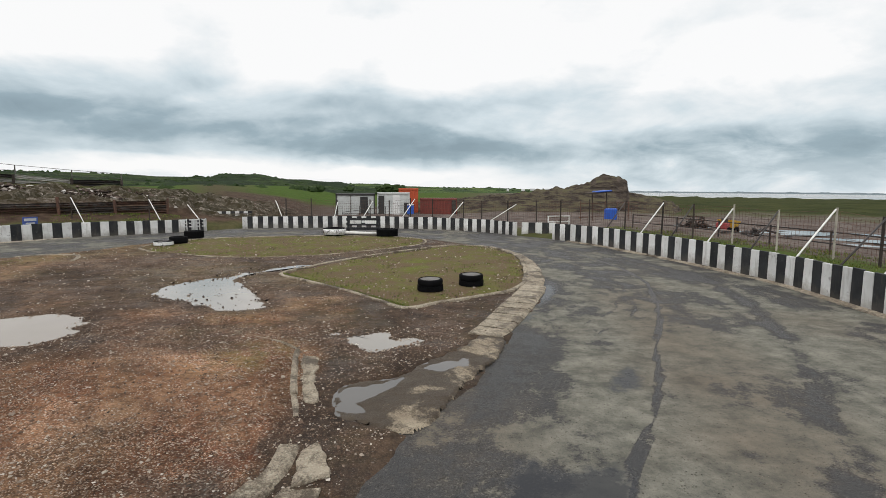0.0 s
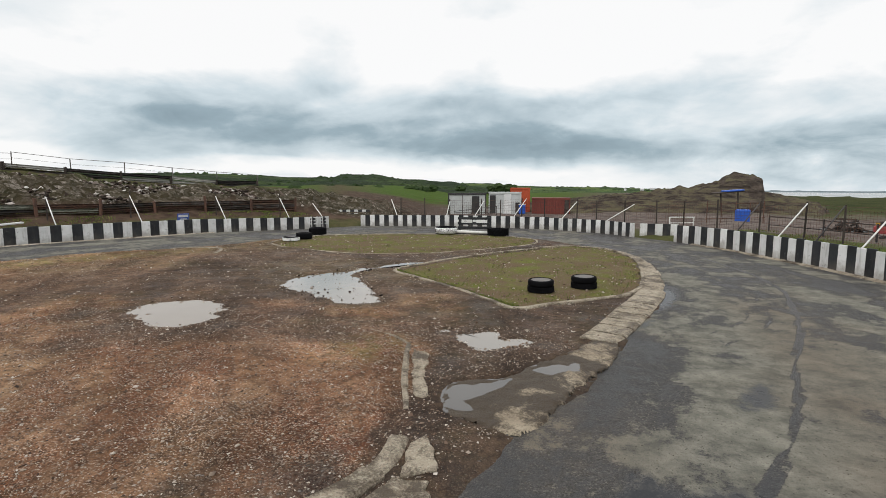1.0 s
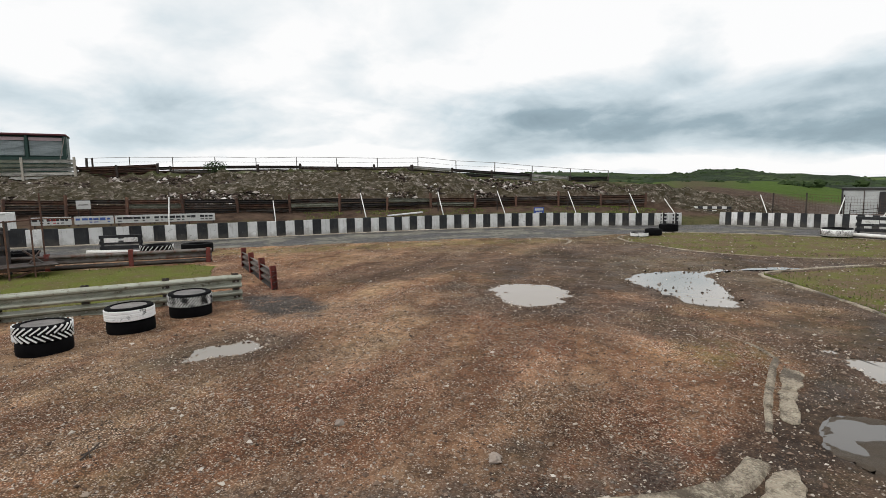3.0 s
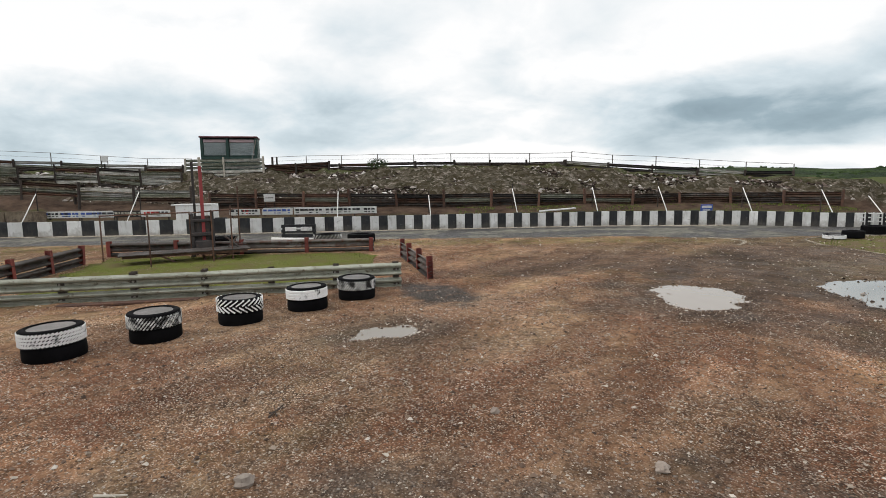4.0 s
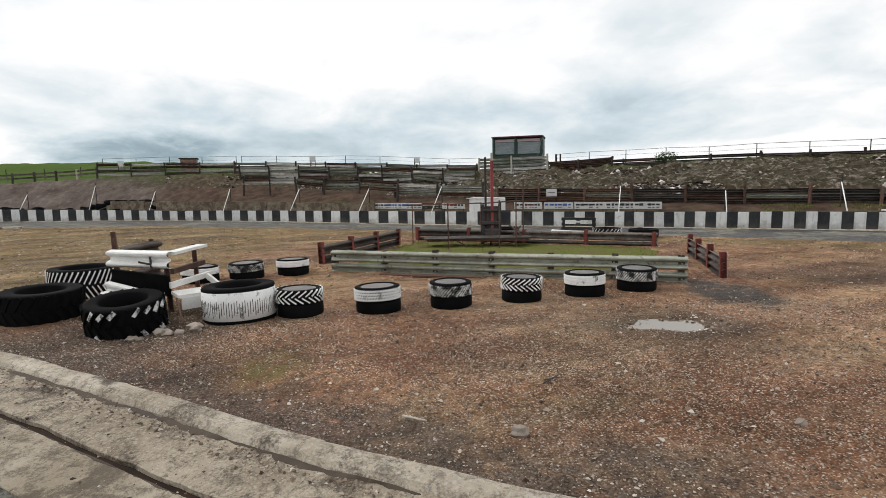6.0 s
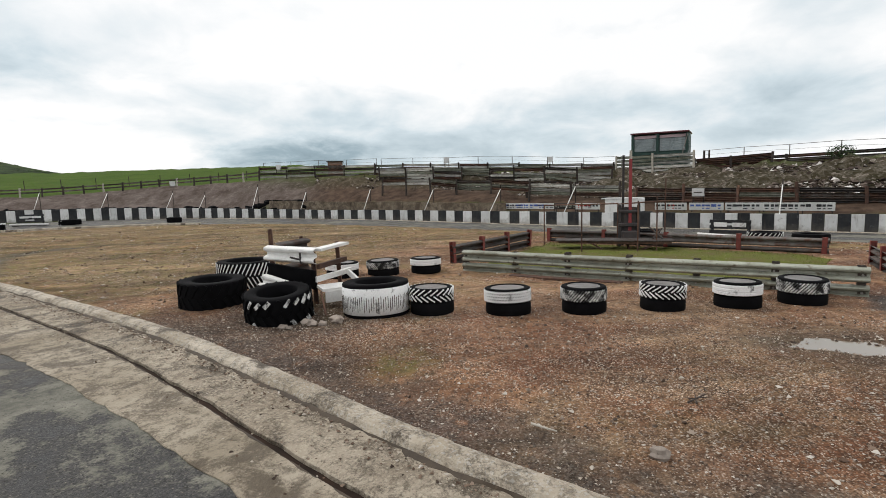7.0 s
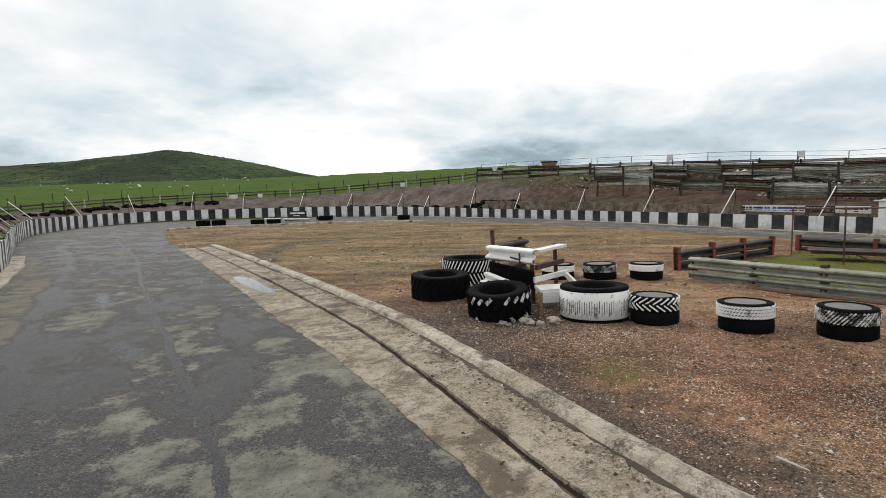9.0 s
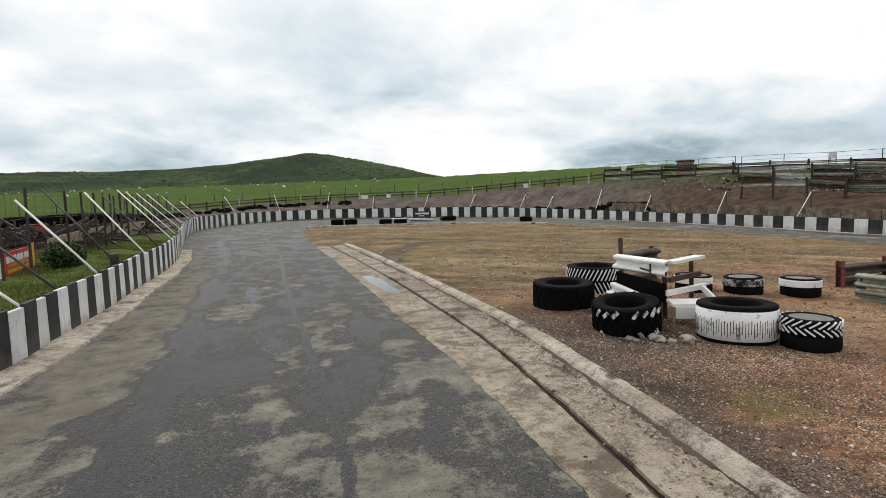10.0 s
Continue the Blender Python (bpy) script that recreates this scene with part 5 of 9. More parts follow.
for k, (pts, z) in enumerate((([(-1.27, 4.9), (-1.14, 5.1), (-0.98, 4.75), (-0.92, 4.45), (-1.20, 4.33)], 0.075), ([(-1.24, 4.28), (-0.95, 4.29), (-0.84, 3.9), (-1.3, 3.7), (-1.42, 3.9)], 0.06), ([(-1.98, 7.94), (-1.68, 7.75), (-1.52, 6.72), (-1.35, 6.1), (-1.52, 6.12), (-1.68, 6.7), (-1.86, 7.4)], 0.065))):
    solo("concrete_slab", slab(pts, z, 0.12, k), M_CONC_OLD, "broken weathered concrete slab set in the dirt", "slab", "broken slabs")
FILMS = [[(-1.13, 6.05), (-1.15, 6.6), (-0.84, 6.74), (-0.55, 6.90), (-0.38, 6.98), (-0.47, 6.72), (-0.66, 6.5), (-0.80, 6.26), (-0.78, 6.05), (-0.80, 5.88), (-0.98, 5.86)], [(-0.16, 7.40), (0.0, 7.52), (0.26, 7.66), (0.52, 7.66), (0.56, 7.52), (0.30, 7.42), (0.11, 7.22)]]


def build_apron():
    """Sunken slab with hollows that hold rain, and mud spread over its dirt side."""
    X, Y = np.meshgrid(np.arange(-1.7, 1.5, 0.035), np.arange(5.1, 9.3, 0.035))
    d = edge_distance(X, Y, APRON) + 0.05 * waves(X, Y, 0.35, 63)
    keep = d > -0.02
    Z = 0.032 + 0.012 * waves(X, Y, 0.9, 64) + 0.010 * (lump(X, Y, 0.12, 65) - 0.5) - 0.05 * (1 - ramp(d, -0.02, 0.05))
    for poly in FILMS:
        Z = Z - 0.022 * ramp(edge_distance(X, Y, spline(poly, 4)) + 0.05 * waves(X, Y, 0.4, 66), -0.08, 0.10)
    inland = edge_distance(X, Y, IC)
    silt = np.clip(ramp(inland + 0.25 * waves(X, Y, 0.7, 67), 0.15, 0.75), 0, 1)
    idx = -np.ones(X.shape, int)
    idx[keep] = np.arange(keep.sum())
    q = keep[:-1, :-1] & keep[1:, :-1] & keep[:-1, 1:] & keep[1:, 1:]
    F = np.stack([idx[:-1, :-1][q], idx[:-1, 1:][q], idx[1:, 1:][q], idx[1:, :-1][q]], -1)
    return grid_mesh("concrete_apron", np.stack([X[keep], Y[keep], Z[keep]], -1), F, M_CONC_MUD, {"silt": silt[keep]})


solo("concrete_apron", build_apron(), M_CONC_MUD, "mud-smeared old concrete apron beside the asphalt", "slab", kind="structure")


def water_grid(outline, z, grow, step=0.05):
    """A level sheet over an outline of any shape."""
    P = spline(outline, 5)
    lo, hi = P.min(axis=0) - grow, P.max(axis=0) + grow
    X, Y = np.meshgrid(np.arange(lo[0], hi[0], step), np.arange(lo[1], hi[1], step))
    keep = edge_distance(X, Y, P) > -grow
    idx = -np.ones(X.shape, int)
    idx[keep] = np.arange(keep.sum())
    q = keep[:-1, :-1] & keep[1:, :-1] & keep[:-1, 1:] & keep[1:, 1:]
    F = np.stack([idx[:-1, :-1][q], idx[:-1, 1:][q], idx[1:, 1:][q], idx[1:, :-1][q]], -1)
    return grid_mesh("puddle", np.stack([X[keep], Y[keep], np.full(keep.sum(), z)], -1), F, M_FILM)


WET_SLAB = [(-8.75, -13.9), (-8.5, -13.0), (-8.15, -12.2), (-7.85, -11.3), (-7.55, -10.9), (-7.40, -11.2), (-7.62, -12.0), (-7.9, -12.9), (-8.3, -13.9), (-8.6, -14.3)]
solo("puddle", water_grid(WET_SLAB, 0.0150, 0.0, 0.04), M_FILM, "thin film of rain lying on the gutter slab", "puddle", "puddles", "structure")
for poly in FILMS:
    solo("puddle", water_grid(poly, 0.0225, 0.15), M_FILM, "thin grey rain puddle lying on the concrete apron", "puddle", "puddles", "structure")

# kerb stub by the back straight
STUB = thing("kerb_stub", label="low concrete kerb at the infield's edge", category="kerb", kind="structure")
part("kerb_length", strip(resample(spline([(-14.6, 19.0), (-13.6, 19.4), (-12.6, 19.2), (-11.9, 17.9)], 6, False), 0.2), [(-0.07, -0.1), (-0.07, 0.06), (0.07, 0.055), (0.08, -0.1)], 0.03, 3), M_CONC_OLD, STUB)


# kerb round the tip of the infield at the far bend
FARK = thing("far_kerb", label="pale low concrete kerb round the infield's far tip", category="kerb", kind="structure")
P = resample(spline([(-19.6, -40.6), (-20.8, -41.2), (-22.6, -40.8), (-25.4, -38.6), (-28.4, -36.2), (-31.0, -33.4), (-32.6, -30.6), (-33.3, -27.0)], 8, False), 0.3)
for a in range(0, len(P) - 2, 12):
    part("kerb_length", strip(P[a:a + 13], [(-0.10, -0.1), (-0.10, 0.15), (-0.07, 0.17), (0.10, 0.165), (0.13, 0.12), (0.14, -0.1)], 0.02, 8), M_CONC_PALE, FARK)


# ---- turf islands with kerbs ----
def isle(outline, rise, name, label, mat):
    lo, hi = outline.min(axis=0), outline.max(axis=0)
    X, Y = np.meshgrid(np.arange(lo[0], hi[0], 0.14), np.arange(lo[1], hi[1], 0.14))
    d = edge_distance(X, Y, outline)
    keep = d > -0.02
    Z = rise * (0.55 + 0.45 * ramp(d, 0, 1.2)) + 0.02 * waves(X, Y, 1.6, 61) + 0.02 * (lump(X, Y, 0.3, 62) - 0.5)
    idx = -np.ones(X.shape, int)
    idx[keep] = np.arange(keep.sum())
    q = keep[:-1, :-1] & keep[1:, :-1] & keep[:-1, 1:] & keep[1:, 1:]
    F = np.stack([idx[:-1, :-1][q], idx[:-1, 1:][q], idx[1:, 1:][q], idx[1:, :-1][q]], -1)
    return solo(name, grid_mesh(name, np.stack([X[keep], Y[keep], Z[keep]], -1), F, mat), mat, label, "turf", kind="structure")


def ring_kerb(outline, label, w=0.055, h=0.09, step=0.2, gaps=()):
    top = thing("island_kerb", label=label, category="kerb", kind="structure")
    P = resample(np.vstack([outline, outline[:1]]), step)
    lengths = 14
    for a in range(0, len(P) - 1, lengths):
        if any(g0 <= a / len(P) <= g1 for g0, g1 in gaps):
            continue
        Q = np.vstack([P, P[:2]])[a:a + lengths + 1]
        if len(Q) > 2:
            part("kerb_length", strip(Q, [(-w, -0.1), (-w, h - 0.012), (-w + 0.015, h), (w - 0.015, h), (w, h - 0.02), (w, -0.1)], 0.02, 5), M_CONC_OLD, top)


isle(ISLE_1, 0.075, "island_turf", "thin patchy turf island with bare stony spots", M_TURF)
isle(ISLE_2, 0.075, "island_turf", "worn turf and gravel island beside the bend", M_TURF)
ring_kerb(ISLE_1, "low concrete kerb round the turf island")
ring_kerb(ISLE_2, "low stained concrete kerb round the turf island", 0.04, 0.075)
isle(BOX_LAWN, 0.07, "box_lawn", "mossy green turf inside the guardrail box", M_LAWN)
# outer kerb band on the bend side of the first island, cast in short lengths
OUTER = spline([(0.90, 8.95), (1.25, 9.75), (1.72, 11.0), (2.33, 12.7), (2.8, 14.6), (3.12, 16.8), (3.2, 18.9), (2.95, 20.6), (2.4, 22.0)], 8, False)
BAND = thing("bend_kerb", label="muddy broken concrete kerb band on the inside of the bend", category="kerb", kind="structure")
P = resample(OUTER, 0.025)
a = 0
while a < len(P) - 3:
    b = min(a + (22 if a < 120 else 64), len(P) - 1)
    w = float(np.interp(a / 4, [0, 15, 25, 50, 90, 150], [0.30, 0.33, 0.34, 0.26, 0.19, 0.13]))
    tip = 0.002 * math.sin(a * 1.7)
    part("kerb_length", strip(P[a:b - (2 if a < 120 else 0)], [(-w, -0.1), (-w, 0.060 + tip), (-w + 0.03, 0.068 + tip), (w - 0.06, 0.052 + tip), (w, 0.016), (w + 0.01, -0.1)], 0.016, 17), M_CONC_OLD, BAND)
    a = b


# ---- striped barrier wall ----
PITCH_S = [0, 17, 22, 30, 33, 52, 54, 60, 70, 80, 86, 95, 185, 198, 206, 216, 223]
PITCH = [0.34, 0.32, 0.345, 0.37, 0.30, 0.285, 0.32, 0.40, 0.415, 0.45, 0.62, 0.72, 0.72, 0.58, 0.48, 0.45, 0.40]


def wall_height(s):
    return float(np.interp(s % LOOP, [0, 30, 34, 52, 56, 62, 112, 122, 135, 190, 203, 214, LOOP], [0.80, 0.80, 0.68, 0.68, 0.66, 0.76, 0.74, 0.90, 1.15, 1.15, 0.98, 0.86, 0.80]))


def wall_run(s0, s1, anchor, label):
    """Upright boards side by side, white and black in turn; a white one ends at the anchor."""
    top = thing("barrier_wall", label=label, category="barrier wall", group="barrier walls", kind="structure")
    marks, s, k = [], anchor, 0
    while s > s0:
        p = np.interp(s, PITCH_S, PITCH)
        marks.append((s - p, s, k % 2 == 0))
        s, k = s - p, k + 1
    s, k = anchor, 1
    while s < s1:
        p = np.interp(s, PITCH_S, PITCH)
        marks.append((s, s + p, k % 2 == 0))
        s, k = s + p, k + 1
    r = random.Random(int(anchor * 10))
    for a, b, white in sorted(marks):
        a, b = max(a, s0), min(b, s1)
        if b - a < 0.06:
            continue
        (p, d, o), (q, _, _) = on_wall(a), on_wall(b)
        w = float(np.linalg.norm(q - p))
        h = wall_height(a) * r.uniform(0.975, 1.015) + (0.02 if not white else 0)
        sh = Shape().box(0, 0, h / 2 - 0.03, w - 0.006, 0.07, h + 0.06, bevel=0.008)
        ang = math.degrees(math.atan2(q[1] - p[1], q[0] - p[0]))
        mid = (p + q) / 2 + o * (0.05 + r.uniform(-0.006, 0.006))
        part("board", sh, M_WHITE if white else M_BLACK, top, m=pose(mid[0], mid[1], 0, r.uniform(-0.8, 0.8), 0, ang + r.uniform(-0.6, 0.6)))
    return top


def footing(s0, s1, w0, w1, mat, name, label, z=0.03):
    ss = np.arange(s0, s1, 0.4)
    P = np.array([on_wall(s)[0] for s in ss])
    N = np.array([on_wall(s)[2] for s in ss])
    edge = 0.06 * waves(ss, ss * 0, 3.0, 71)
    V = []
    for p, n, e, s in zip(P, N, edge, ss):
        wide = np.interp(s, [s0, s1], [w0, w1]) + e
        V += [(*(p + n * 0.05), z + 0.03), (*(p - n * wide), z), (*(p - n * (wide + 0.03)), -0.05)]
    F = [(3 * i + j, 3 * i + j + 1, 3 * i + 4 + j, 3 * i + 3 + j) for i in range(len(P) - 1) for j in range(2)]
    solo(name, Shape().add(V, F), mat, label, "footing", kind="structure")


wall_run(0.0, 32.0, 22.2, "black and white boarded barrier wall round the bend")
wall_run(34.3, 51.6, 49.27, "black and white boarded barrier wall at the far bend")
wall_run(53.6, 92.0, 76.91, "black and white boarded barrier wall along the straight")
wall_run(92.0, 160.0, 113.49, "black and white boarded barrier wall below the bank")
wall_run(160.0, LOOP - 0.2, 215.02, "black and white boarded barrier wall beside the grass verge")
footing(196, LOOP - 0.5, 0.42, 0.55, M_CONC_PALE, "wall_footing", "rough concrete footing strip under the barrier wall")
footing(60, 132, 0.10, 0.12, M_CONC_PALE, "wall_footing", "narrow pale concrete strip under the barrier wall", 0.012)
footing(0.5, 31, 0.14, 0.16, M_CONC, "wall_footing", "dark concrete strip under the barrier wall", 0.015)

p, d, o = on_wall(53.75)
for k in range(4):
    q = on_wall(53.75 + 0.34 * k)[0]
    t = thing("slatted_board", pose(q[0] - o[0] * 0.04, q[1] - o[1] * 0.04, 0, 0, 0, math.degrees(math.atan2(d[1], d[0]))), "black board with white cross slats at the wall's end", "board", "slatted boards")
    part("upright", Shape().box(-0.08, 0, 0.36, 0.05, 0.03, 0.66, bevel=0.004), M_WHITE, t)
    for zz in (0.64, 0.45, 0.27):
        part("slat", Shape().box(0.04, 0, zz, 0.19, 0.03, 0.06, bevel=0.004), M_WHITE, t)

# gate boards closing the two openings
for pts, n, h, lab in ((((4.6, 27.8), (6.35, 27.65)), 5, 0.66, "low black and white gate panel between the walls"), (((-15.2, 36.8), (-12.6, 37.9)), 10, 0.72, "black and white slatted gate behind the track entrance")):
    g = thing("gate_panel", label=lab, category="gate")
    a, b = np.array(pts[0]), np.array(pts[1])
    ang = math.degrees(math.atan2(*(b - a)[::-1]))
    w = np.linalg.norm(b - a) / n
    for i in range(n):
        c = a + (b - a) * (i + 0.5) / n
        if n == 5:
            part("board", Shape().box(0, 0, h / 2, w - 0.01, 0.05, h, bevel=0.006), M_WHITE if i % 2 == 0 else M_BLACK, g, m=pose(c[0], c[1], 0, 0, 0, ang))
        else:
            for z in (0.16, 0.40, 0.64):
                part("slat", Shape().box(0, 0, z, w - 0.01, 0.05, 0.16, bevel=0.006), M_WHITE if (i + int(z * 10)) % 2 == 0 else M_BLACK, g, m=pose(c[0], c[1], 0, 0, 0, ang))


# ---- struts and posts behind the wall ----
def strut(s, along, out, top_z, white, base_z=None):
    p, d, o = on_wall(s)
    a = p + o * 0.10
    b = p + o * out + d * along
    z0 = wall_height(s) - 0.12 if base_z is None else base_z
    t = thing("fence_strut", None, "white-painted steel strut bracing the catch fence" if white else "dark steel strut bracing the catch fence", "strut", "fence struts")
    part("pipe", Shape().rod((a[0], a[1], z0), (b[0], b[1], top_z), 0.025 if white else 0.024, 8), M_STRUT_W if white else M_STRUT_B, t, smooth=True)
    part("foot_plate", Shape().box(a[0], a[1], z0, 0.12, 0.10, 0.12, bevel=0.01), M_STRUT_B, t)
    return t, b


STRUTS = [(16.5, 1.0, 1.9), (19.3, 1.0, 1.95), (22.9, 1.0, 1.8), (26.4, 0.9, 1.88), (36.6, -0.6, 1.5), (39.3, 0.0, 1.55), (42.2, -0.3, 1.68), (44.6, -0.2, 1.52), (46.3, 0.0, 1.45), (49.3, 0.6, 1.58), (53.9, 0.0, 1.40), (55.9, 0.1, 1.75), (59.3, 0.1, 1.9), (63.4, 0.0, 2.0), (66.9, -0.1, 2.0), (71.1, -0.1, 2.0), (75.6, 0.0, 1.7), (80.3, 0.1, 2.0), (90.5, 0.2, 2.15), (95.6, 0.4, 2.1), (101.2, 0.7, 2.17), (107.2, 0.9, 2.3), (114.1, 1.0, 2.2)]
STRUTS += [(119.6, 0.9, 2.75), (125.8, 0.8, 2.15), (129.4, 0.6, 2.4), (135.9, 0.2, 2.55), (141.6, 0.1, 2.75), (148.0, 0.2, 2.9), (153.4, -0.4, 3.2), (158.9, -0.5, 3.0), (166.1, -0.9, 2.9), (175.2, -1.0, 2.5)]
for s, along, z in STRUTS:
    t, b = strut(s, along, 1.9, z, True)
    if s > 55:
        pz = ground_z(b[0], b[1]) - 0.2
        part("fence_post", Shape().rod((b[0], b[1], pz), (b[0] + 0.02, b[1], z + 0.25), 0.03, 8), M_DARKWOOD, t, "thin dark fence post")
for s, along, z, white in ((180, -1.2, 2.9, 1), (184, -1.2, 2.8, 0), (187.5, -1.2, 2.95, 1), (190.5, -1.3, 2.9, 0), (193.5, -1.3, 2.9, 1), (196, -1.4, 2.9, 0), (198.6, -1.4, 2.9, 1), (201.4, -1.4, 2.92, 1), (204.9, -1.4, 2.75, 0), (207.0, -1.5, 2.75, 1), (209.9, -1.5, 2.80, 0), (211.6, -1.3, 2.50, 1), (213.7, -1.3, 2.05, 0), (215.2, -1.4, 1.9, 1), (217.5, -1.3, 2.0, 0)):
    strut(s, along, 2.1, z, bool(white))
for s, z in ((21.0, 1.8), (24.7, 1.85), (17.8, 1.8), (28.6, 1.8)):
    strut(s, 1.0, 1.9, z, False)

# ---- guardrail steel ----
WBEAM = [(0.0, -0.155), (0.012, -0.150), (0.075, -0.118), (0.082, -0.095), (0.075, -0.062), (0.010, -0.022), (0.010, 0.022), (0.075, 0.062), (0.082, 0.095), (0.075, 0.118), (0.012, 0.150), (0.0, 0.155)]
WBEAM = [(1.4 * x, y) for x, y in WBEAM]
WBEAM = WBEAM + [(x - 0.007, y * 0.985) for x, y in reversed(WBEAM)]


def beam_shape(length, sag=0.0, n=3, flip=1, tall=1.0):
    path = [(length * i / n - length / 2, 0, -sag * (1 - (2 * i / n - 1) ** 2)) for i in range(n + 1)]
    return Shape().sweep([(x * flip, y * tall) for x, y in WBEAM], path, [(Vector((0, -1, 0)), Vector((0, 0, 1)))] * (n + 1))


BEAMS = {}


def beam(parent, a, b, mat, sag=0.0, name="rail_beam", flip=1, tilt=0.0, tall=1.0):
    """One W-shaped rail from a to b."""
    a, b = Vector(a), Vector(b)
    L = (b - a).length
    key = (round(L, 1), round(sag, 2), mat.name, flip, tall)
    if key not in BEAMS:
        BEAMS[key] = beam_shape(key[0] + 0.06, sag, 3, flip, tall).mesh(name, mat)
    d = b - a
    m = Matrix.Translation((a + b) / 2) @ Euler((radians(tilt), -math.asin(max(-1, min(1, d.z / L))), math.atan2(d.y, d.x))).to_matrix().to_4x4()
    return part(name, BEAMS[key], mat, parent, m=m)


def post_shape(h, w=0.11, d=0.08):
    """A small I-section steel post."""
    s = Shape().box(0, d / 2, h / 2, w, 0.014, h, bevel=0.003).box(0, -d / 2, h / 2, w, 0.014, h, bevel=0.003).box(0, 0, h / 2, 0.014, d, h)
    return s


def terrace(name, pts, rows, step, mats, postmat, label, jitter=0.05, seed=0, post_over=0.35, post_under=0.5, gap=0.345, post_every=1):
    """Stacked rails along pts [(x, y, z of the lowest edge)], on posts."""
    t = thing(name, label=label, category="guardrail", group="bank guardrails")
    r = random.Random(seed)
    P = np.array(pts, float)
    s = arc(P[:, :2])
    n = max(1, int(round(s[-1] / step)))
    marks = np.linspace(0, s[-1], n + 1)
    Q = np.stack([np.interp(marks, s, P[:, k]) for k in range(3)], -1)
    for i in range(n):
        for row in range(rows):
            a, b = Q[i].copy(), Q[i + 1].copy()
            off = 0.16 + row * gap
            ja, jb = r.uniform(-jitter, jitter), r.uniform(-jitter, jitter)
            if r.random() < 0.02:
                continue
            nrm = np.array((b[1] - a[1], a[0] - b[0]))
            nrm = nrm / (np.linalg.norm(nrm) + 1e-9)
            lean = r.uniform(-0.04, 0.04) - 0.03 * row
            beam(t, (a[0] + nrm[0] * lean, a[1] + nrm[1] * lean, a[2] + off + ja), (b[0] + nrm[0] * lean, b[1] + nrm[1] * lean, b[2] + off + jb), r.choice(mats), 0.0, flip=-1, tilt=r.uniform(-6, 6), tall=0.76 if gap > 0.3 else 0.68)
    for i in range(0, n + 1, post_every):
        h = rows * gap + post_over * r.uniform(0.1, 0.6) + post_under
        p = Q[i]
        part("post", Shape().box(0, 0, h / 2, 0.13, 0.11, h, bevel=0.01), postmat, t, m=pose(p[0], p[1], p[2] - post_under, r.uniform(-3, 3), r.uniform(-3, 3), r.uniform(0, 90)))
    return t


def at_bearing(az, d):
    """The point on that bearing, d metres behind the wall."""
    a = radians(az)
    lo, hi = 5.0, 200.0
    for _ in range(40):
        m = (lo + hi) / 2
        if out_of_wall(np.array([-math.sin(a) * m]), np.array([math.cos(a) * m]))[0] < d:
            lo = m
        else:
            hi = m
    return -math.sin(a) * lo, math.cos(a) * lo


def bank_line(a0, a1, d, n, z=None):
    """Points along the bank between two bearings; z is a height, a pair, or None for the ground's own."""
    out = []
    for i in range(n + 1):
        az = a0 + (a1 - a0) * i / n
        dd = d if not callable(d) else d(az)
        x, y = at_bearing(az, dd)
        zz = ground_z(x, y) if z is None else float(np.interp(az, z[0], z[1]))
        out.append((x, y, zz))
    return out


crest_d = lambda az: float(np.interp(az, B_AZ, B_DC)) + 0.1
OLD = [M_GALV_DARK, M_GALV_DARK, M_RUST]
RUSTY = [M_RUST, M_RUST, M_GALV_DARK, M_GALV_DARK, M_STRUT_B, M_GALV]
# lower retaining rails along the straight
terrace("retaining_guardrail", bank_line(85.5, 26, 4.4, 22, ([26, 37, 42, 57, 64, 81, 86], [0.82, 0.82, 0.80, 0.96, 0.97, 1.13, 1.18])), 3, 2.6, RUSTY, M_RUST, "rusty stacked guardrails holding the foot of the bank", 0.03, 1, 0.55, gap=0.25)
# rails along the crest
terrace("crest_guardrail", bank_line(80, 61, crest_d, 14, ([61, 66, 72, 78, 84], [3.32, 3.38, 3.37, 3.30, 3.3])), 2, 2.9, OLD, M_DARKWOOD, "dull stacked guardrails along the crest of the bank", 0.02, 2, 0.2, gap=0.27)
terrace("crest_guardrail", bank_line(61, 49.6, crest_d, 10, ([49.6, 53, 57, 61], [3.42, 3.38, 3.46, 3.55])), 1, 2.9, [M_GALV_DARK, M_STRUT_B], M_DARKWOOD, "single dull guardrail along the crest of the bank", 0.02, 21, 0.35)
terrace("crest_guardrail", bank_line(49.5, 29.5, crest_d, 10, ([29.5, 34, 37, 42.6, 46, 49.5], [2.26, 2.32, 2.56, 2.80, 3.02, 3.20])), 2, 2.9, [M_GALV_DARK, M_STRUT_B, M_GALV, M_GALV_PALE], M_DARKWOOD, "dull stacked guardrails stepping down the end of the bank", 0.02, 3, 0.2, gap=0.25)
# weathered tones mixed at random; their contrast also paints lit ridges and shaded gaps
PALE = [M_GALV_PALE, M_GALV_PALE, M_GALV_PALE, M_GALV, M_GALV_DARK, M_RUST]
terrace("crest_guardrail", bank_line(123.5, 112, crest_d, 7, ([112, 118, 123.5], [3.48, 3.62, 3.62])), 4, 2.9, PALE, M_DARKWOOD, "weathered stacked guardrails along the crest of the bank", 0.03, 4, 0.25, gap=0.27)
terrace("crest_guardrail", bank_line(112, 87.5, crest_d, 11, ([87, 91, 94, 99, 107, 112], [2.90, 2.97, 3.06, 3.27, 3.48, 3.52])), 4, 2.8, PALE, M_DARKWOOD, "weathered stacked guardrails behind the terraces", 0.04, 5, 0.3, gap=0.25)
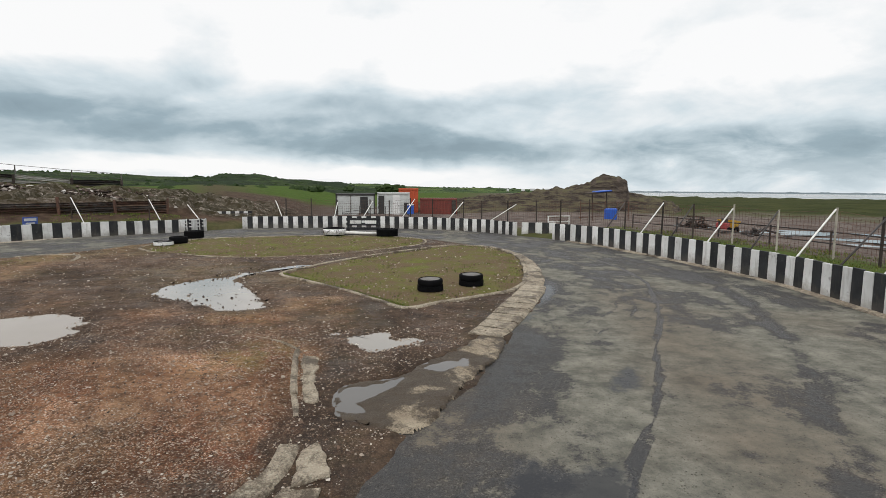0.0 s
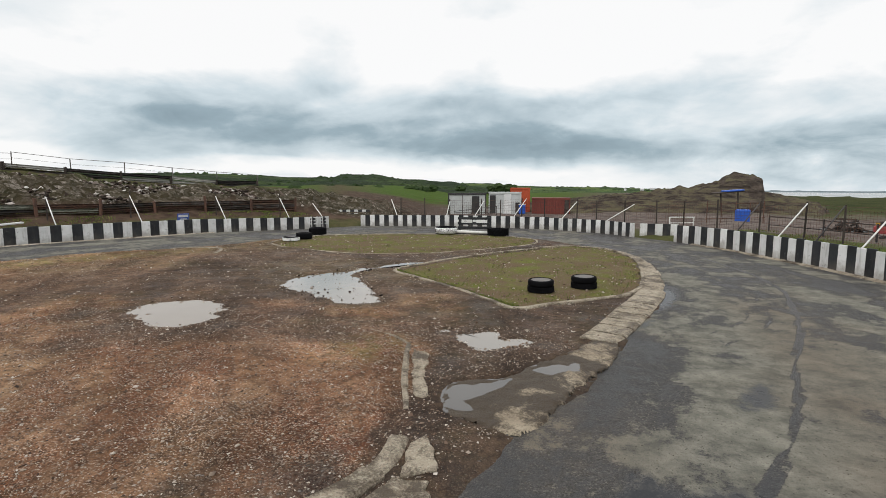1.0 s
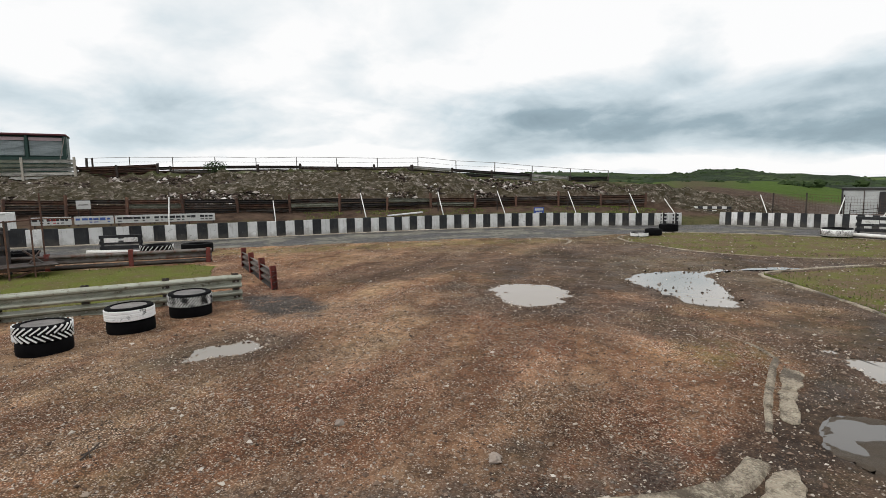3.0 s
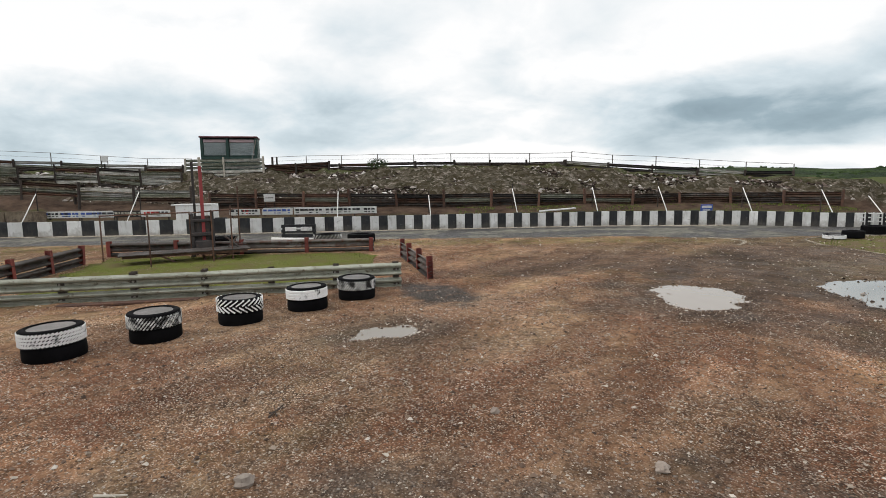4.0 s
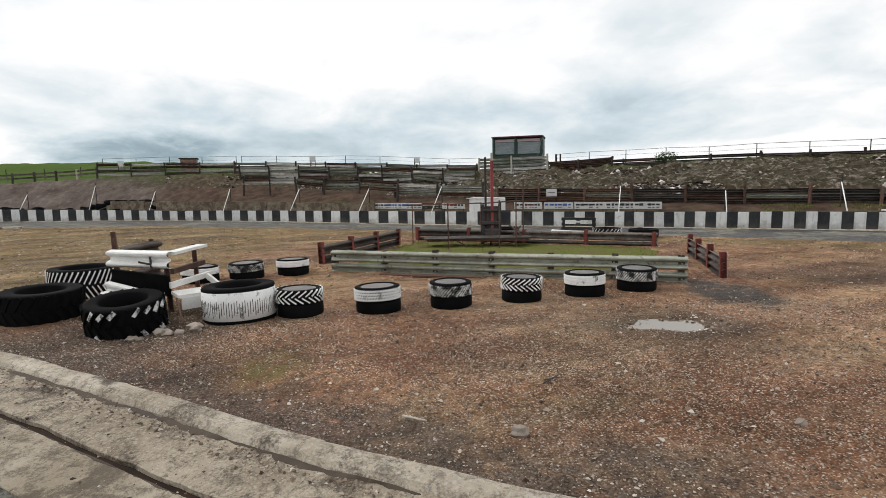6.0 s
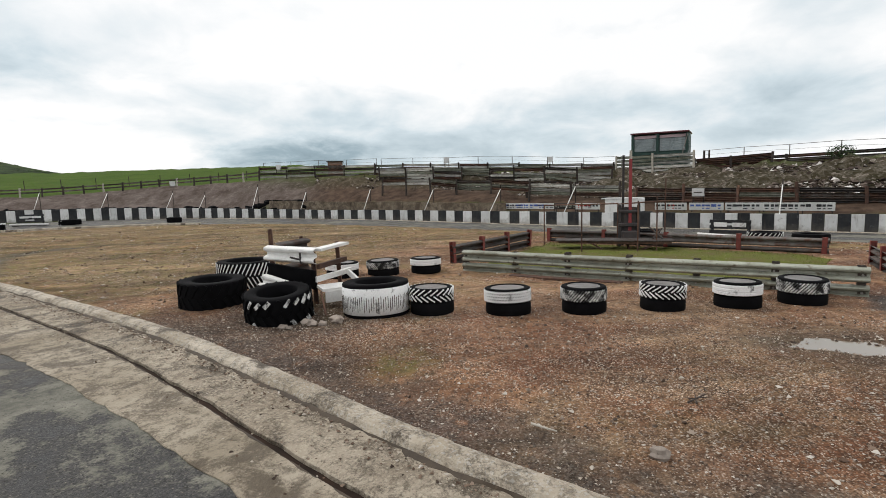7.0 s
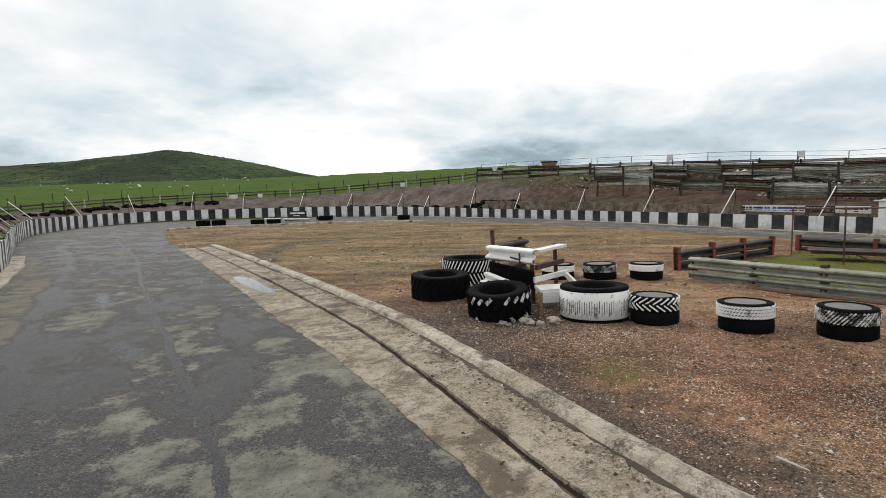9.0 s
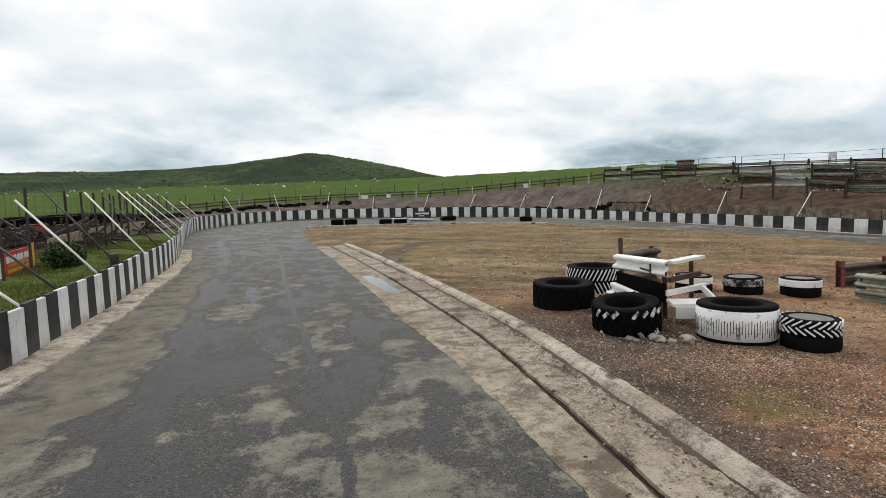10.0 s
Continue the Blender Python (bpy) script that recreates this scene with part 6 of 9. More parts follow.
terrace("cabin_guardrail", [(*at_bearing(87.4, 14.6), 2.98), (*at_bearing(80.3, 14.8), 3.02)], 5, 2.4, [M_GALV_PALE, M_GALV, M_GALV], M_PALEPOST, "pale stacked guardrails on pale posts below the cabin", 0.02, 6, 0.35, gap=0.27)
terrace("cabin_guardrail", [(*at_bearing(80.2, 15.4), 3.05), (*at_bearing(74, 15.8), 3.22)], 3, 2.6, [M_RUST], M_DARKWOOD, "rusty stacked guardrails beside the cabin", 0.03, 16, 0.2, gap=0.27)
# sagging terraces
terrace("terrace_guardrail", bank_line(111.5, 97, lambda a: crest_d(a) - 2.2, 6, ([97, 104, 109.5, 111.5], [2.72, 2.92, 3.08, 3.12])), 4, 2.7, PALE, M_DARKWOOD, "sagging guardrail terrace on the earth bank", 0.05, 7, 0.3, gap=0.25)
terrace("terrace_guardrail", bank_line(97.5, 87.8, lambda a: crest_d(a) - 2.8, 5, ([88, 91, 94, 98], [2.05, 2.20, 2.52, 2.68])), 5, 2.7, PALE, M_DARKWOOD, "slumped stack of guardrails on the earth bank", 0.13, 8, 0.3, gap=0.25)
terrace("terrace_guardrail", bank_line(111.3, 103.5, 3.6, 5, ([103.5, 107, 111.3], [2.18, 2.50, 2.52])), 2, 2.7, PALE, M_DARKWOOD, "middle guardrail terrace on the earth bank", 0.04, 9, 0.4, 0.9, gap=0.25)
terrace("terrace_guardrail", bank_line(103.6, 96.0, 4.0, 4, ([96, 98, 103.6], [1.75, 1.90, 2.04])), 3, 2.7, PALE, M_DARKWOOD, "stepped guardrail terrace on the earth bank", 0.05, 19, 0.4, 0.9, gap=0.25)
terrace("terrace_guardrail", bank_line(96.2, 87.0, 4.6, 5, ([87, 90, 93, 96], [1.40, 1.48, 1.55, 1.62])), 3, 2.7, PALE, M_DARKWOOD, "lower sagging guardrail terrace on the earth bank", 0.08, 10, 0.4, 0.9, gap=0.25)
# low concrete retaining panels behind the wall, with open joints
M_PANEL = concrete_mat("muddy_tan_panel", (0.30, 0.245, 0.185), (0.215, 0.170, 0.125), (0.10, 0.075, 0.055), 0.50, 0.4)
LOW = thing("retaining_wall", label="low tan concrete retaining panels along the foot of the bank", category="retaining wall", kind="structure")
for k in range(9):
    a0, a1 = 98.4 + 2.7 * k, 98.4 + 2.7 * (k + 1) - 0.06
    (xa, ya), (xb, yb) = at_bearing(a0, 1.4), at_bearing(a1, 1.4)
    top_z = float(np.interp(a0, [98, 110, 122], [1.20, 1.30, 1.50])) + 0.03 * math.sin(5 * k)
    part("panel", Shape().bar((xa, ya, top_z / 2 + 0.15), (xb, yb, top_z / 2 + 0.15), 0.12, top_z - 0.3), M_PANEL, LOW)


# ---- handrails and wires along the crest ----
def handrail(pts, step, over, label, mid=True, seed=0):
    t = thing("crest_fence", label=label, category="fence", group="crest fences")
    P = np.array(pts)
    s = arc(P[:, :2])
    n = max(1, int(round(s[-1] / step)))
    q = np.linspace(0, s[-1], n + 1)
    Q = np.stack([np.interp(q, s, P[:, k]) for k in range(3)], -1)
    r = random.Random(seed)
    tops = []
    for p in Q:
        h = over + r.uniform(-0.05, 0.05)
        part("post", Shape().rod((p[0], p[1], p[2] - 1.1), (p[0] + r.uniform(-0.04, 0.04), p[1], p[2] + h), 0.03, 6), M_WIRE, t)
        tops.append((p[0], p[1], p[2] + h - 0.02))
    for a, b in zip(tops[:-1], tops[1:]):
        part("top_rail", Shape().rod(a, b, 0.016, 6), M_WIRE, t)
        if mid:
            part("wire", Shape().rod((a[0], a[1], a[2] - 0.32), (b[0], b[1], b[2] - 0.32), 0.007, 4), M_WIRE, t)


handrail(bank_line(79.5, 49, lambda a: crest_d(a) + 0.3, 14, ([49, 53, 61, 68, 80], [3.71, 3.71, 3.83, 3.94, 3.97])), 2.9, 0.62, "thin steel handrail along the top of the bank", True, 1)
handrail(bank_line(49, 29.5, lambda a: crest_d(a) + 0.3, 10, ([29.5, 34, 37, 43, 49], [2.60, 2.82, 3.0, 3.38, 3.71])), 2.9, 0.62, "thin steel handrail going down with the bank", True, 2)
handrail(bank_line(123, 111.8, lambda a: crest_d(a) + 0.3, 7, ([112, 118, 123], [4.42, 4.47, 4.47])), 2.9, 0.75, "thin steel handrail along the crest of the bank", True, 3)
handrail(bank_line(111.3, 86.8, lambda a: crest_d(a) + 0.4, 12, ([87, 91, 98, 106, 111], [3.70, 3.70, 4.05, 4.22, 4.3])), 3.0, 0.85, "thin steel handrail above the terraces", True, 4)

# ---- guardrail box in the infield ----
def polar(az, rng):
    a = radians(az)
    return -math.sin(a) * rng, math.cos(a) * rng


M_BOLT = worn("bolt_steel", (0.42, 0.41, 0.38), (0.30, 0.28, 0.25), 0.45, 0.6, 5, 60, None, 0.5, 0.1, 0.1)


def box_rail(a, b, rows, posts, postmat, beammat, label, z0=0.06, flip=1, post_top=0.70, post_side=-1, bolts=True, tall=1.0):
    t = thing("guardrail", label=label, category="guardrail", group="infield guardrails")
    a, b = Vector((*a, 0)), Vector((*b, 0))
    d = (b - a).normalized()
    side = Vector((d.y, -d.x, 0)) * post_side
    L = (b - a).length
    n = max(1, round(L / 4.1))
    for r in range(rows):
        z = z0 + (0.155 + 0.345 * r) * tall
        for i in range(n):
            p, q = a + d * (L * i / n), a + d * (L * (i + 1) / n)
            beam(t, (p.x, p.y, z + random.uniform(-0.012, 0.012)), (q.x, q.y, z + random.uniform(-0.012, 0.012)), beammat, 0.0, flip=flip, tilt=random.uniform(-2, 2), tall=tall)
    for i in range(posts):
        p = a + d * (L * (i + 0.02) / max(posts - 1, 1) * (0.985)) + side * 0.06
        h = post_top + random.uniform(-0.03, 0.05)
        part("post", post_shape(h + 0.2, 0.13, 0.12), postmat, t, m=pose(p.x, p.y, -0.2, random.uniform(-2, 2), random.uniform(-2, 2), math.degrees(math.atan2(d.y, d.x))))
        if bolts:
            for r in range(rows):
                c = p - side * 0.075
                part("bolt", Shape().rod((0, 0, 0), (-side * 0.035), 0.022, 6), M_BOLT, t, m=Matrix.Translation((c.x, c.y, z0 + (0.155 + 0.345 * r) * tall)))
    return t


box_rail((-13.68, -3.15), (-11.35, 4.80), 2, 7, M_DARKWOOD, M_GALV, "two-high weathered galvanised guardrail with bolt heads", -0.03, 1, 0.60, -1, tall=0.94)
box_rail((-14.80, -3.78), (-19.60, -2.15), 2, 4, M_REDPOST, M_GALV_DARK, "guardrail on dull red posts closing the box's end", -0.02, 1, 0.66, 1, tall=0.92)
box_rail((-21.30, -1.50), (-17.75, 6.55), 2, 5, M_REDPOST, M_GALV_DARK, "dark guardrail on red posts at the back of the box", -0.10, 1, 0.56, 1, tall=0.92)
box_rail((-15.90, 6.75), (-11.75, 5.70), 2, 4, M_REDPOST, M_GALV_DARK, "short guardrail on dull red posts beside dark gravel", -0.10, -1, 0.60, -1, tall=0.92)
solo("steel_plank", Shape().box(0, 0, 0.04, 0.22, 2.6, 0.05, bevel=0.008), M_RUST, "rusty steel channel lying beside the guardrail", "steel", m=pose(-12.55, -0.6, 0.03, 0, 0, -16))


# ---- tyres ----
def tyre_profile(R, W, rin, shoulder=0.028):
    s = shoulder
    return [(rin, 0.03), (rin + 0.02, 0.008), (R - 2.2 * s, 0.0), (R - s, 0.006), (R - 0.3 * s, 0.5 * s), (R, 1.2 * s), (R + 0.004, W / 2), (R, W - 1.2 * s), (R - 0.3 * s, W - 0.5 * s), (R - s, W - 0.006), (R - 2.2 * s, W), (rin + 0.02, W - 0.008), (rin, W - 0.03), (rin - 0.012, W / 2)]


def lug(shape, R, a0, z0, a1, z1, w, h, n=3):
    """A raised bar on the tread, running from angle a0 to a1."""
    for i in range(n):
        t0, t1 = i / n, (i + 1) / n
        b0, b1 = a0 + (a1 - a0) * t0, a0 + (a1 - a0) * t1
        y0, y1 = z0 + (z1 - z0) * t0, z0 + (z1 - z0) * t1
        da = w / R / 2
        slant = abs(z1 - z0) / (abs(z1 - z0) + abs(a1 - a0) * R + 1e-6)
        dz = w / 2 * (1 - slant)
        da *= max(slant, 0.35)
        vs = []
        for rr in (R - 0.01, R + h):
            for b, y, sg in ((b0, y0, -1), (b1, y1, -1), (b1, y1, 1), (b0, y0, 1)):
                aa = b + sg * da
                vs.append((rr * math.cos(aa), rr * math.sin(aa), y - sg * dz * (1 if (z1 - z0) * (a1 - a0) > 0 else -1)))
        shape.add(vs, [(4, 5, 6, 7), (0, 4, 7, 3), (1, 2, 6, 5), (0, 1, 5, 4), (3, 7, 6, 2), (0, 3, 2, 1)])


def tyre(x, y, z, R, W, style, label, spin=0.0, tilt=(0, 0), fill=True, rin=None, seed=0, group="infield tyres"):
    rin = rin or R * 0.56
    t = thing("tyre", pose(x, y, z, tilt[0], tilt[1], spin), label, "tyre", group)
    part("casing", Shape().lathe(tyre_profile(R, W, rin), 44, 0.02, seed), M_RUBBER, t, smooth=True)
    if style in ("band", "fine", "worn"):
        ribs = []
        n = {"band": 3, "fine": 5, "worn": 2}[style]
        lo, hi = W * 0.06, W * 0.84
        for i in range(n):
            a, b = lo + (hi - lo) * i / n, lo + (hi - lo) * (i + 1) / n
            ribs += [(R + 0.005, a + 0.004), (R + 0.014, a + 0.010), (R + 0.014, b - 0.010), (R + 0.005, b - 0.004)]
        ring = Shape().lathe([(R - 0.02, lo)] + ribs + [(R - 0.02, hi)], 60, 0.02, seed)
        if style == "fine":
            ring = Shape()
            for row in range(6):
                for i in range(46):
                    a = 2 * math.pi * (i + 0.5 * (row % 2)) / 46
                    lug(ring, R, a - 0.045, lo + (hi - lo) * row / 6, a + 0.03, lo + (hi - lo) * (row + 0.8) / 6, 0.03, 0.014, 1)
        part("tread", ring, M_FLAKED if style == "fine" else M_TYREPAINT, t, "white-painted tread")
    if style == "blocks":
        ring = Shape()
        for row in range(4):
            for i in range(52):
                a = 2 * math.pi * (i + 0.5 * (row % 2)) / 52
                lug(ring, R, a - 0.05, W * (0.12 + 0.2 * row), a + 0.05, W * (0.22 + 0.2 * row), 0.05, 0.012, 1)
        part("tread", ring, M_TYREPAINT, t, "white-painted zigzag tread")
    if style == "chevron":
        n = (22 if R > 0.375 else 24) if W < 0.6 else int(R * 68)
        for i in range(n):
            a = 2 * math.pi * i / n
            for b, z0, z1 in ((a, 0.47, 0.06), (a + math.pi / n, 0.53, 0.95)):
                one = Shape()
                lug(one, R, b, W * z0, b + 0.13 / R, W * z1, 0.030 if W < 0.6 else 0.034, 0.014)
                part("lug", one, M_TYREPAINT, t)
    if style == "slots":
        ring = Shape().lathe([(R - 0.03, W * 0.10), (R + 0.006, W * 0.12), (R + 0.012, W * 0.5), (R + 0.004, W * 0.88), (R - 0.03, W * 0.93)], 60, 0.02, seed)
        part("tread", ring, M_TYREPAINT, t, "white-painted tread", smooth=True)
        cuts_ = Shape()
        n = 92
        for i in range(n):
            a = 2 * math.pi * i / n
            lug(cuts_, R + 0.006, a, W * (0.22 + 0.05 * ((i * 7) % 3)), a + 0.002, W * 0.60 + 0.02 * (i % 3), 0.009, 0.009, 1)
        part("tread_slot_band", cuts_, M_GALV_DARK, t, "dark slots in the tread")
    if style in ("lugs", "tractor"):
        ring = Shape()
        n = 22
        for i in range(n):
            a = 2 * math.pi * i / n
            lug(ring, R, a, W * 0.46, a + 0.12 / R, W * 0.04, 0.10, 0.026)
            lug(ring, R, a + math.pi / n, W * 0.54, a + math.pi / n + 0.12 / R, W * 0.96, 0.10, 0.026)
            if style == "lugs" and i % 22 < 10 and i % 5 != 3:
                spots = [(a + math.pi / n + 0.05, 0.70, a + math.pi / n + 0.12 / R, 0.95)] + ([(a + 0.06, 0.22, a + 0.12 / R, 0.05)] if i % 2 else [])
                for b, z0, c, z1 in spots:
                    one = Shape()
                    lug(one, R + 0.025, b, W * (z0 + 0.03 * (i % 3)), c, W * (z1 - 0.04 * (i % 2)), 0.070 + 0.012 * (i % 4), 0.006)
                    part("lug_face", one, M_FLAKED, t, "white-painted lug face")
        part("tread", ring, M_RUBBER, t)
    if style == "ribbed":
        ring = Shape()
        n = 40
        for i in range(n):
            a = 2 * math.pi * i / n
            lug(ring, R, a, W * 0.10, a + 0.05 / R, W * 0.9, 0.05, 0.012)
        part("tread", ring, M_RUBBER, t)
    if fill:
        pts = [(rin * 1.02 * math.cos(2 * math.pi * k / 28), rin * 1.02 * math.sin(2 * math.pi * k / 28), W * 0.93) for k in range(28)]
        part("mud_fill", Shape().add(pts + [(0, 0, W * 0.95)], [(k, (k + 1) % 28, 28) for k in range(28)]), M_SLUDGE, t, "dried mud filling the tyre's middle")
    return t


def stack(x, y, R, style, label, spin=0, W=0.232, seed=0, z=0.04):
    tyre(x, y, z, R * 0.985, W, "plain", "bare black tyre lying flat under a painted one", spin, (0, 0), False, seed=seed + 50)
    tyre(x + 0.01, y - 0.008, z + W, R * 1.0, W, style, label, spin * 1.7 + 20, (random.uniform(-1.5, 1.5), random.uniform(-1.5, 1.5)), True, R * 0.72, seed)


ROW = [(-9.13, -1.37, 0.385, "blocks", "black tyre with white zigzag tread in a row"), (-9.45, -0.13, 0.37, "fine", "tyre with flaking white paint on its zigzag tread"), (-9.83, 1.16, 0.365, "chevron", "tyre with white-painted chevron lugs"), (-10.22, 2.40, 0.37, "band", "tyre with a thick white painted band"), (-10.65, 3.52, 0.375, "fine", "tyre with a pale speckled tread"), (-9.02, -2.68, 0.380, "chevron", "wide tyre with white-painted chevron lugs")]
for i, (x, y, R, st, lab) in enumerate(ROW):
    stack(x, y, R, st, lab, 31 * i, seed=i)
stack(-12.82, -5.05, 0.40, "fine", "tyre with a flaking white tread", 40, 0.20, 11)
stack(-13.36, -4.09, 0.385, "worn", "tyre with a white painted band", 80, 0.20, 12)
stack(-12.35, -5.95, 0.40, "band", "tyre with white ribbed tread", 10, 0.20, 13)
tyre(-8.80, -3.62, 0.04, 0.572, 0.58, "slots", "big lorry tyre painted white with dark slots", 10, (1.0, -1.0), False, 0.36, 14)
tyre(-8.15, -5.12, 0.03, 0.54, 0.52, "lugs", "heavy black tractor tyre with patches of white paint", -35, (-5, 6), False, 0.34, 15)
tyre(-9.00, -7.10, 0.03, 0.60, 0.52, "tractor", "large black tractor tyre lying flat", 40, (0, 2), False, 0.36, 16)
tyre(-10.95, -7.70, 0.03, 0.64, 0.62, "chevron", "large tyre with white-painted chevron lugs", 70, (0, 0), False, 0.42, 17)
# on the turf islands
for x, y, s in ((-0.06, 12.75, 21), (0.97, 13.42, 22)):
    tyre(x, y, 0.075, 0.30, 0.145, "ribbed", "black tyre lying under another on the turf", 0, (0, 0), False, seed=s, group="island tyres")
    tyre(x, y, 0.220, 0.30, 0.145, "plain", "black tyre filled with pale mud on the turf", 50, (1, -2), True, 0.235, s + 3, "island tyres")
tyre(-11.1, 22.3, 0.08, 0.36, 0.18, "worn", "tyre with white-painted side on the turf", 0, (0, 0), True, seed=31, group="island tyres")
tyre(-10.85, 23.1, 0.08, 0.36, 0.28, "plain", "black tyre lying on the turf island", 0, (0, 0), False, seed=32, group="island tyres")
tyre(-11.15, 25.3, 0.08, 0.42, 0.34, "ribbed", "black tyre at the edge of the turf", 0, (0, 0), False, seed=33, group="island tyres")


# ---- marker barriers with tyres, on the inside of the bends ----
def marker(x, y, ang, label, s=1.0, board=True):
    t = thing("marker_barrier", pose(x, y, 0.05, 0, 0, ang), label, "barrier", "marker barriers")
    for px in (-0.75, 0.75):
        part("upright", Shape().box(px * s, 0.05, 0.42 * s, 0.10, 0.10, 0.84 * s, bevel=0.008), M_BLACK, t)
    for z, mt in ((0.80, M_BLACK), (0.55, M_BLACK), (0.33, M_BLACK)):
        part("rail", Shape().box(0, 0, z * s, 1.7 * s, 0.06, 0.13, bevel=0.008), mt, t)
    for px in (-0.38, 0.38):
        part("panel", Shape().box(px * s, -0.035, 0.66 * s, 0.55 * s, 0.03, 0.16, bevel=0.006), M_WHITE, t)
    part("white_rail", Shape().rod((-1.25 * s, -0.3, 0.17), (1.15 * s, -0.38, 0.10), 0.075, 10), M_STRUT_W, t, smooth=True)
    part("foot", Shape().box(0, -0.1, 0.05, 2.2 * s, 0.5, 0.10, bevel=0.01), M_BLACK, t)


marker(-3.5, 27.15, 0, "black and white plank barrier on the turf island")
tyre(-4.9, 26.9, 0.08, 0.55, 0.36, "slots", "white-painted lorry tyre beside the barrier", 0, (0, 0), False, seed=41, group="marker tyres")
tyre(-2.25, 26.55, 0.08, 0.50, 0.34, "tractor", "black lugged tyre beside the barrier", 0, (0, 0), False, seed=42, group="marker tyres")
marker(-22.2, 5.03, 64, "black and white plank barrier behind the guardrail box", 0.82)
tyre(-21.5, 6.0, 0.05, 0.55, 0.34, "chevron", "tyre with white chevron lugs beside the barrier", 0, (0, 0), False, seed=43, group="marker tyres")
tyre(-21.0, 7.25, 0.05, 0.55, 0.32, "plain", "black lorry tyre beside the barrier", 0, (0, 0), False, seed=44, group="marker tyres")
tyre(-23.2, 2.2, 0.05, 0.5, 0.30, "tractor", "dark lugged tyre beside the barrier", 0, (0, 0), False, seed=45, group="marker tyres")
marker(-33.0, -42.6, 130, "black and white plank barrier at the far bend", 1.05)
tyre(-31.6, -44.6, 0.05, 0.75, 0.34, "slots", "white-painted lorry tyre at the far bend", 0, (0, 0), False, seed=46, group="marker tyres")
tyre(-34.3, -40.2, 0.05, 0.75, 0.40, "lugs", "black tyre with white lugs at the far bend", 200, (0, 0), False, seed=47, group="marker tyres")
for x, y, h in ((-24.1, -43.7, 0.5), (-24.8, -42.5, 0.5), (-27.1, -40.4, 0.45), (-27.8, -39.1, 0.45), (-36.8, -32.4, 0.4)):
    tyre(x, y, 0.02, 0.55, h, "ribbed", "black tyre on the inside edge of the far bend", 0, (0, 0), False, seed=int(-x), group="far bend tyres")


# ---- white-painted frame of rails among the big tyres ----
FR = thing("barrier_frame", label="battered frame of white-painted rails on rusty posts", category="barrier")
for x, y, h in ((-9.53, -6.06, 1.46), (-10.43, -5.91, 1.24), (-9.22, -5.0, 1.06), (-10.15, -4.95, 1.16)):
    part("post", post_shape(h, 0.065, 0.065), M_RUST, FR, m=pose(x, y, 0, 2, -1, 20))
beam(FR, (-9.42, -6.10, 1.00), (-9.14, -4.92, 0.99), M_STRUT_W, 0, flip=1, tilt=-4)
part("flat_rail", Shape().bar((-9.16, -4.92, 1.10), (-10.15, -4.82, 1.13), 0.20, 0.05), M_STRUT_W, FR, "white rail turned flat")
beam(FR, (-9.6, -6.05, 1.03), (-10.45, -5.88, 1.05), M_GALV_DARK, 0, flip=1)
beam(FR, (-10.45, -5.85, 0.62), (-9.65, -6.0, 0.55), M_GALV_DARK, 0, flip=-1)
part("cross_bar", Shape().bar((-9.2, -4.93, 0.78), (-10.22, -4.85, 0.80), 0.07, 0.09), M_RUST, FR)
part("belt_sheet", Shape().bar((-9.25, -6.0, 0.66), (-9.06, -4.92, 0.55), 0.05, 0.36, 0.15), M_RUBBER, FR, "black rubber sheet")
beam(FR, (-9.05, -5.98, 0.50), (-8.80, -5.0, 0.32), M_STRUT_W, 0, flip=1, tilt=-25)
part("white_plank", Shape().bar((-9.05, -4.90, 0.56), (-9.95, -4.62, 0.62), 0.05, 0.10, 0.2), M_STRUT_W, FR)
part("white_tray", Shape().bar((-8.95, -4.78, 0.42), (-9.55, -4.22, 0.42), 0.34, 0.05, 0.1).bar((-9.5, -4.2, 0.42), (-9.8, -4.6, 0.60), 0.05, 0.10), M_STRUT_W, FR, "bent white-painted steel plate")
part("tray_edge", Shape().bar((-8.85, -4.62, 0.28), (-9.45, -4.1, 0.28), 0.03, 0.2), M_STRUT_W, FR)
part("loose_rod", Shape().rod((-8.75, -4.65, 0.40), (-8.45, -4.42, 0.05), 0.018, 6), M_RUST, FR, "bent rusty rod")
part("hook", Shape().rod((-9.12, -5.25, 1.05), (-9.09, -5.22, 0.84), 0.02, 6).rod((-9.11, -5.23, 0.92), (-9.06, -5.42, 0.97), 0.018, 6), M_STRUT_B, FR)

# ---- lifting mast with a plank deck inside the box ----
LIFT = thing("starter_lift", label="old forklift mast with a red upright and plank deck", category="lift")
ang = 80
part("outer_mast", Shape().bar((-19.66, 1.10, 0.1), (-19.66, 1.10, 3.15), 0.06, 0.075).bar((-19.60, 1.62, 0.1), (-19.60, 1.62, 1.55), 0.06, 0.07), M_STRUT_B, LIFT)
part("inner_mast", Shape().bar((-19.64, 1.33, 0.25), (-19.64, 1.33, 3.02), 0.12, 0.10), M_RED, LIFT, "faded red upright")
part("mast_cap", Shape().bar((-19.64, 1.33, 3.02), (-19.64, 1.33, 3.30), 0.10, 0.08), M_PALEPOST, LIFT)
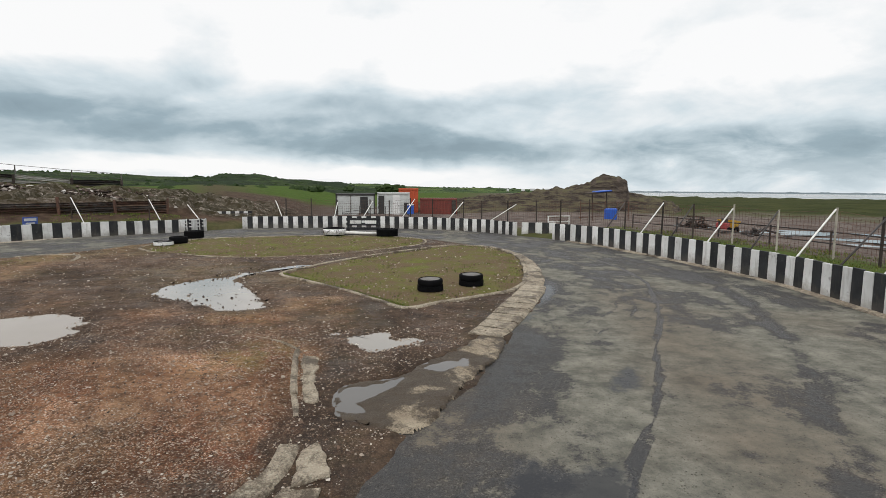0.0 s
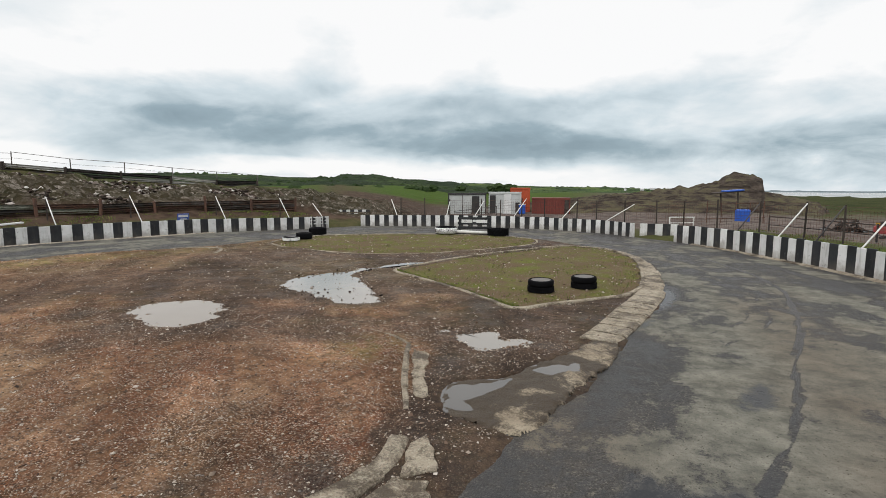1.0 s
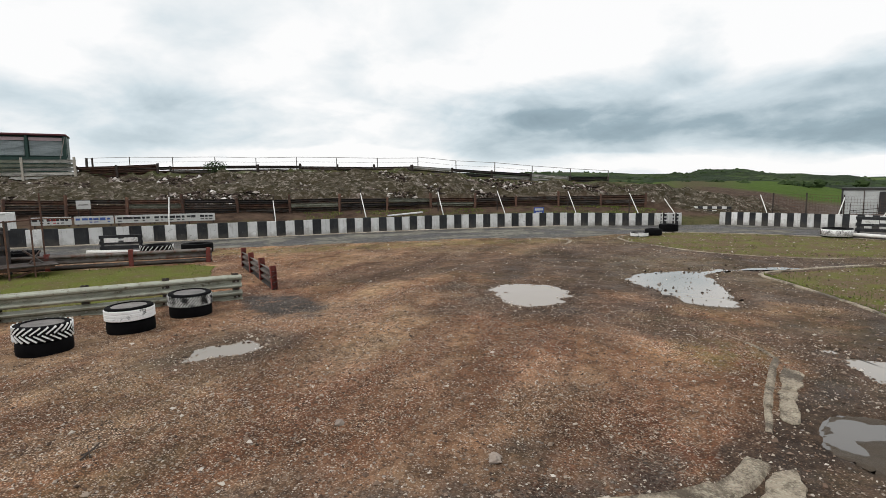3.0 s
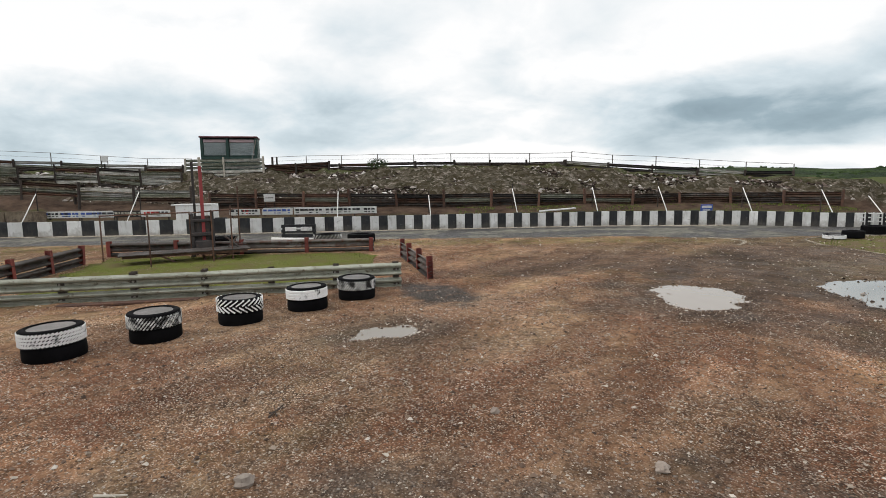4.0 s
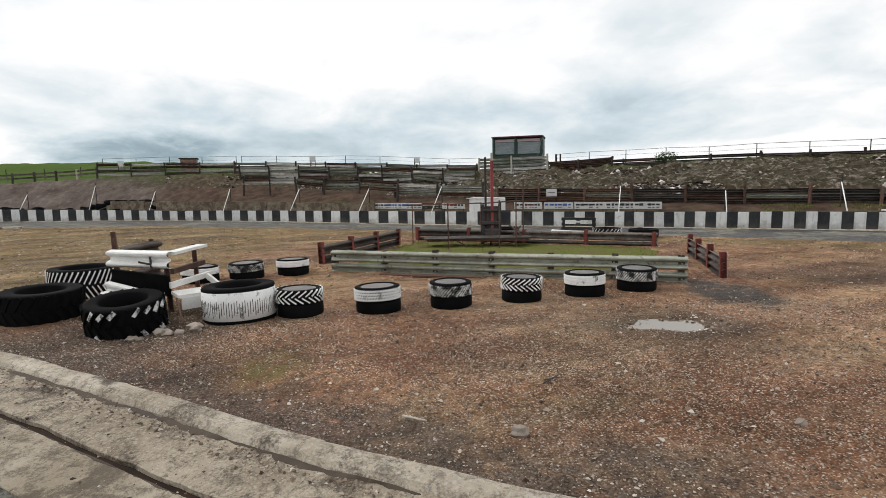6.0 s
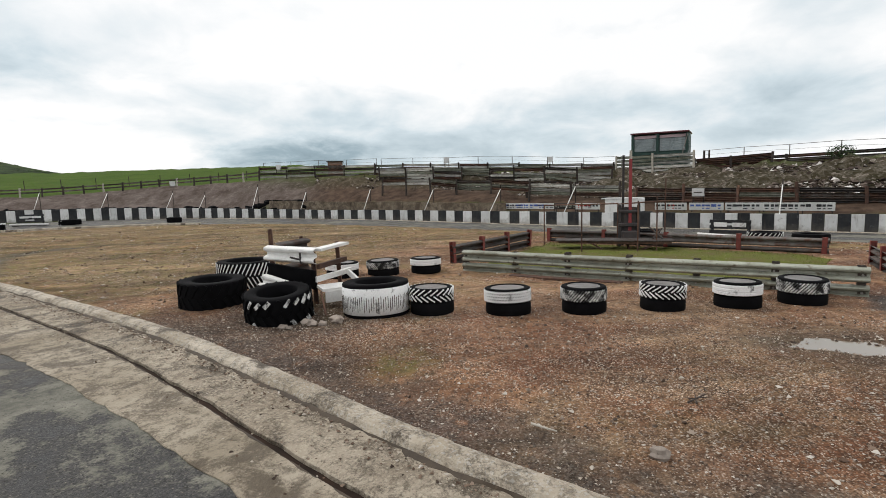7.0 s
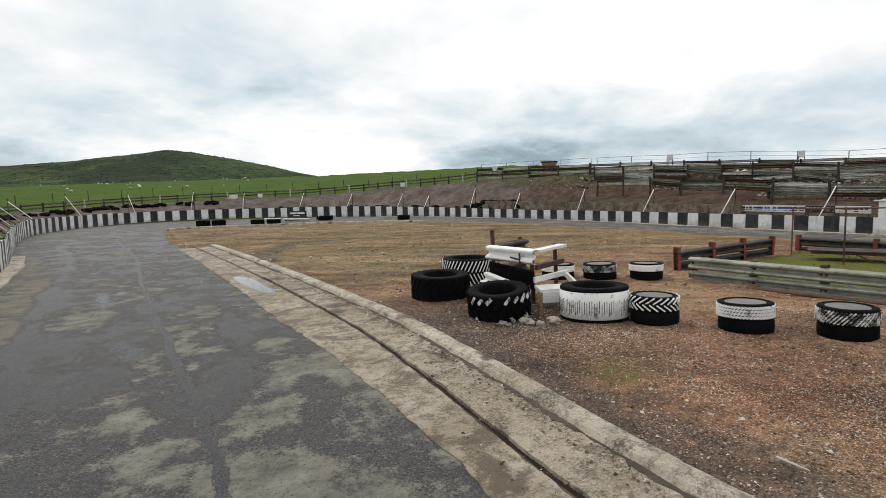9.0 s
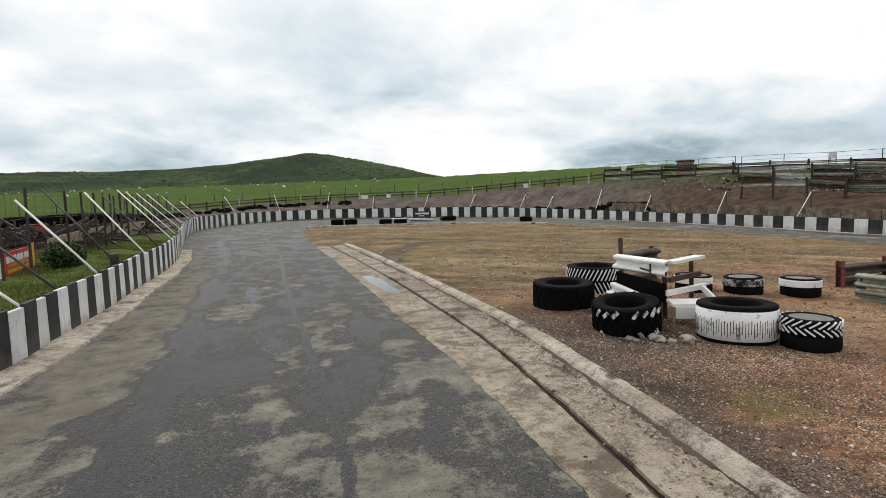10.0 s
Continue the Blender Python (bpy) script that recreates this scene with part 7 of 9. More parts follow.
part("carriage", Shape().box(-19.68, 1.30, 0.80, 0.10, 0.50, 1.20, bevel=0.02).box(-19.62, 1.28, 0.80, 0.30, 0.66, 0.12, bevel=0.02).box(-19.62, 1.28, 1.25, 0.20, 0.62, 0.10, bevel=0.02).box(-19.62, 1.0, 0.75, 0.16, 0.10, 1.45, bevel=0.01).box(-19.62, 1.60, 0.75, 0.16, 0.10, 1.45, bevel=0.01).box(-19.55, 1.3, 0.45, 0.35, 0.5, 0.30, bevel=0.03), M_STRUT_B, LIFT, "black lifting carriage")
deck = Shape()
for i in range(5):
    y0 = 0.0
    deck.box(-19.2 + 0.19 * i, 0.75, 0.36, 0.18, 3.7, 0.035, bevel=0.004)
part("deck", deck, M_GALV_DARK, LIFT, "grey weathered plank deck")
part("deck_frame", Shape().bar((-19.25, -1.0, 0.30), (-18.9, 2.4, 0.30), 0.05, 0.07).bar((-18.5, -1.0, 0.30), (-18.4, 2.5, 0.30), 0.05, 0.07).bar((-18.45, 0.0, 0.30), (-18.5, 0.5, 0.02), 0.05, 0.05).bar((-18.45, 2.2, 0.30), (-18.6, 1.5, 0.02), 0.05, 0.05).bar((-19.2, 1.2, 0.28), (-18.4, 1.25, 0.02), 0.06, 0.06), M_RUST, LIFT)
for x, y, h in ((-17.85, -0.25, 1.62), (-19.66, 0.93, 1.55), (-18.0, 1.45, 1.65), (-18.4, 2.05, 1.75), (-19.5, 2.43, 2.35), (-20.2, -1.6, 1.5)):
    part("rail_post", Shape().rod((x, y, 0.0), (x, y, h), 0.024, 6), M_RUST, LIFT)
part("top_rail", Shape().rod((-20.2, -1.6, 1.48), (-19.66, 0.93, 1.52), 0.025, 6).rod((-19.66, 0.93, 1.50), (-19.5, 2.43, 1.60), 0.025, 6).rod((-19.5, 2.43, 1.6), (-19.3, 3.2, 1.58), 0.02, 6), M_RUST, LIFT)
part("broken_frame", Shape().bar((-19.2, 1.9, 0.75), (-18.9, 2.3, 0.38), 0.05, 0.04).bar((-19.2, 2.3, 0.70), (-18.9, 2.0, 0.40), 0.04, 0.04).bar((-19.1, 1.85, 0.5), (-19.0, 2.6, 0.42), 0.04, 0.04), M_GALV_DARK, LIFT, "grey broken timber pieces")

# ---- cabin on the bank ----
M_GREEN = worn("dark_green_cladding", (0.020, 0.050, 0.042), (0.030, 0.066, 0.055), 0.45, 0, 2.0, 30, (0.05, 0.06, 0.055), 0.3, 0.08, 0.05)
M_SHUTTER = worn("grey_roller_shutter", (0.34, 0.38, 0.39), (0.26, 0.30, 0.31), 0.45, 0.3, 2.0, 30, None, 0.5, 0.08, 0.05)
M_PINK = worn("faded_pink_board", (0.55, 0.40, 0.42), (0.48, 0.36, 0.38), 0.6, 0, 2.0, 30, None, 0.5, 0.05, 0.05)
M_ROOF = worn("dark_red_roof_edge", (0.14, 0.045, 0.05), (0.10, 0.04, 0.045), 0.6, 0, 2.0, 30, None, 0.5, 0.05, 0.05)
cx, cy = polar(83.2, 47.2)
CAB = thing("cabin", pose(cx, cy, 0, 0, 0, 76), "dark green commentary cabin with shuttered windows on the bank", "cabin")
W, D, Z0, Z1 = 4.15, 2.4, 3.4, 6.05
part("body", Shape().box(0, 0.02, (Z0 + 4.62) / 2, W, D, 4.62 - Z0, bevel=0.02).box(0, 0.15, (4.6 + Z1) / 2, W - 0.1, D - 0.4, Z1 - 4.6, bevel=0.02), M_GREEN, CAB)
part("roof", Shape().box(0, 0, Z1 + 0.06, W + 0.14, D + 0.2, 0.12, bevel=0.03), M_ROOF, CAB, "dark red flat roof")
for px in (-W / 2 + 0.09, -0.12, W / 2 - 0.09):
    part("corner_post", Shape().box(px, -D / 2 + 0.08, (4.6 + Z1) / 2, 0.18, 0.16, Z1 - 4.6, bevel=0.01), M_GREEN, CAB)
for x0, x1 in ((-W / 2 + 0.2, -0.23), (0.0, W / 2 - 0.2)):
    win = part("window", Shape().box((x0 + x1) / 2, -D / 2 + 0.22, 5.20, x1 - x0, 0.05, 1.05), M_GREEN, CAB)
    for k in range(13):
        part("slat", Shape().box((x0 + x1) / 2, -D / 2 + 0.19, 4.75 + 0.074 * k, x1 - x0 - 0.04, 0.03, 0.066, bevel=0.01), M_SHUTTER, win, "grey roller shutter slat")
    part("header", Shape().box((x0 + x1) / 2, -D / 2 + 0.17, 5.82, x1 - x0, 0.06, 0.22, bevel=0.01), M_PINK, win, "faded pink board over the window")
side = Shape()
for k in range(9):
    side.box(W / 2 + 0.0, -0.75 + 0.2 * k, (4.6 + Z1) / 2, 0.05, 0.16, Z1 - 4.65, bevel=0.01)
part("end_cladding", side, M_GREEN, CAB)
part("stay", Shape().rod((W / 2 - 0.4, -D / 2 - 1.2, 3.9), (W / 2 - 0.05, -D / 2 - 0.05, 5.9), 0.03, 6), M_WIRE, CAB)
for i in range(2):
    x, y = polar(79.4 - 0.4 * i, 45.6)
    solo("bank_post", Shape().box(0, 0, 0, 0.11, 0.11, 0.9, bevel=0.01), M_DARKWOOD, "short dark post by the cabin", "post", m=pose(x, y, 4.1))

# small brick hut behind the crest
hx, hy = polar(116.0, 62)
M_BRICK = worn("dull_red_brickwork", (0.20, 0.105, 0.08), (0.26, 0.15, 0.115), 0.85, 0, 2.0, 20, (0.12, 0.09, 0.08), 0.35, 0.3, 0.05)
HUT = thing("hut", pose(hx, hy, 3.2, 0, 0, 110), "small dull red hut behind the bank", "hut")
part("walls", Shape().box(0, 0, 1.1, 1.5, 1.4, 2.2, bevel=0.02), M_BRICK, HUT)
part("roof", Shape().box(0, 0, 2.26, 1.75, 1.6, 0.12, bevel=0.02), M_DARKWOOD, HUT)
for px in (-0.5, 0.1, 0.55):
    part("opening", Shape().box(px, -0.72, 1.6, 0.3, 0.05, 0.5), M_STRUT_B, HUT)

# ---- advertising boards on the verge; their lettering as plain bars ----
M_BOARD = worn("white_sign_board", (0.72, 0.72, 0.71), (0.62, 0.62, 0.61), 0.45, 0, 1.5, 20, (0.40, 0.39, 0.37), 0.28, 0.03, 0.06)
M_INK = worn("black_ink", (0.03, 0.03, 0.035), (0.05, 0.05, 0.055), 0.5, 0, 3, 30, None, 0.5, 0.02, 0.05)
M_BLUEINK = worn("blue_ink", (0.06, 0.10, 0.36), (0.08, 0.14, 0.42), 0.5, 0, 3, 30, None, 0.5, 0.02, 0.05)
M_REDINK = worn("red_sign", (0.55, 0.035, 0.035), (0.45, 0.03, 0.03), 0.45, 0, 3, 30, None, 0.5, 0.02, 0.05)
M_YELLOW = worn("yellow_paint", (0.62, 0.36, 0.03), (0.52, 0.30, 0.03), 0.5, 0, 3, 30, (0.3, 0.16, 0.04), 0.3, 0.05, 0.05)


def facing(x, y):
    return math.degrees(math.atan2(y, x)) + 90


def signboard(az, d, z, w, h, label, bars, mat=None, seed=0, turn=None, name="sign_board", cat="sign", lean=6):
    x, y = at_bearing(az, d)
    t = thing(name, pose(x, y, z, -lean, 0, (facing(x, y) if turn is None else turn) + 180), label, cat, "sign boards")
    part("panel", Shape().box(0, 0, h / 2, w, 0.025, h, bevel=0.004), mat or M_BOARD, t)
    for bx, bz, bw, bh, ink in bars:
        part("lettering", Shape().box(bx * w, 0.016, bz * h, bw * w, 0.008, bh * h), ink, t)
    for px in (-0.42, 0.42):
        part("leg", Shape().box(px * w, -0.03, -0.15, 0.05, 0.04, 0.5), M_DARKWOOD, t)


r5 = random.Random(5)
def bars(*inks):
    out = []
    for k, ink in enumerate(inks):
        # one row of word-like bars, with a smaller row under it
        x, z = -0.42 + 0.30 * k, 0.64
        while x < (0.05 if k + 1 < len(inks) else 0.40):
            w = r5.uniform(0.05, 0.15)
            out.append((x + w / 2, z, w, r5.uniform(0.22, 0.34), ink))
            if r5.random() < 0.6:
                out.append((x + w / 2, 0.26, 0.8 * w, 0.12, ink))
            x += w + r5.uniform(0.02, 0.05)
    return out


def wall_turn(az, d):
    (x0, y0), (x1, y1) = at_bearing(az - 1.0, d), at_bearing(az + 1.0, d)
    return math.degrees(math.atan2(y1 - y0, x1 - x0)) + 180


for az, w, ink, mat, lab in ((101.6, 1.75, (M_INK, M_INK), None, "white board with black lettering on the verge"), (99.2, 1.75, (M_BLUEINK, M_INK), None, "white and blue board on the verge"), (97.1, 1.75, (M_BLUEINK, M_INK), None, "white board with blue lettering on the verge"), (94.7, 2.0, (M_INK, M_BLUEINK), None, "white board with dark lettering on the verge"), (92.3, 1.5, (M_GALV, M_PALEPOST), M_STRUT_B, "dark board with pale lettering on the verge"), (90.1, 1.5, (M_INK, M_REDINK), None, "white board with black mark on the verge")):
    signboard(az, 1.6, 0.83, w, 0.34, lab, bars(*ink), mat, turn=wall_turn(az, 1.6))
for az, w, ink, lab in ((82.3, 1.6, (M_INK, M_REDINK, M_INK), "long white board with black and red lettering"), (79.2, 1.6, (M_BLUEINK, M_BLUEINK), "long white board with bold blue lettering"), (76.1, 1.6, (M_INK, M_INK, M_INK), "long white board with small black marks"), (73.2, 1.6, (M_INK, M_INK), "long white board with dark lettering"), (70.5, 1.3, (M_INK, M_INK, M_INK), "white board with black and grey blocks")):
    signboard(az, 2.3, 0.80, w, 0.37, lab, bars(*ink), None, turn=wall_turn(az, 2.3))
signboard(79.9, 4.15, 1.45, 0.62, 0.42, "small white notice on the rusty guardrail", [(0, 0.5, 0.7, 0.1, M_GALV_DARK)], None, turn=wall_turn(79.9, 4))
signboard(36.4, 1.2, 0.68, 0.60, 0.36, "blue and white notice on the verge", [(0, 0.66, 0.80, 0.34, M_BOARD), (0, 0.2, 0.6, 0.16, M_BOARD)], M_BLUEINK, turn=wall_turn(36.4, 1.2))
for az, d, z, w in ((148.2, 8, 2.3, 1.0), (145.7, 8, 2.35, 0.55), (131.3, 7.9, 3.15, 0.55), (121.6, 8.3, 4.45, 0.5), (104.5, 10.6, 4.45, 0.5), (93.8, 14.6, 4.2, 0.45)):
    signboard(az, d, z, w, 0.5, "small pale notice on the bank fence", [(0, 0.5, 0.7, 0.25, M_PALEPOST)], None, name="notice", lean=0)
p, d, o = on_wall(87.2)
HATCH = thing("marshal_box", pose(p[0] + o[0] * 0.5, p[1] + o[1] * 0.5, 0, 0, 0, math.degrees(math.atan2(d[1], d[0]))), "white-painted marshal box set into the barrier wall", "box")
part("body", Shape().box(0, 0, 0.72, 1.75, 0.95, 1.44, bevel=0.02), M_WHITE, HATCH)
part("lid", Shape().box(0.1, 0, 1.46, 1.9, 1.05, 0.06, bevel=0.01), M_BOARD, HATCH)
part("shutter", Shape().box(-1.25, 0.42, 0.42, 0.62, 0.05, 0.80, bevel=0.01), M_BLACK, HATCH)
p, d, o = on_wall(68.9)
solo("loose_board", Shape().box(0, 0, 0, 1.9, 0.35, 0.06, bevel=0.008), M_BOARD, "pale loose board lying behind the wall", "board", m=pose(p[0] + o[0] * 0.6, p[1] + o[1] * 0.6, 0.86, 0, 4, math.degrees(math.atan2(d[1], d[0]))))

# ---- catch fence along the right-hand bend and by the entrance ----
def fence_bay(s0, s1, out, along, top0, top1, group, label, postmat, step=0.13, rows=9):
    """One post and the wire mesh from it to the next."""
    def spot(s):
        p, d, o = on_wall(s)
        q = p + o * out + d * along
        return q[0], q[1], ground_z(q[0], q[1])
    a, b = spot(s0), spot(s1)
    t = thing("catch_fence", label=label, category="fence", group=group)
    part("post", Shape().rod((a[0], a[1], a[2] - 0.2), (a[0] + random.uniform(-0.03, 0.03), a[1], top0), 0.028 if postmat is M_PALEPOST else 0.036, 8), postmat, t)
    w = Shape()
    n = max(2, int(math.hypot(b[0] - a[0], b[1] - a[1]) / step))
    za, zb = a[2] + 0.05, b[2] + 0.05
    for i in range(n + 1):
        f = i / n
        x, y = a[0] + (b[0] - a[0]) * f, a[1] + (b[1] - a[1]) * f
        zt = (top0 + (top1 - top0) * f) - 0.08 - 0.10 * math.sin(math.pi * f)
        w.rod((x, y, za + (zb - za) * f), (x + random.uniform(-0.02, 0.02), y, zt), 0.0045, 3)
    for k in range(rows + 1):
        g = k / rows
        w.rod((a[0], a[1], za + (top0 - 0.08 - za) * g), (b[0], b[1], zb + (top1 - 0.08 - zb) * g), 0.0055, 3)
    part("wire_mesh", w, M_RUST, t, "rusty welded wire mesh")


RIGHT = [(13.0, 2.0), (14.8, 1.9), (16.5, 2.0), (17.9, 1.85), (19.3, 2.0), (21.0, 1.85), (22.9, 1.95), (24.7, 1.9), (26.4, 1.95), (28.6, 1.9), (30.6, 1.9), (33.0, 1.8), (35.0, 1.75), (36.6, 1.7), (38.2, 1.65), (39.3, 1.7), (40.8, 1.7), (42.2, 1.75), (43.5, 1.6), (44.6, 1.65), (46.3, 1.6), (47.8, 1.7), (49.3, 1.7), (51.0, 1.65)]
for (s0, z0), (s1, z1) in zip(RIGHT[:-1], RIGHT[1:]):
    pale = s0 in (22.9, 19.3, 21.0)
    fence_bay(s0, s1, 1.95, 1.0 if s0 < 31 else 0.0, z0, z1, "catch fence bays", "wire mesh catch fence on a pale steel post" if pale else "wire mesh catch fence on a dark post", M_PALEPOST if pale else M_DARKWOOD)
SE_POSTS = [(198.6, 2.75), (200.2, 2.8), (201.9, 2.8), (203.6, 2.8), (205.3, 2.8), (207.2, 2.8), (209.6, 2.85), (211.6, 2.75), (213.7, 2.6), (215.6, 2.5), (217.6, 2.5), (219.5, 2.4)]
for (s0, z0), (s1, z1) in zip(SE_POSTS[:-1], SE_POSTS[1:]):
    fence_bay(s0, s1, 2.6, -1.6, z0, z1, "yard fence bays", "wire mesh yard fence on a heavy dark timber post", M_DARKWOOD, 0.45, 3)
YF = thing("yard_fence", label="dark timber posts of the yard fence behind the verge", category="fence")
for s in np.arange(176, 197, 2.6):
    p, d, o = on_wall(float(s))
    x, y = p + o * 2.4
    part("post", Shape().rod((x, y, ground_z(x, y) - 0.2), (x, y, 2.85), 0.05, 8), M_DARKWOOD, YF)

# low inner rail behind the right-hand mesh
LR = thing("yard_rail", label="low dark rail fence beyond the mesh", category="fence")
pts = []
for s in np.arange(12.5, 31, 2.2):
    p, d, o = on_wall(float(s))
    q = p + o * 3.2
    z = ground_z(q[0], q[1])
    pts.append((q[0], q[1], z + 0.65))
    part("post", Shape().bar((q[0], q[1], z - 0.1), (q[0], q[1], z + 0.7), 0.045, 0.045), M_STRUT_B, LR)
for a, b in zip(pts[:-1], pts[1:]):
    part("rail", Shape().bar(a, b, 0.03, 0.04), M_STRUT_B, LR)
    part("rail", Shape().bar((a[0], a[1], a[2] - 0.35), (b[0], b[1], b[2] - 0.35), 0.03, 0.035), M_STRUT_B, LR)

# ---- yard to the east ----
for az, r, w, h in ((-29, 33, 5.5, 0.9), (-33, 36, 6.0, 1.1), (-36, 30, 4.5, 0.8), (-38, 38, 6.0, 1.2), (-26, 40, 4.0, 0.8), (-40, 33, 5, 0.9)):
    x, y = polar(az, r)
    pts = [(w / 2 * math.cos(t) * (1 + 0.25 * math.sin(3 * t + az)), h * math.sin(t) * (1 + 0.3 * math.cos(2 * t + r))) for t in np.linspace(0, 2 * math.pi, 14, endpoint=False)]
    a = radians(az)
    q = [(x + u * math.cos(a) - v * math.sin(a), y + u * math.sin(a) + v * math.cos(a)) for u, v in pts]
    solo("puddle", water_sheet(q, ground_z(x, y) + 0.06, 0.0), M_WATER, "long rain puddle on the muddy yard", "puddle", "yard puddles", "structure")
x, y = polar(-28.8, 34.5)
z = ground_z(x, y)
DUMP = thing("site_dumper", pose(x, y, z - 0.1, 0, 0, 40) @ Matrix.Scale(0.78, 4), "small red and yellow site dumper parked in the yard", "dumper")
part("chassis", Shape().box(0, 0, 0.42, 1.9, 0.8, 0.25, bevel=0.04), M_RED, DUMP)
part("engine_cover", Shape().box(-0.55, 0, 0.75, 0.7, 0.75, 0.5, bevel=0.08), M_RED, DUMP)
part("skip", Shape().add([(0.1, -0.45, 0.55), (0.9, -0.45, 0.55), (0.9, 0.45, 0.55), (0.1, 0.45, 0.55), (-0.05, -0.6, 1.15), (1.15, -0.6, 1.0), (1.15, 0.6, 1.0), (-0.05, 0.6, 1.15)], [(3, 2, 1, 0), (0, 1, 5, 4), (1, 2, 6, 5), (2, 3, 7, 6), (3, 0, 4, 7)]), M_YELLOW, DUMP, "yellow skip")
part("seat", Shape().box(-0.25, 0, 1.05, 0.12, 0.45, 0.4, bevel=0.04), M_STRUT_B, DUMP)
for px in (-0.6, 0.65):
    for py in (-0.5, 0.5):
        part("wheel", Shape().lathe([(0.12, -0.1), (0.30, -0.1), (0.33, -0.05), (0.33, 0.05), (0.30, 0.1), (0.12, 0.1)], 20), M_RUBBER, DUMP, m=pose(px, py, 0.33, 90, 0, 0))


def heap(name, az, r, n, size, mat, label, cat, spread=1.0, h=0.5, seed=0, group="", rocks=0.5):
    x, y = polar(az, r)
    z = ground_z(x, y)
    rr = random.Random(seed)
    t = thing(name, pose(x, y, z), label, cat, group)
    for k in range(n):
        a, q = rr.uniform(0, 6.28), rr.uniform(0, spread)
        zz = h * (1 - q / spread) * rr.random()
        if rr.random() < rocks:
            part("lump", Shape().blob((q * math.cos(a), q * math.sin(a), zz), size * rr.uniform(0.5, 1.2), k + seed, 0.6), mat, t)
        else:
            u = Vector((rr.uniform(-1, 1), rr.uniform(-1, 1), rr.uniform(-0.3, 0.5))).normalized() * size * 1.8
            c = Vector((q * math.cos(a), q * math.sin(a), zz + 0.1))
            part("plank", Shape().bar(c - u, c + u, 0.06, 0.08), mat, t)


heap("scrap_heap", -26.2, 31, 26, 0.22, M_DARKWOOD, "dark heap of scrap metal in the yard", "scrap", 0.9, 0.7, 3)
heap("scrap_heap", -31.5, 25.5, 14, 0.18, M_STRUT_B, "low dark scrap beyond the fence", "scrap", 1.2, 0.2, 4)

# scaffold rack with a blue tank, blue sheet on the rocks, white tube frame
x, y = polar(-18.0, 40)
z = ground_z(x, y)
RACK = thing("scaffold_rack", pose(x, y, z, 0, 0, 18), "rusty scaffold rack beyond the fence", "rack")
for i in range(5):
    part("upright", Shape().rod((-2.2 + 1.0 * i, 0, 0), (-2.2 + 1.0 * i, 0, 1.7 - 0.1 * (i % 2)), 0.03, 6), M_RUST, RACK)
for zz in (0.55, 1.05, 1.5):
    part("cross_tube", Shape().rod((-2.3, 0, zz), (1.9, 0, zz + 0.05), 0.025, 6), M_RUST, RACK)
M_BLUE = worn("blue_plastic", (0.03, 0.12, 0.55), (0.025, 0.10, 0.45), 0.4, 0, 2, 20, None, 0.5, 0.05, 0.05)
TANK = thing("blue_tank", pose(*polar(-18.35, 39), z + 0.35, 0, 0, 18), "bright blue plastic tank standing on blocks", "tank")
part("shell", Shape().box(0, 0, 0.44, 0.72, 0.6, 0.82, bevel=0.07), M_BLUE, TANK)
part("cap", Shape().lathe([(0.02, 0.85), (0.13, 0.85), (0.13, 0.93), (0.02, 0.93)], 14), M_STRUT_B, TANK)
part("block", Shape().box(0, 0, -0.2, 0.8, 0.6, 0.42, bevel=0.02), M_DARKWOOD, TANK)
x, y = polar(-13.2, 28.8)
GOAL = thing("tube_frame", pose(x, y, 0.25, 0, 0, 14), "small white tube frame behind the gate", "frame")
part("tube", Shape().rod((-0.6, 0, 0), (-0.6, 0, 0.72), 0.03, 8).rod((0.6, 0, 0), (0.6, 0, 0.72), 0.03, 8).rod((-0.63, 0, 0.72), (0.63, 0, 0.72), 0.03, 8).rod((-0.6, 0, 0.45), (0.6, 0, 0.45), 0.02, 8), M_STRUT_W, GOAL)

# ---- rock knoll ----
K_AZ = [-27, -25.4, -24.1, -22.0, -19.95, -19.8, -18.7, -17.1, -15.7, -13.5, -12.3, -10, -6, -2, 2, 5]
K_EL = [-3.4, -2.81, -1.74, -1.22, -0.60, 0.44, 1.06, 0.83, 0.15, -0.25, -0.44, -0.75, -1.15, -1.6, -2.2, -3.0]


def rock_mat():
    m, n = material("layered_rock")
    pos = n.add("ShaderNodeNewGeometry").outputs["Position"]
    st = n.add("ShaderNodeMapping", {"Vector": pos, "Scale": (0.5, 0.5, 2.2)}).outputs[0]
    a = n.noise(st, 0.9, 7, 0.68, 0.5)
    b = n.noise(pos, 3.5, 6, 0.7)
    col = n.mix(n.grey(a, [(0.35, 0), (0.62, 1)]), (0.024, 0.019, 0.016), (0.120, 0.095, 0.078))
    col = n.mix(n.grey(b, [(0.5, 0), (0.7, 0.7)]), col, (0.030, 0.026, 0.021))
    nrm = n.add("ShaderNodeSeparateXYZ", {0: n.add("ShaderNodeNewGeometry").outputs["Normal"]}).outputs["Z"]
    moss = n.math("MULTIPLY", n.grey(nrm, [(0.80, 0), (0.97, 0.7)]), n.grey(a, [(0.45, 0), (0.6, 1)]))
    col = n.mix(moss, col, (0.120, 0.115, 0.055))
    finish(n, col, 0.9, n.math("ADD", a, n.math("MULTIPLY", b, 0.5)), 1.0, 0.25, 0, 0.05)
    return m


M_ROCK = rock_mat()


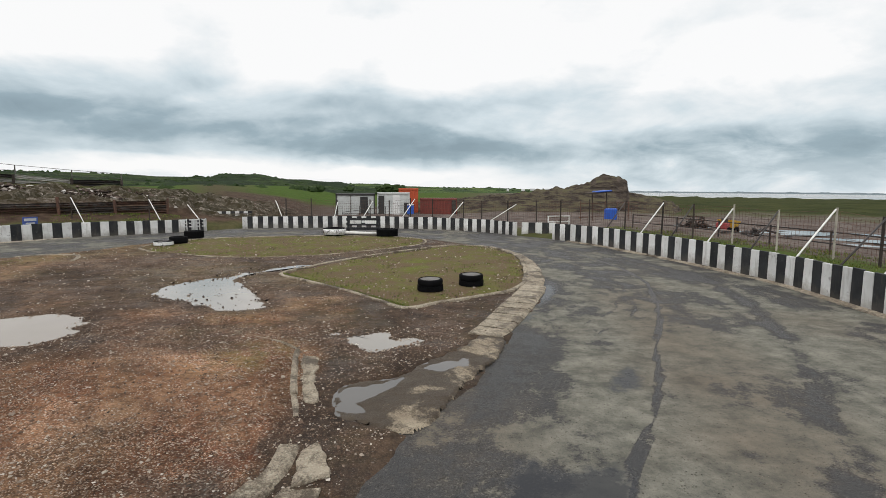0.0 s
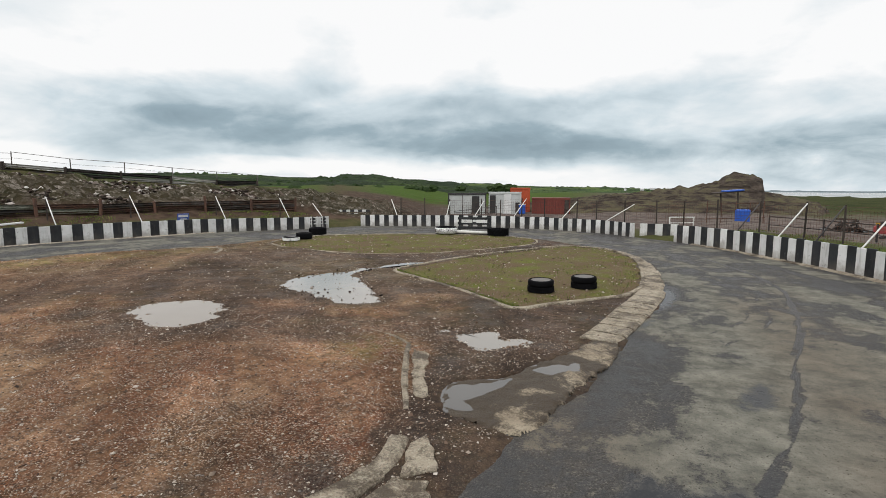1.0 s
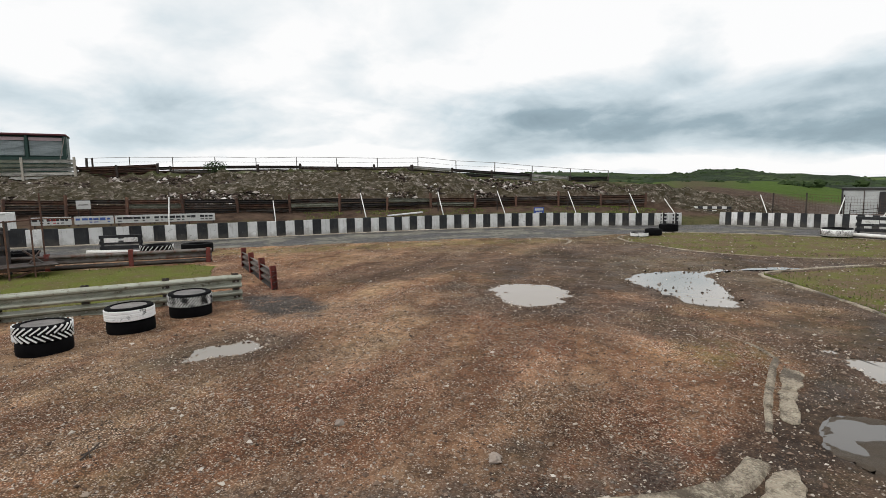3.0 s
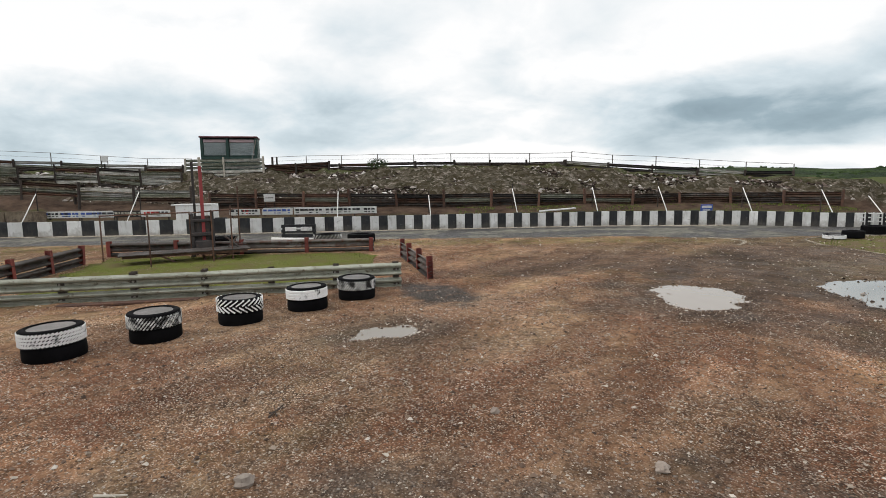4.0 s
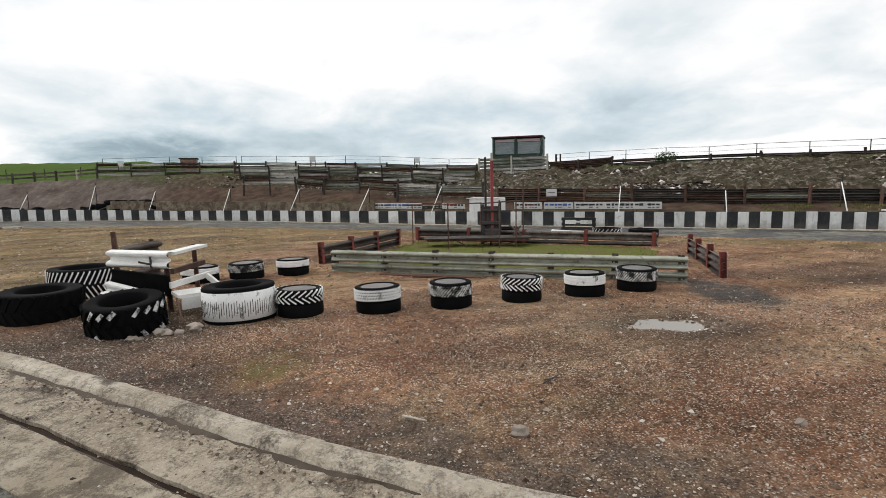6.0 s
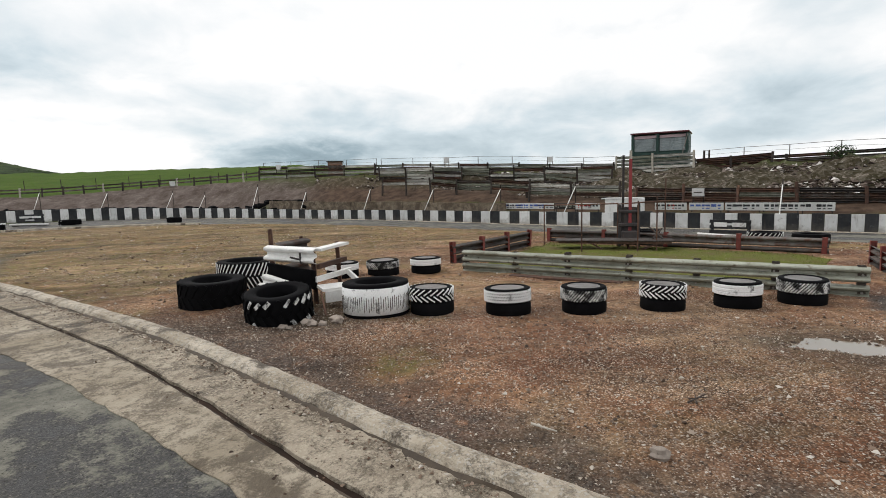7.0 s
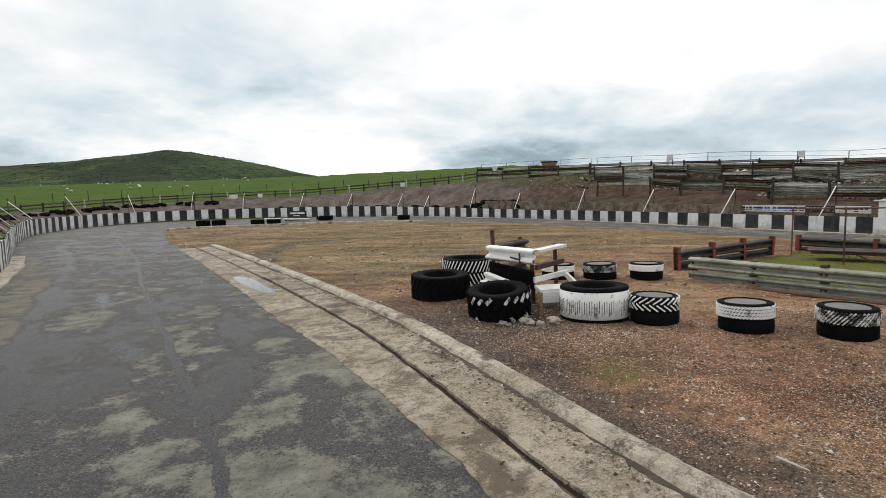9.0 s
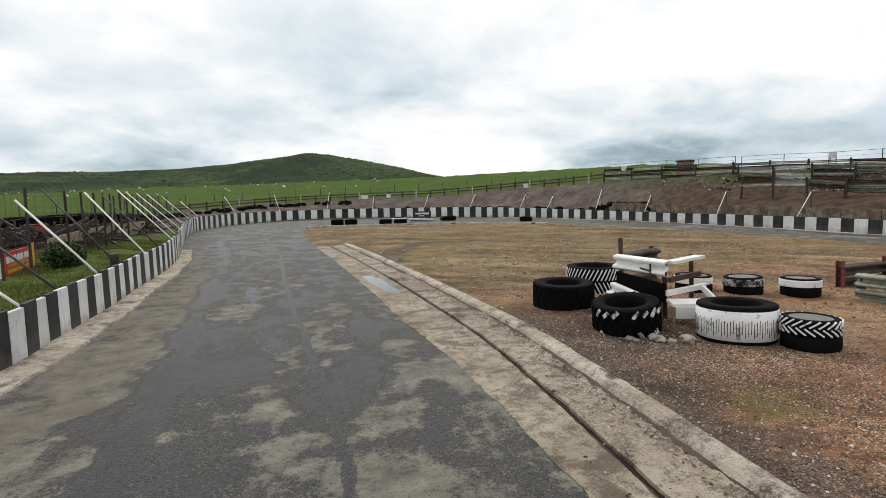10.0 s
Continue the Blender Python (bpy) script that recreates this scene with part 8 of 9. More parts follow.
def build_knoll():
    az = np.linspace(-27, 5, 330)
    rg = np.linspace(56, 100, 90)
    A, R = np.meshgrid(az, rg)
    X, Y = -np.sin(np.radians(A)) * R, np.cos(np.radians(A)) * R
    crest = np.interp(A, [-27, -20, -12, 5], [74, 80, 74, 64])
    top = 2.6 + crest * np.tan(np.radians(np.interp(A, K_AZ, K_EL)))
    base = terrain(X, Y)[0] - 0.6
    rise = np.where(R < crest, ramp(R, crest - 15, crest + 1) ** 0.75, 1 - ramp(R, crest + 2, crest + 18))
    crag = 1 - np.abs(2 * lump(X, Y, 4.0, 81) - 1)
    H = np.maximum(top - base, 0)
    ledge = np.abs(((H * rise * 1.6 + 2.2 * lump(X, Y, 5.0, 84)) % 1.0) - 0.5)
    Z = base + H * rise * (0.84 + 0.16 * crag) + 0.55 * rise * (ledge - 0.25) + H * 0.12 * rise * (lump(X, Y, 1.3, 82) - 0.5) + 0.35 * rise * (lump(X, Y, 0.6, 83) - 0.5)
    n, m = A.shape
    i, j = np.meshgrid(np.arange(n - 1), np.arange(m - 1), indexing="ij")
    F = np.stack([i * m + j, i * m + j + 1, (i + 1) * m + j + 1, (i + 1) * m + j], -1).reshape(-1, 4)[:, ::-1]
    return grid_mesh("rock_knoll", np.stack([X, Y, Z], -1).reshape(-1, 3), F, M_ROCK)


solo("rock_knoll", build_knoll(), M_ROCK, "bare brown rock knoll beyond the track", "rock", kind="structure")
SHEET = thing("blue_sheet", pose(*polar(-17.2, 63), 1.78, 0, -4, 18), "blue tarpaulin draped over planks on the rocks", "tarpaulin")
part("sheet", Shape().box(0.3, 0, 0.10, 1.9, 1.2, 0.14, bevel=0.05), M_BLUE, SHEET)
part("planks", Shape().box(-0.2, 0, -0.02, 3.2, 1.0, 0.12, bevel=0.02).box(-1.0, 0, -1.0, 0.1, 0.1, 2.0).box(0.9, 0, -1.0, 0.1, 0.1, 2.0), M_DARKWOOD, SHEET)

# ---- site cabins and containers at the north end ----
M_CABIN = worn("pale_grey_cabin_panel", (0.56, 0.58, 0.57), (0.46, 0.48, 0.47), 0.5, 0, 1.0, 20, (0.30, 0.27, 0.23), 0.30, 0.05, 0.05)
M_ORANGE = worn("orange_red_container_paint", (0.52, 0.095, 0.035), (0.42, 0.08, 0.035), 0.5, 0, 1.0, 20, (0.2, 0.07, 0.04), 0.30, 0.05, 0.05)
M_MAROON = worn("maroon_container_paint", (0.20, 0.050, 0.038), (0.15, 0.042, 0.035), 0.6, 0, 1.0, 20, (0.10, 0.05, 0.04), 0.35, 0.05, 0.05)
M_DARKPANEL = worn("dark_opening", (0.03, 0.03, 0.032), (0.05, 0.048, 0.045), 0.6, 0, 2, 20, None, 0.5, 0.05, 0.05)


def container(az0, az1, r, z0, z1, mat, label, name="container", doors=(), depth=2.4, trim=None, ribs=True):
    (xa, ya), (xb, yb) = polar(az0, r), polar(az1, r)
    L = math.hypot(xb - xa, yb - ya)
    ang = math.degrees(math.atan2(yb - ya, xb - xa))
    t = thing(name, pose((xa + xb) / 2, (ya + yb) / 2, z0, 0, 0, ang), label, "cabin" if name == "site_cabin" else "container", "cabins and containers")
    h = z1 - z0
    part("body", Shape().box(0, depth / 2, h / 2, L - 0.1, depth - 0.08, h - 0.08), mat, t)
    rb = Shape()
    n = int(L / 0.28)
    if ribs:
        for i in range(n):
            rb.box(-L / 2 + L * (i + 0.5) / n, 0.03, h / 2, L / n * 0.5, 0.05, h - 0.25, bevel=0.015)
        part("ribs", rb, mat, t)
    fr = Shape()
    for px in (-L / 2 + 0.06, L / 2 - 0.06):
        fr.box(px, 0.02, h / 2, 0.12, 0.12, h)
    fr.box(0, 0.02, h - 0.06, L, 0.12, 0.12).box(0, 0.02, 0.06, L, 0.12, 0.12)
    part("frame", fr, trim or mat, t)
    part("roof", Shape().box(0, depth / 2, h + 0.02, L + 0.06, depth + 0.06, 0.05), trim or mat, t)
    for px, w, hh, dm in doors:
        door = part("door", Shape().box(px * L, -0.015, hh * h / 2 + 0.06, w, 0.05, hh * h, bevel=0.01), dm, t)
        part("door_handle", Shape().box(px * L + w * 0.35, -0.06, hh * h / 2, 0.04, 0.05, 0.16), M_STRUT_B, door)


container(10.15, 6.1, 54, -0.55, 1.62, M_CABIN, "pale grey site cabin with a dark doorway", "site_cabin", ((0.22, 0.75, 0.86, M_DARKPANEL), (-0.12, 0.05, 0.9, M_GALV_DARK)), trim=M_DARKPANEL, ribs=False)
container(5.85, 2.45, 54, -0.55, 1.72, M_CABIN, "pale cabin with a white door and dark window", "site_cabin", ((-0.38, 0.6, 0.86, M_DARKPANEL), (0.08, 0.7, 0.9, M_BOARD), (0.40, 0.5, 0.55, M_DARKPANEL)), ribs=False)
container(3.6, 1.55, 58.5, -0.45, 2.12, M_ORANGE, "orange-red shipping container behind the cabins")
container(1.35, -2.55, 56, -0.85, 1.12, M_MAROON, "rusty maroon shipping container", "container", ((0.42, 0.5, 0.9, M_GALV_DARK),))
BLUEBIN = thing("blue_bin", pose(*polar(2.35, 52.5), -0.3, 0, 0, -3), "blue bin beside the cabins", "bin")
part("body", Shape().box(0, 0, 0.45, 0.6, 0.5, 0.85, bevel=0.05), M_BLUE, BLUEBIN)
part("lid", Shape().box(0, 0, 0.92, 0.65, 0.56, 0.08, bevel=0.03), M_BOARD, BLUEBIN, "white lid")
RAIL = thing("cabin_rail", label="dark step railing in front of the cabins", category="railing")
for k in range(6):
    x, y = polar(9.5 - 0.9 * k, 51)
    part("post", Shape().rod((x, y, -0.4), (x, y, 0.55), 0.025, 6), M_STRUT_B, RAIL)
a, b = polar(9.5, 51), polar(5.0, 51)
part("rail", Shape().rod((a[0], a[1], 0.0), (b[0], b[1], 0.5), 0.025, 6).rod((a[0], a[1], -0.1), (b[0], b[1], -0.1), 0.02, 6), M_STRUT_B, RAIL)


# ---- distant land and water ----
def land_mat(name, dark, light, hedge, scale):
    m, n = material(name)
    pos = n.add("ShaderNodeNewGeometry").outputs["Position"]
    cells = n.add("ShaderNodeTexVoronoi", {"Vector": pos, "Scale": 0.011 * scale})
    tint = n.add("ShaderNodeSeparateColor", {0: cells.outputs["Color"]}).outputs[0]
    a = n.noise(pos, 0.012 * scale, 6, 0.65)
    b = n.noise(pos, 0.11 * scale, 6, 0.72)
    col = n.mix(tint, dark, light)
    col = n.mix(n.grey(a, [(0.42, 0), (0.55, 1)]), col, hedge)
    col = n.mix(n.grey(b, [(0.42, 0), (0.62, 0.85)]), col, tuple(0.5 * c for c in hedge))
    finish(n, col, 0.95, b, 1.0, 3.0, 0, 0.1)
    return m


M_HILL = land_mat("wooded_hill", (0.034, 0.060, 0.020), (0.070, 0.102, 0.030), (0.022, 0.038, 0.016), 1.0)
M_FARM = land_mat("farmland", (0.075, 0.135, 0.035), (0.155, 0.205, 0.055), (0.040, 0.070, 0.028), 1.2)
# grey-blue shore: the haze of distance is put into its base colour
M_FARSHORE = worn("haze_tinted_shore", (0.15, 0.19, 0.21), (0.19, 0.23, 0.25), 0.95, 0, 0.004, 0.05, None, 0.5, 0.0, 0.0, False, 0.1)
# far foliage greens, lightened so that some haze sits in the colour
M_TREES = worn("far_foliage", (0.026, 0.044, 0.018), (0.046, 0.070, 0.026), 0.95, 0, 0.05, 0.9, None, 0.5, 0.4, 0.0, False, 0.1)


def ridge(name, azs, els, rng, depth, mat, label, foot=-1.2, rough=0.04, seed=0):
    A = np.linspace(min(azs), max(azs), 400)
    k = np.argsort(azs)
    el = np.interp(A, np.array(azs)[k], np.array(els)[k])
    rows = []
    for f in np.linspace(0, 1.35, 28):
        R = rng - depth + depth * f
        lift = np.where(f <= 1, f * f * (3 - 2 * f), 1 - (f - 1) * 1.5)
        e = foot + (el - foot) * lift
        X, Y = -np.sin(np.radians(A)) * R, np.cos(np.radians(A)) * R
        Z = 2.4 + R * np.tan(np.radians(e)) + rough * depth * 0.1 * waves(X, Y, depth * 0.5, seed) * min(f, 1) * (0.3 if f > 0.9 else 1)
        rows.append(np.stack([X, Y, Z], -1))
    V = np.array(rows)
    n, m = V.shape[:2]
    i, j = np.meshgrid(np.arange(n - 1), np.arange(m - 1), indexing="ij")
    F = np.stack([i * m + j, i * m + j + 1, (i + 1) * m + j + 1, (i + 1) * m + j], -1).reshape(-1, 4)[:, ::-1]
    solo(name, grid_mesh(name, V.reshape(-1, 3), F, mat), mat, label, "hill", kind="structure")
    return V


def woods(name, spots, label, mat=None):
    """Far trees, too many to count: rough clumped crowns."""
    s = Shape()
    for k, (x, y, z, r) in enumerate(spots):
        s.blob((x, y, z + 0.5 * r), r, k, 0.8, 5, 7, 0.9)
    solo(name, s, mat or M_TREES, label, "trees", kind="stuff")


north = ridge("north_hill", [52, 44, 38, 33.9, 29.3, 26.6, 22.2, 21.0, 19.6, 17.0, 14.3, 12.1, 8, 4], [0.9, 1.0, 0.98, 0.95, 0.80, 0.62, 0.66, 0.90, 0.92, 0.72, 0.25, 0.10, -0.2, -0.8], 760, 420, M_HILL, "green wooded hillside to the north", -0.9, 0.10, 2)
farm = ridge("north_farmland", [24, 16, 10, 6.9, 1.0, -5.0, -11.4, -15, -19], [0.2, 0.25, 0.05, -0.05, -0.25, -0.36, -0.50, -0.62, -0.8], 1300, 700, M_FARM, "low green farmland on the northern skyline", -0.95, 0.08, 3)
south = ridge("south_hill", [205, 190, 178.9, 171, 166.4, 161.5, 157.2, 153.9, 151.7, 147.7, 144.7, 141.2, 137, 132], [2.3, 2.6, 2.70, 2.95, 3.12, 3.55, 4.18, 4.68, 4.60, 3.83, 3.20, 2.42, 1.6, 0.8], 900, 420, M_HILL, "green wooded hill beyond the meadow", 0.6, 0.10, 4)
rr = random.Random(8)
spots = []
for V, count, size in ((north, 700, 3.0), (farm, 420, 4.0), (south, 5200, 1.7)):
    n, m = V.shape[:2]
    for _ in range(count):
        i, j = rr.randrange(int(n * 0.30), int(n * 0.78)), rr.randrange(5, m - 5)
        if noise.noise((j * 0.035, i * 0.2, 3.0)) < (0.0 if V is not south else -0.12):
            continue
        x, y, z = V[i, j]
        spots.append((x, y, z - 0.8 * size, size * rr.uniform(0.45, 1.0)))
    for _ in range(0 if V is south else count // 2):
        j = rr.randrange(2, m - 2)
        if noise.noise((j * 0.06, 7.0, 1.0)) > 0.05:
            x, y, z = V[int(n * 0.74), j]
            spots.append((x, y, z - 0.7 * size, size * rr.uniform(0.5, 0.95)))
woods("far_woods", spots, "dark green woodland scattered over the far hills")
# nearer tree belt and pale sheds on the north side
belt = []
for _ in range(120):
    az = rr.uniform(3, 27)
    if noise.noise((az * 0.35, 2.0, 0.0)) < -0.05:
        continue
    r = rr.uniform(240, 300)
    x, y = polar(az, r)
    belt.append((x, y, 2.4 - r * math.tan(radians(0.75 if az > 12 else 0.62)), rr.uniform(1.2, 2.4)))
woods("tree_belt", belt, "belt of dark bushes and trees beyond the cabins")
M_SHED = worn("far_white_roof", (0.62, 0.63, 0.63), (0.50, 0.51, 0.51), 0.6, 0, 0.2, 2.0, None, 0.5, 0.0, 0.1)
for k in range(26):
    az = rr.uniform(15.2, 22.5) if k < 20 else rr.uniform(-12, -6)
    r = 330 + rr.uniform(-20, 40) if k < 20 else 620
    x, y = polar(az, r)
    w = rr.uniform(2, 6)
    el = rr.uniform(-0.74, -0.50) if k < 20 else rr.uniform(-0.62, -0.5)
    H = 1.6
    s = Shape().box(0, 0, 0, w, 3, H).add([(-w / 2, -1.6, H / 2), (w / 2, -1.6, H / 2), (w / 2, 0, H / 2 + 0.7), (-w / 2, 0, H / 2 + 0.7), (w / 2, 1.6, H / 2), (-w / 2, 1.6, H / 2)], [(0, 1, 2, 3), (3, 2, 4, 5), (0, 3, 5), (1, 4, 2)])
    solo("far_shed", s, M_SHED, "far pale shed on the hillside", "shed", "far sheds", m=pose(x, y, 2.4 + r * math.tan(radians(el)), 0, 0, az + rr.uniform(-20, 20)))


def sector(name, az0, az1, r0, r1, lift, mat, label, cat):
    A, R = np.meshgrid(np.linspace(az0, az1, 60), np.geomspace(r0, r1, 30))
    X, Y = -np.sin(np.radians(A)) * R, np.cos(np.radians(A)) * R
    Z = -0.0126 * (R - 32) - 0.5 + (lift + 0.5) * np.clip((R - r0) / 160, 0, 1)
    n, m = A.shape
    i, j = np.meshgrid(np.arange(n - 1), np.arange(m - 1), indexing="ij")
    F = np.stack([i * m + j, i * m + j + 1, (i + 1) * m + j + 1, (i + 1) * m + j], -1).reshape(-1, 4)
    solo(name, grid_mesh(name, np.stack([X, Y, Z], -1).reshape(-1, 3), F, mat), mat, label, cat, kind="structure")


M_SEA = worn("grey_estuary_water", (0.30, 0.33, 0.34), (0.40, 0.41, 0.40), 0.25, 0, 0.01, 0.1, (0.34, 0.30, 0.25), 0.42, 0.0, 0.0, False)
sector("estuary", -75, -17, 300, 4000, 0.7, M_SEA, "flat grey estuary water and sand", "water")
ridge("far_shore", [-75, -60, -50, -42, -35, -30, -26, -20, -14], [-0.55, -0.60, -0.58, -0.62, -0.60, -0.61, -0.62, -0.60, -0.75], 3900, 250, M_FARSHORE, "low far shore across the water, haze painted into its colour", -0.85, 0.2, 6)

# pale limestone blocks lying in the meadow
for k in range(46):
    az = rr.uniform(146, 182)
    r = rr.uniform(120, 185)
    x, y = polar(az, r)
    z = ground_z(x, y)
    s = Shape().blob((0, 0, 0.2), rr.uniform(0.15, 0.42), k, 0.6)
    solo("field_stone", s, M_PALEPOST if k % 3 else M_BOARD, "pale stone lying in the green meadow", "stone", "meadow stones", m=pose(x, y, z))

# ---- rail fence along the foot of the meadow ----
FF = thing("field_fence", label="weathered timber rail fence between bank and meadow", category="fence")
pts = bank_line(168, 123.5, lambda a: float(np.interp(a, B_AZ, B_DC)) + 0.3, 30)
for k, (x, y, z) in enumerate(pts):
    part("post", Shape().box(0, 0, 0, 0.16, 0.14, 1.5, bevel=0.01), M_PALEPOST if k % 4 == 1 else M_DARKWOOD, FF, m=pose(x, y, z + 0.15, rr.uniform(-3, 3), rr.uniform(-3, 3), rr.uniform(0, 90)))
for a, b in zip(pts[:-1], pts[1:]):
    for h in (0.40, 0.72):
        part("rail", Shape().bar((a[0], a[1], a[2] + h), (b[0], b[1], b[2] + h), 0.05, 0.15), M_GALV_DARK, FF)
MF = thing("meadow_fence", label="thin dark fence posts across the meadow", category="fence")
for k, (x, y, z) in enumerate(bank_line(178, 112, 30, 26)):
    part("post", Shape().rod((0, 0, -0.3), (0, 0, 1.3), 0.05, 6), M_DARKWOOD, MF, m=pose(x, y, z, rr.uniform(-3, 3), rr.uniform(-3, 3)))
# tyres and rubble thrown along the far bend's bank
TY = Shape().lathe(tyre_profile(0.42, 0.26, 0.24), 18).mesh("tyre", M_RUBBER, True)
for k in range(30):
    az = 119 + 50 * (k + rr.random()) / 30
    pile = thing("tyre_pile", label="old black tyres dumped on the earth bank", category="tyres", group="tyre piles")
    for _ in range(rr.randrange(3, 7)):
        x, y = at_bearing(az + rr.uniform(-1.3, 1.3), rr.uniform(1.4, 2.6) if az < 150 else rr.uniform(5.5, 7))
        part("tyre", TY, M_RUBBER, pile, m=pose(x, y, ground_z(x, y) - 0.02, rr.uniform(-25, 25), rr.uniform(-25, 25), 0))

# ---- verge and yard to the south-east ----
def se_spot(az, r):
    x, y = polar(az, r)
    return x, y, ground_z(x, y)


SG = thing("sign_board", pose(-0.50, -18.8, 0.56, 0, 0, 75.5), "red board with white and yellow lettering beside the yard fence", "sign", "sign boards")
part("panel", Shape().box(0, 0, 0.33, 2.7, 0.03, 0.62, bevel=0.005), M_REDINK, SG)
part("lettering", Shape().box(0.05, 0.02, 0.44, 2.2, 0.008, 0.17), M_BOARD, SG, "white bar of lettering")
part("lettering", Shape().box(0.05, 0.02, 0.28, 1.9, 0.008, 0.07), M_YELLOW, SG, "yellow bar of lettering")
part("lettering", Shape().box(0.05, 0.02, 0.14, 2.0, 0.008, 0.09), M_YELLOW, SG, "yellow bar of figures")
part("side_panel", Shape().box(-1.55, 0.005, 0.36, 0.36, 0.03, 0.70, bevel=0.005), M_YELLOW, SG, "yellow and black edge board")
part("white_panel", Shape().box(1.65, 0.005, 0.32, 0.55, 0.03, 0.66, bevel=0.005), M_BOARD, SG, "white edge board")
for px in (-1.2, 0.0, 1.2):
    part("leg", Shape().box(px, -0.04, 0.0, 0.06, 0.05, 0.9), M_DARKWOOD, SG)
TP = thing("low_screen", label="tan boarded screen leaning along the yard", category="screen")
M_TAN = worn("tan_board", (0.34, 0.27, 0.20), (0.26, 0.205, 0.15), 0.8, 0, 1.2, 20, (0.16, 0.13, 0.10), 0.35, 0.1, 0.15)
for k in range(8):
    f0, f1 = k / 8, (k + 1) / 8
    a, b = se_spot(176.4 - 7.4 * f0, 21.5 + 13 * f0), se_spot(176.4 - 7.4 * f1, 21.5 + 13 * f1)
    part("panel", Shape().bar((a[0], a[1], a[2] + 0.35), (b[0], b[1], b[2] + 0.35), 0.05, 0.66, 0.1), M_TAN, TP)
RB = thing("red_bin", pose(*se_spot(177.0, 29.0)[:2], 0.5, 0, 0, 10), "rusty red steel bin raised on a stand in the yard", "bin")
part("body", Shape().box(0, 0, 0.66, 0.72, 0.6, 0.78, bevel=0.03), M_RED, RB)
part("rim", Shape().box(0, 0, 1.06, 0.78, 0.66, 0.07, bevel=0.02), M_RUST, RB)
part("stand", Shape().box(0, 0, 0.12, 0.6, 0.5, 0.34, bevel=0.02), M_RUST, RB)
x, y, z = se_spot(171.7, 16.3)
solo("bollard", Shape().box(0, 0, 0.5, 0.20, 0.16, 1.3, bevel=0.02), M_STRUT_B, "black square post just behind the wall", "post", m=pose(x, y, z - 0.1))
# rows of stacked tyres and scrap beyond the yard fence
for g0 in range(10):
    row = thing("tyre_wall", label="row of old black tyres stacked along the yard", category="tyres", group="yard tyre rows")
    for k in range(6):
        az = 169 + 16 * (6 * g0 + k) / 60 + rr.uniform(-0.1, 0.1)
        x, y, z = se_spot(az, 40 + rr.uniform(-1.0, 1.0))
        for h in range(2):
            part("tyre", TY, M_RUBBER, row, m=pose(x, y, z + 0.26 * h + 0.25, rr.uniform(-8, 8), rr.uniform(-8, 8), 0))
for k, (az, r) in enumerate(((178, 27), (175.5, 29), (173.5, 31), (171, 34), (169.5, 36), (180, 25), (174.5, 26.5))):
    heap("scrap_heap", az, r, 34, 0.5, M_DARKWOOD if k % 3 else M_STRUT_B, "tangled scrap planks and rails in the yard", "scrap", 1.7, 0.75, 20 + k, "yard scrap", 0.0)


# ---- bushes ----
def bush(x, y, z, R, H, label, n=900, seed=1):
    t = thing("bush", (x, y, z), label, "bush")
    r = random.Random(seed)
    stems = Shape()
    for k in range(9):
        a = r.uniform(0, 6.28)
        stems.rod((0, 0, 0), (R * 0.6 * math.cos(a), R * 0.6 * math.sin(a), H * r.uniform(0.5, 0.8)), 0.018, 5, 0.006)
    part("stems", stems, M_DARKWOOD, t)
    leaf = Shape()
    for k in range(n):
        d = Vector((r.gauss(0, 1), r.gauss(0, 1), r.gauss(0, 1))).normalized()
        q = r.uniform(0.55, 1.0) * (1 + 0.3 * noise.noise(d * 2.0 + Vector((seed, 0, 0))))
        c = Vector((d.x * R * q, d.y * R * q, H * 0.5 + d.z * H * 0.5 * q))
        u = Vector((r.uniform(-1, 1), r.uniform(-1, 1), r.uniform(-1, 1))).normalized() * 0.05
        v = u.cross(Vector((r.uniform(-1, 1), r.uniform(-1, 1), 1))).normalized() * 0.03
        leaf.add([c - u, c + v, c + u, c - v], [(0, 1, 2, 3)])
    part("leaves", leaf, M_LEAF, t)


M_LEAF = worn("bush_leaves", (0.018, 0.042, 0.010), (0.038, 0.072, 0.018), 0.7, 0, 2.0, 30, None, 0.5, 0.0, 0.0, False, 0.3)
x, y, z = se_spot(175.3, 19.3)
bush(x, y, z - 0.1, 0.52, 0.90, "dark green bush on the grass verge", 1700, 2)
x, y = at_bearing(69.0, 15.2)
bush(x, y, 3.35, 0.8, 0.9, "dark bush growing on the crest of the bank", 700, 3)

# ---- stones ----
rock = random.Random(12)
def stone(x, y, r, label="pale stone lying on the dirt", mat=None, z=None):
    zz = float(infield_height(np.array([[x]]), np.array([[y]]))[0][0, 0]) if z is None else z
    solo("stone", Shape().blob((0, 0, 0), r, x * 7 + y, 0.62, 6, 9, 0.55), mat or M_STONE, label, "stone", "loose stones", m=pose(x, y, zz + r * 0.3, 0, 0, rock.uniform(0, 360)))


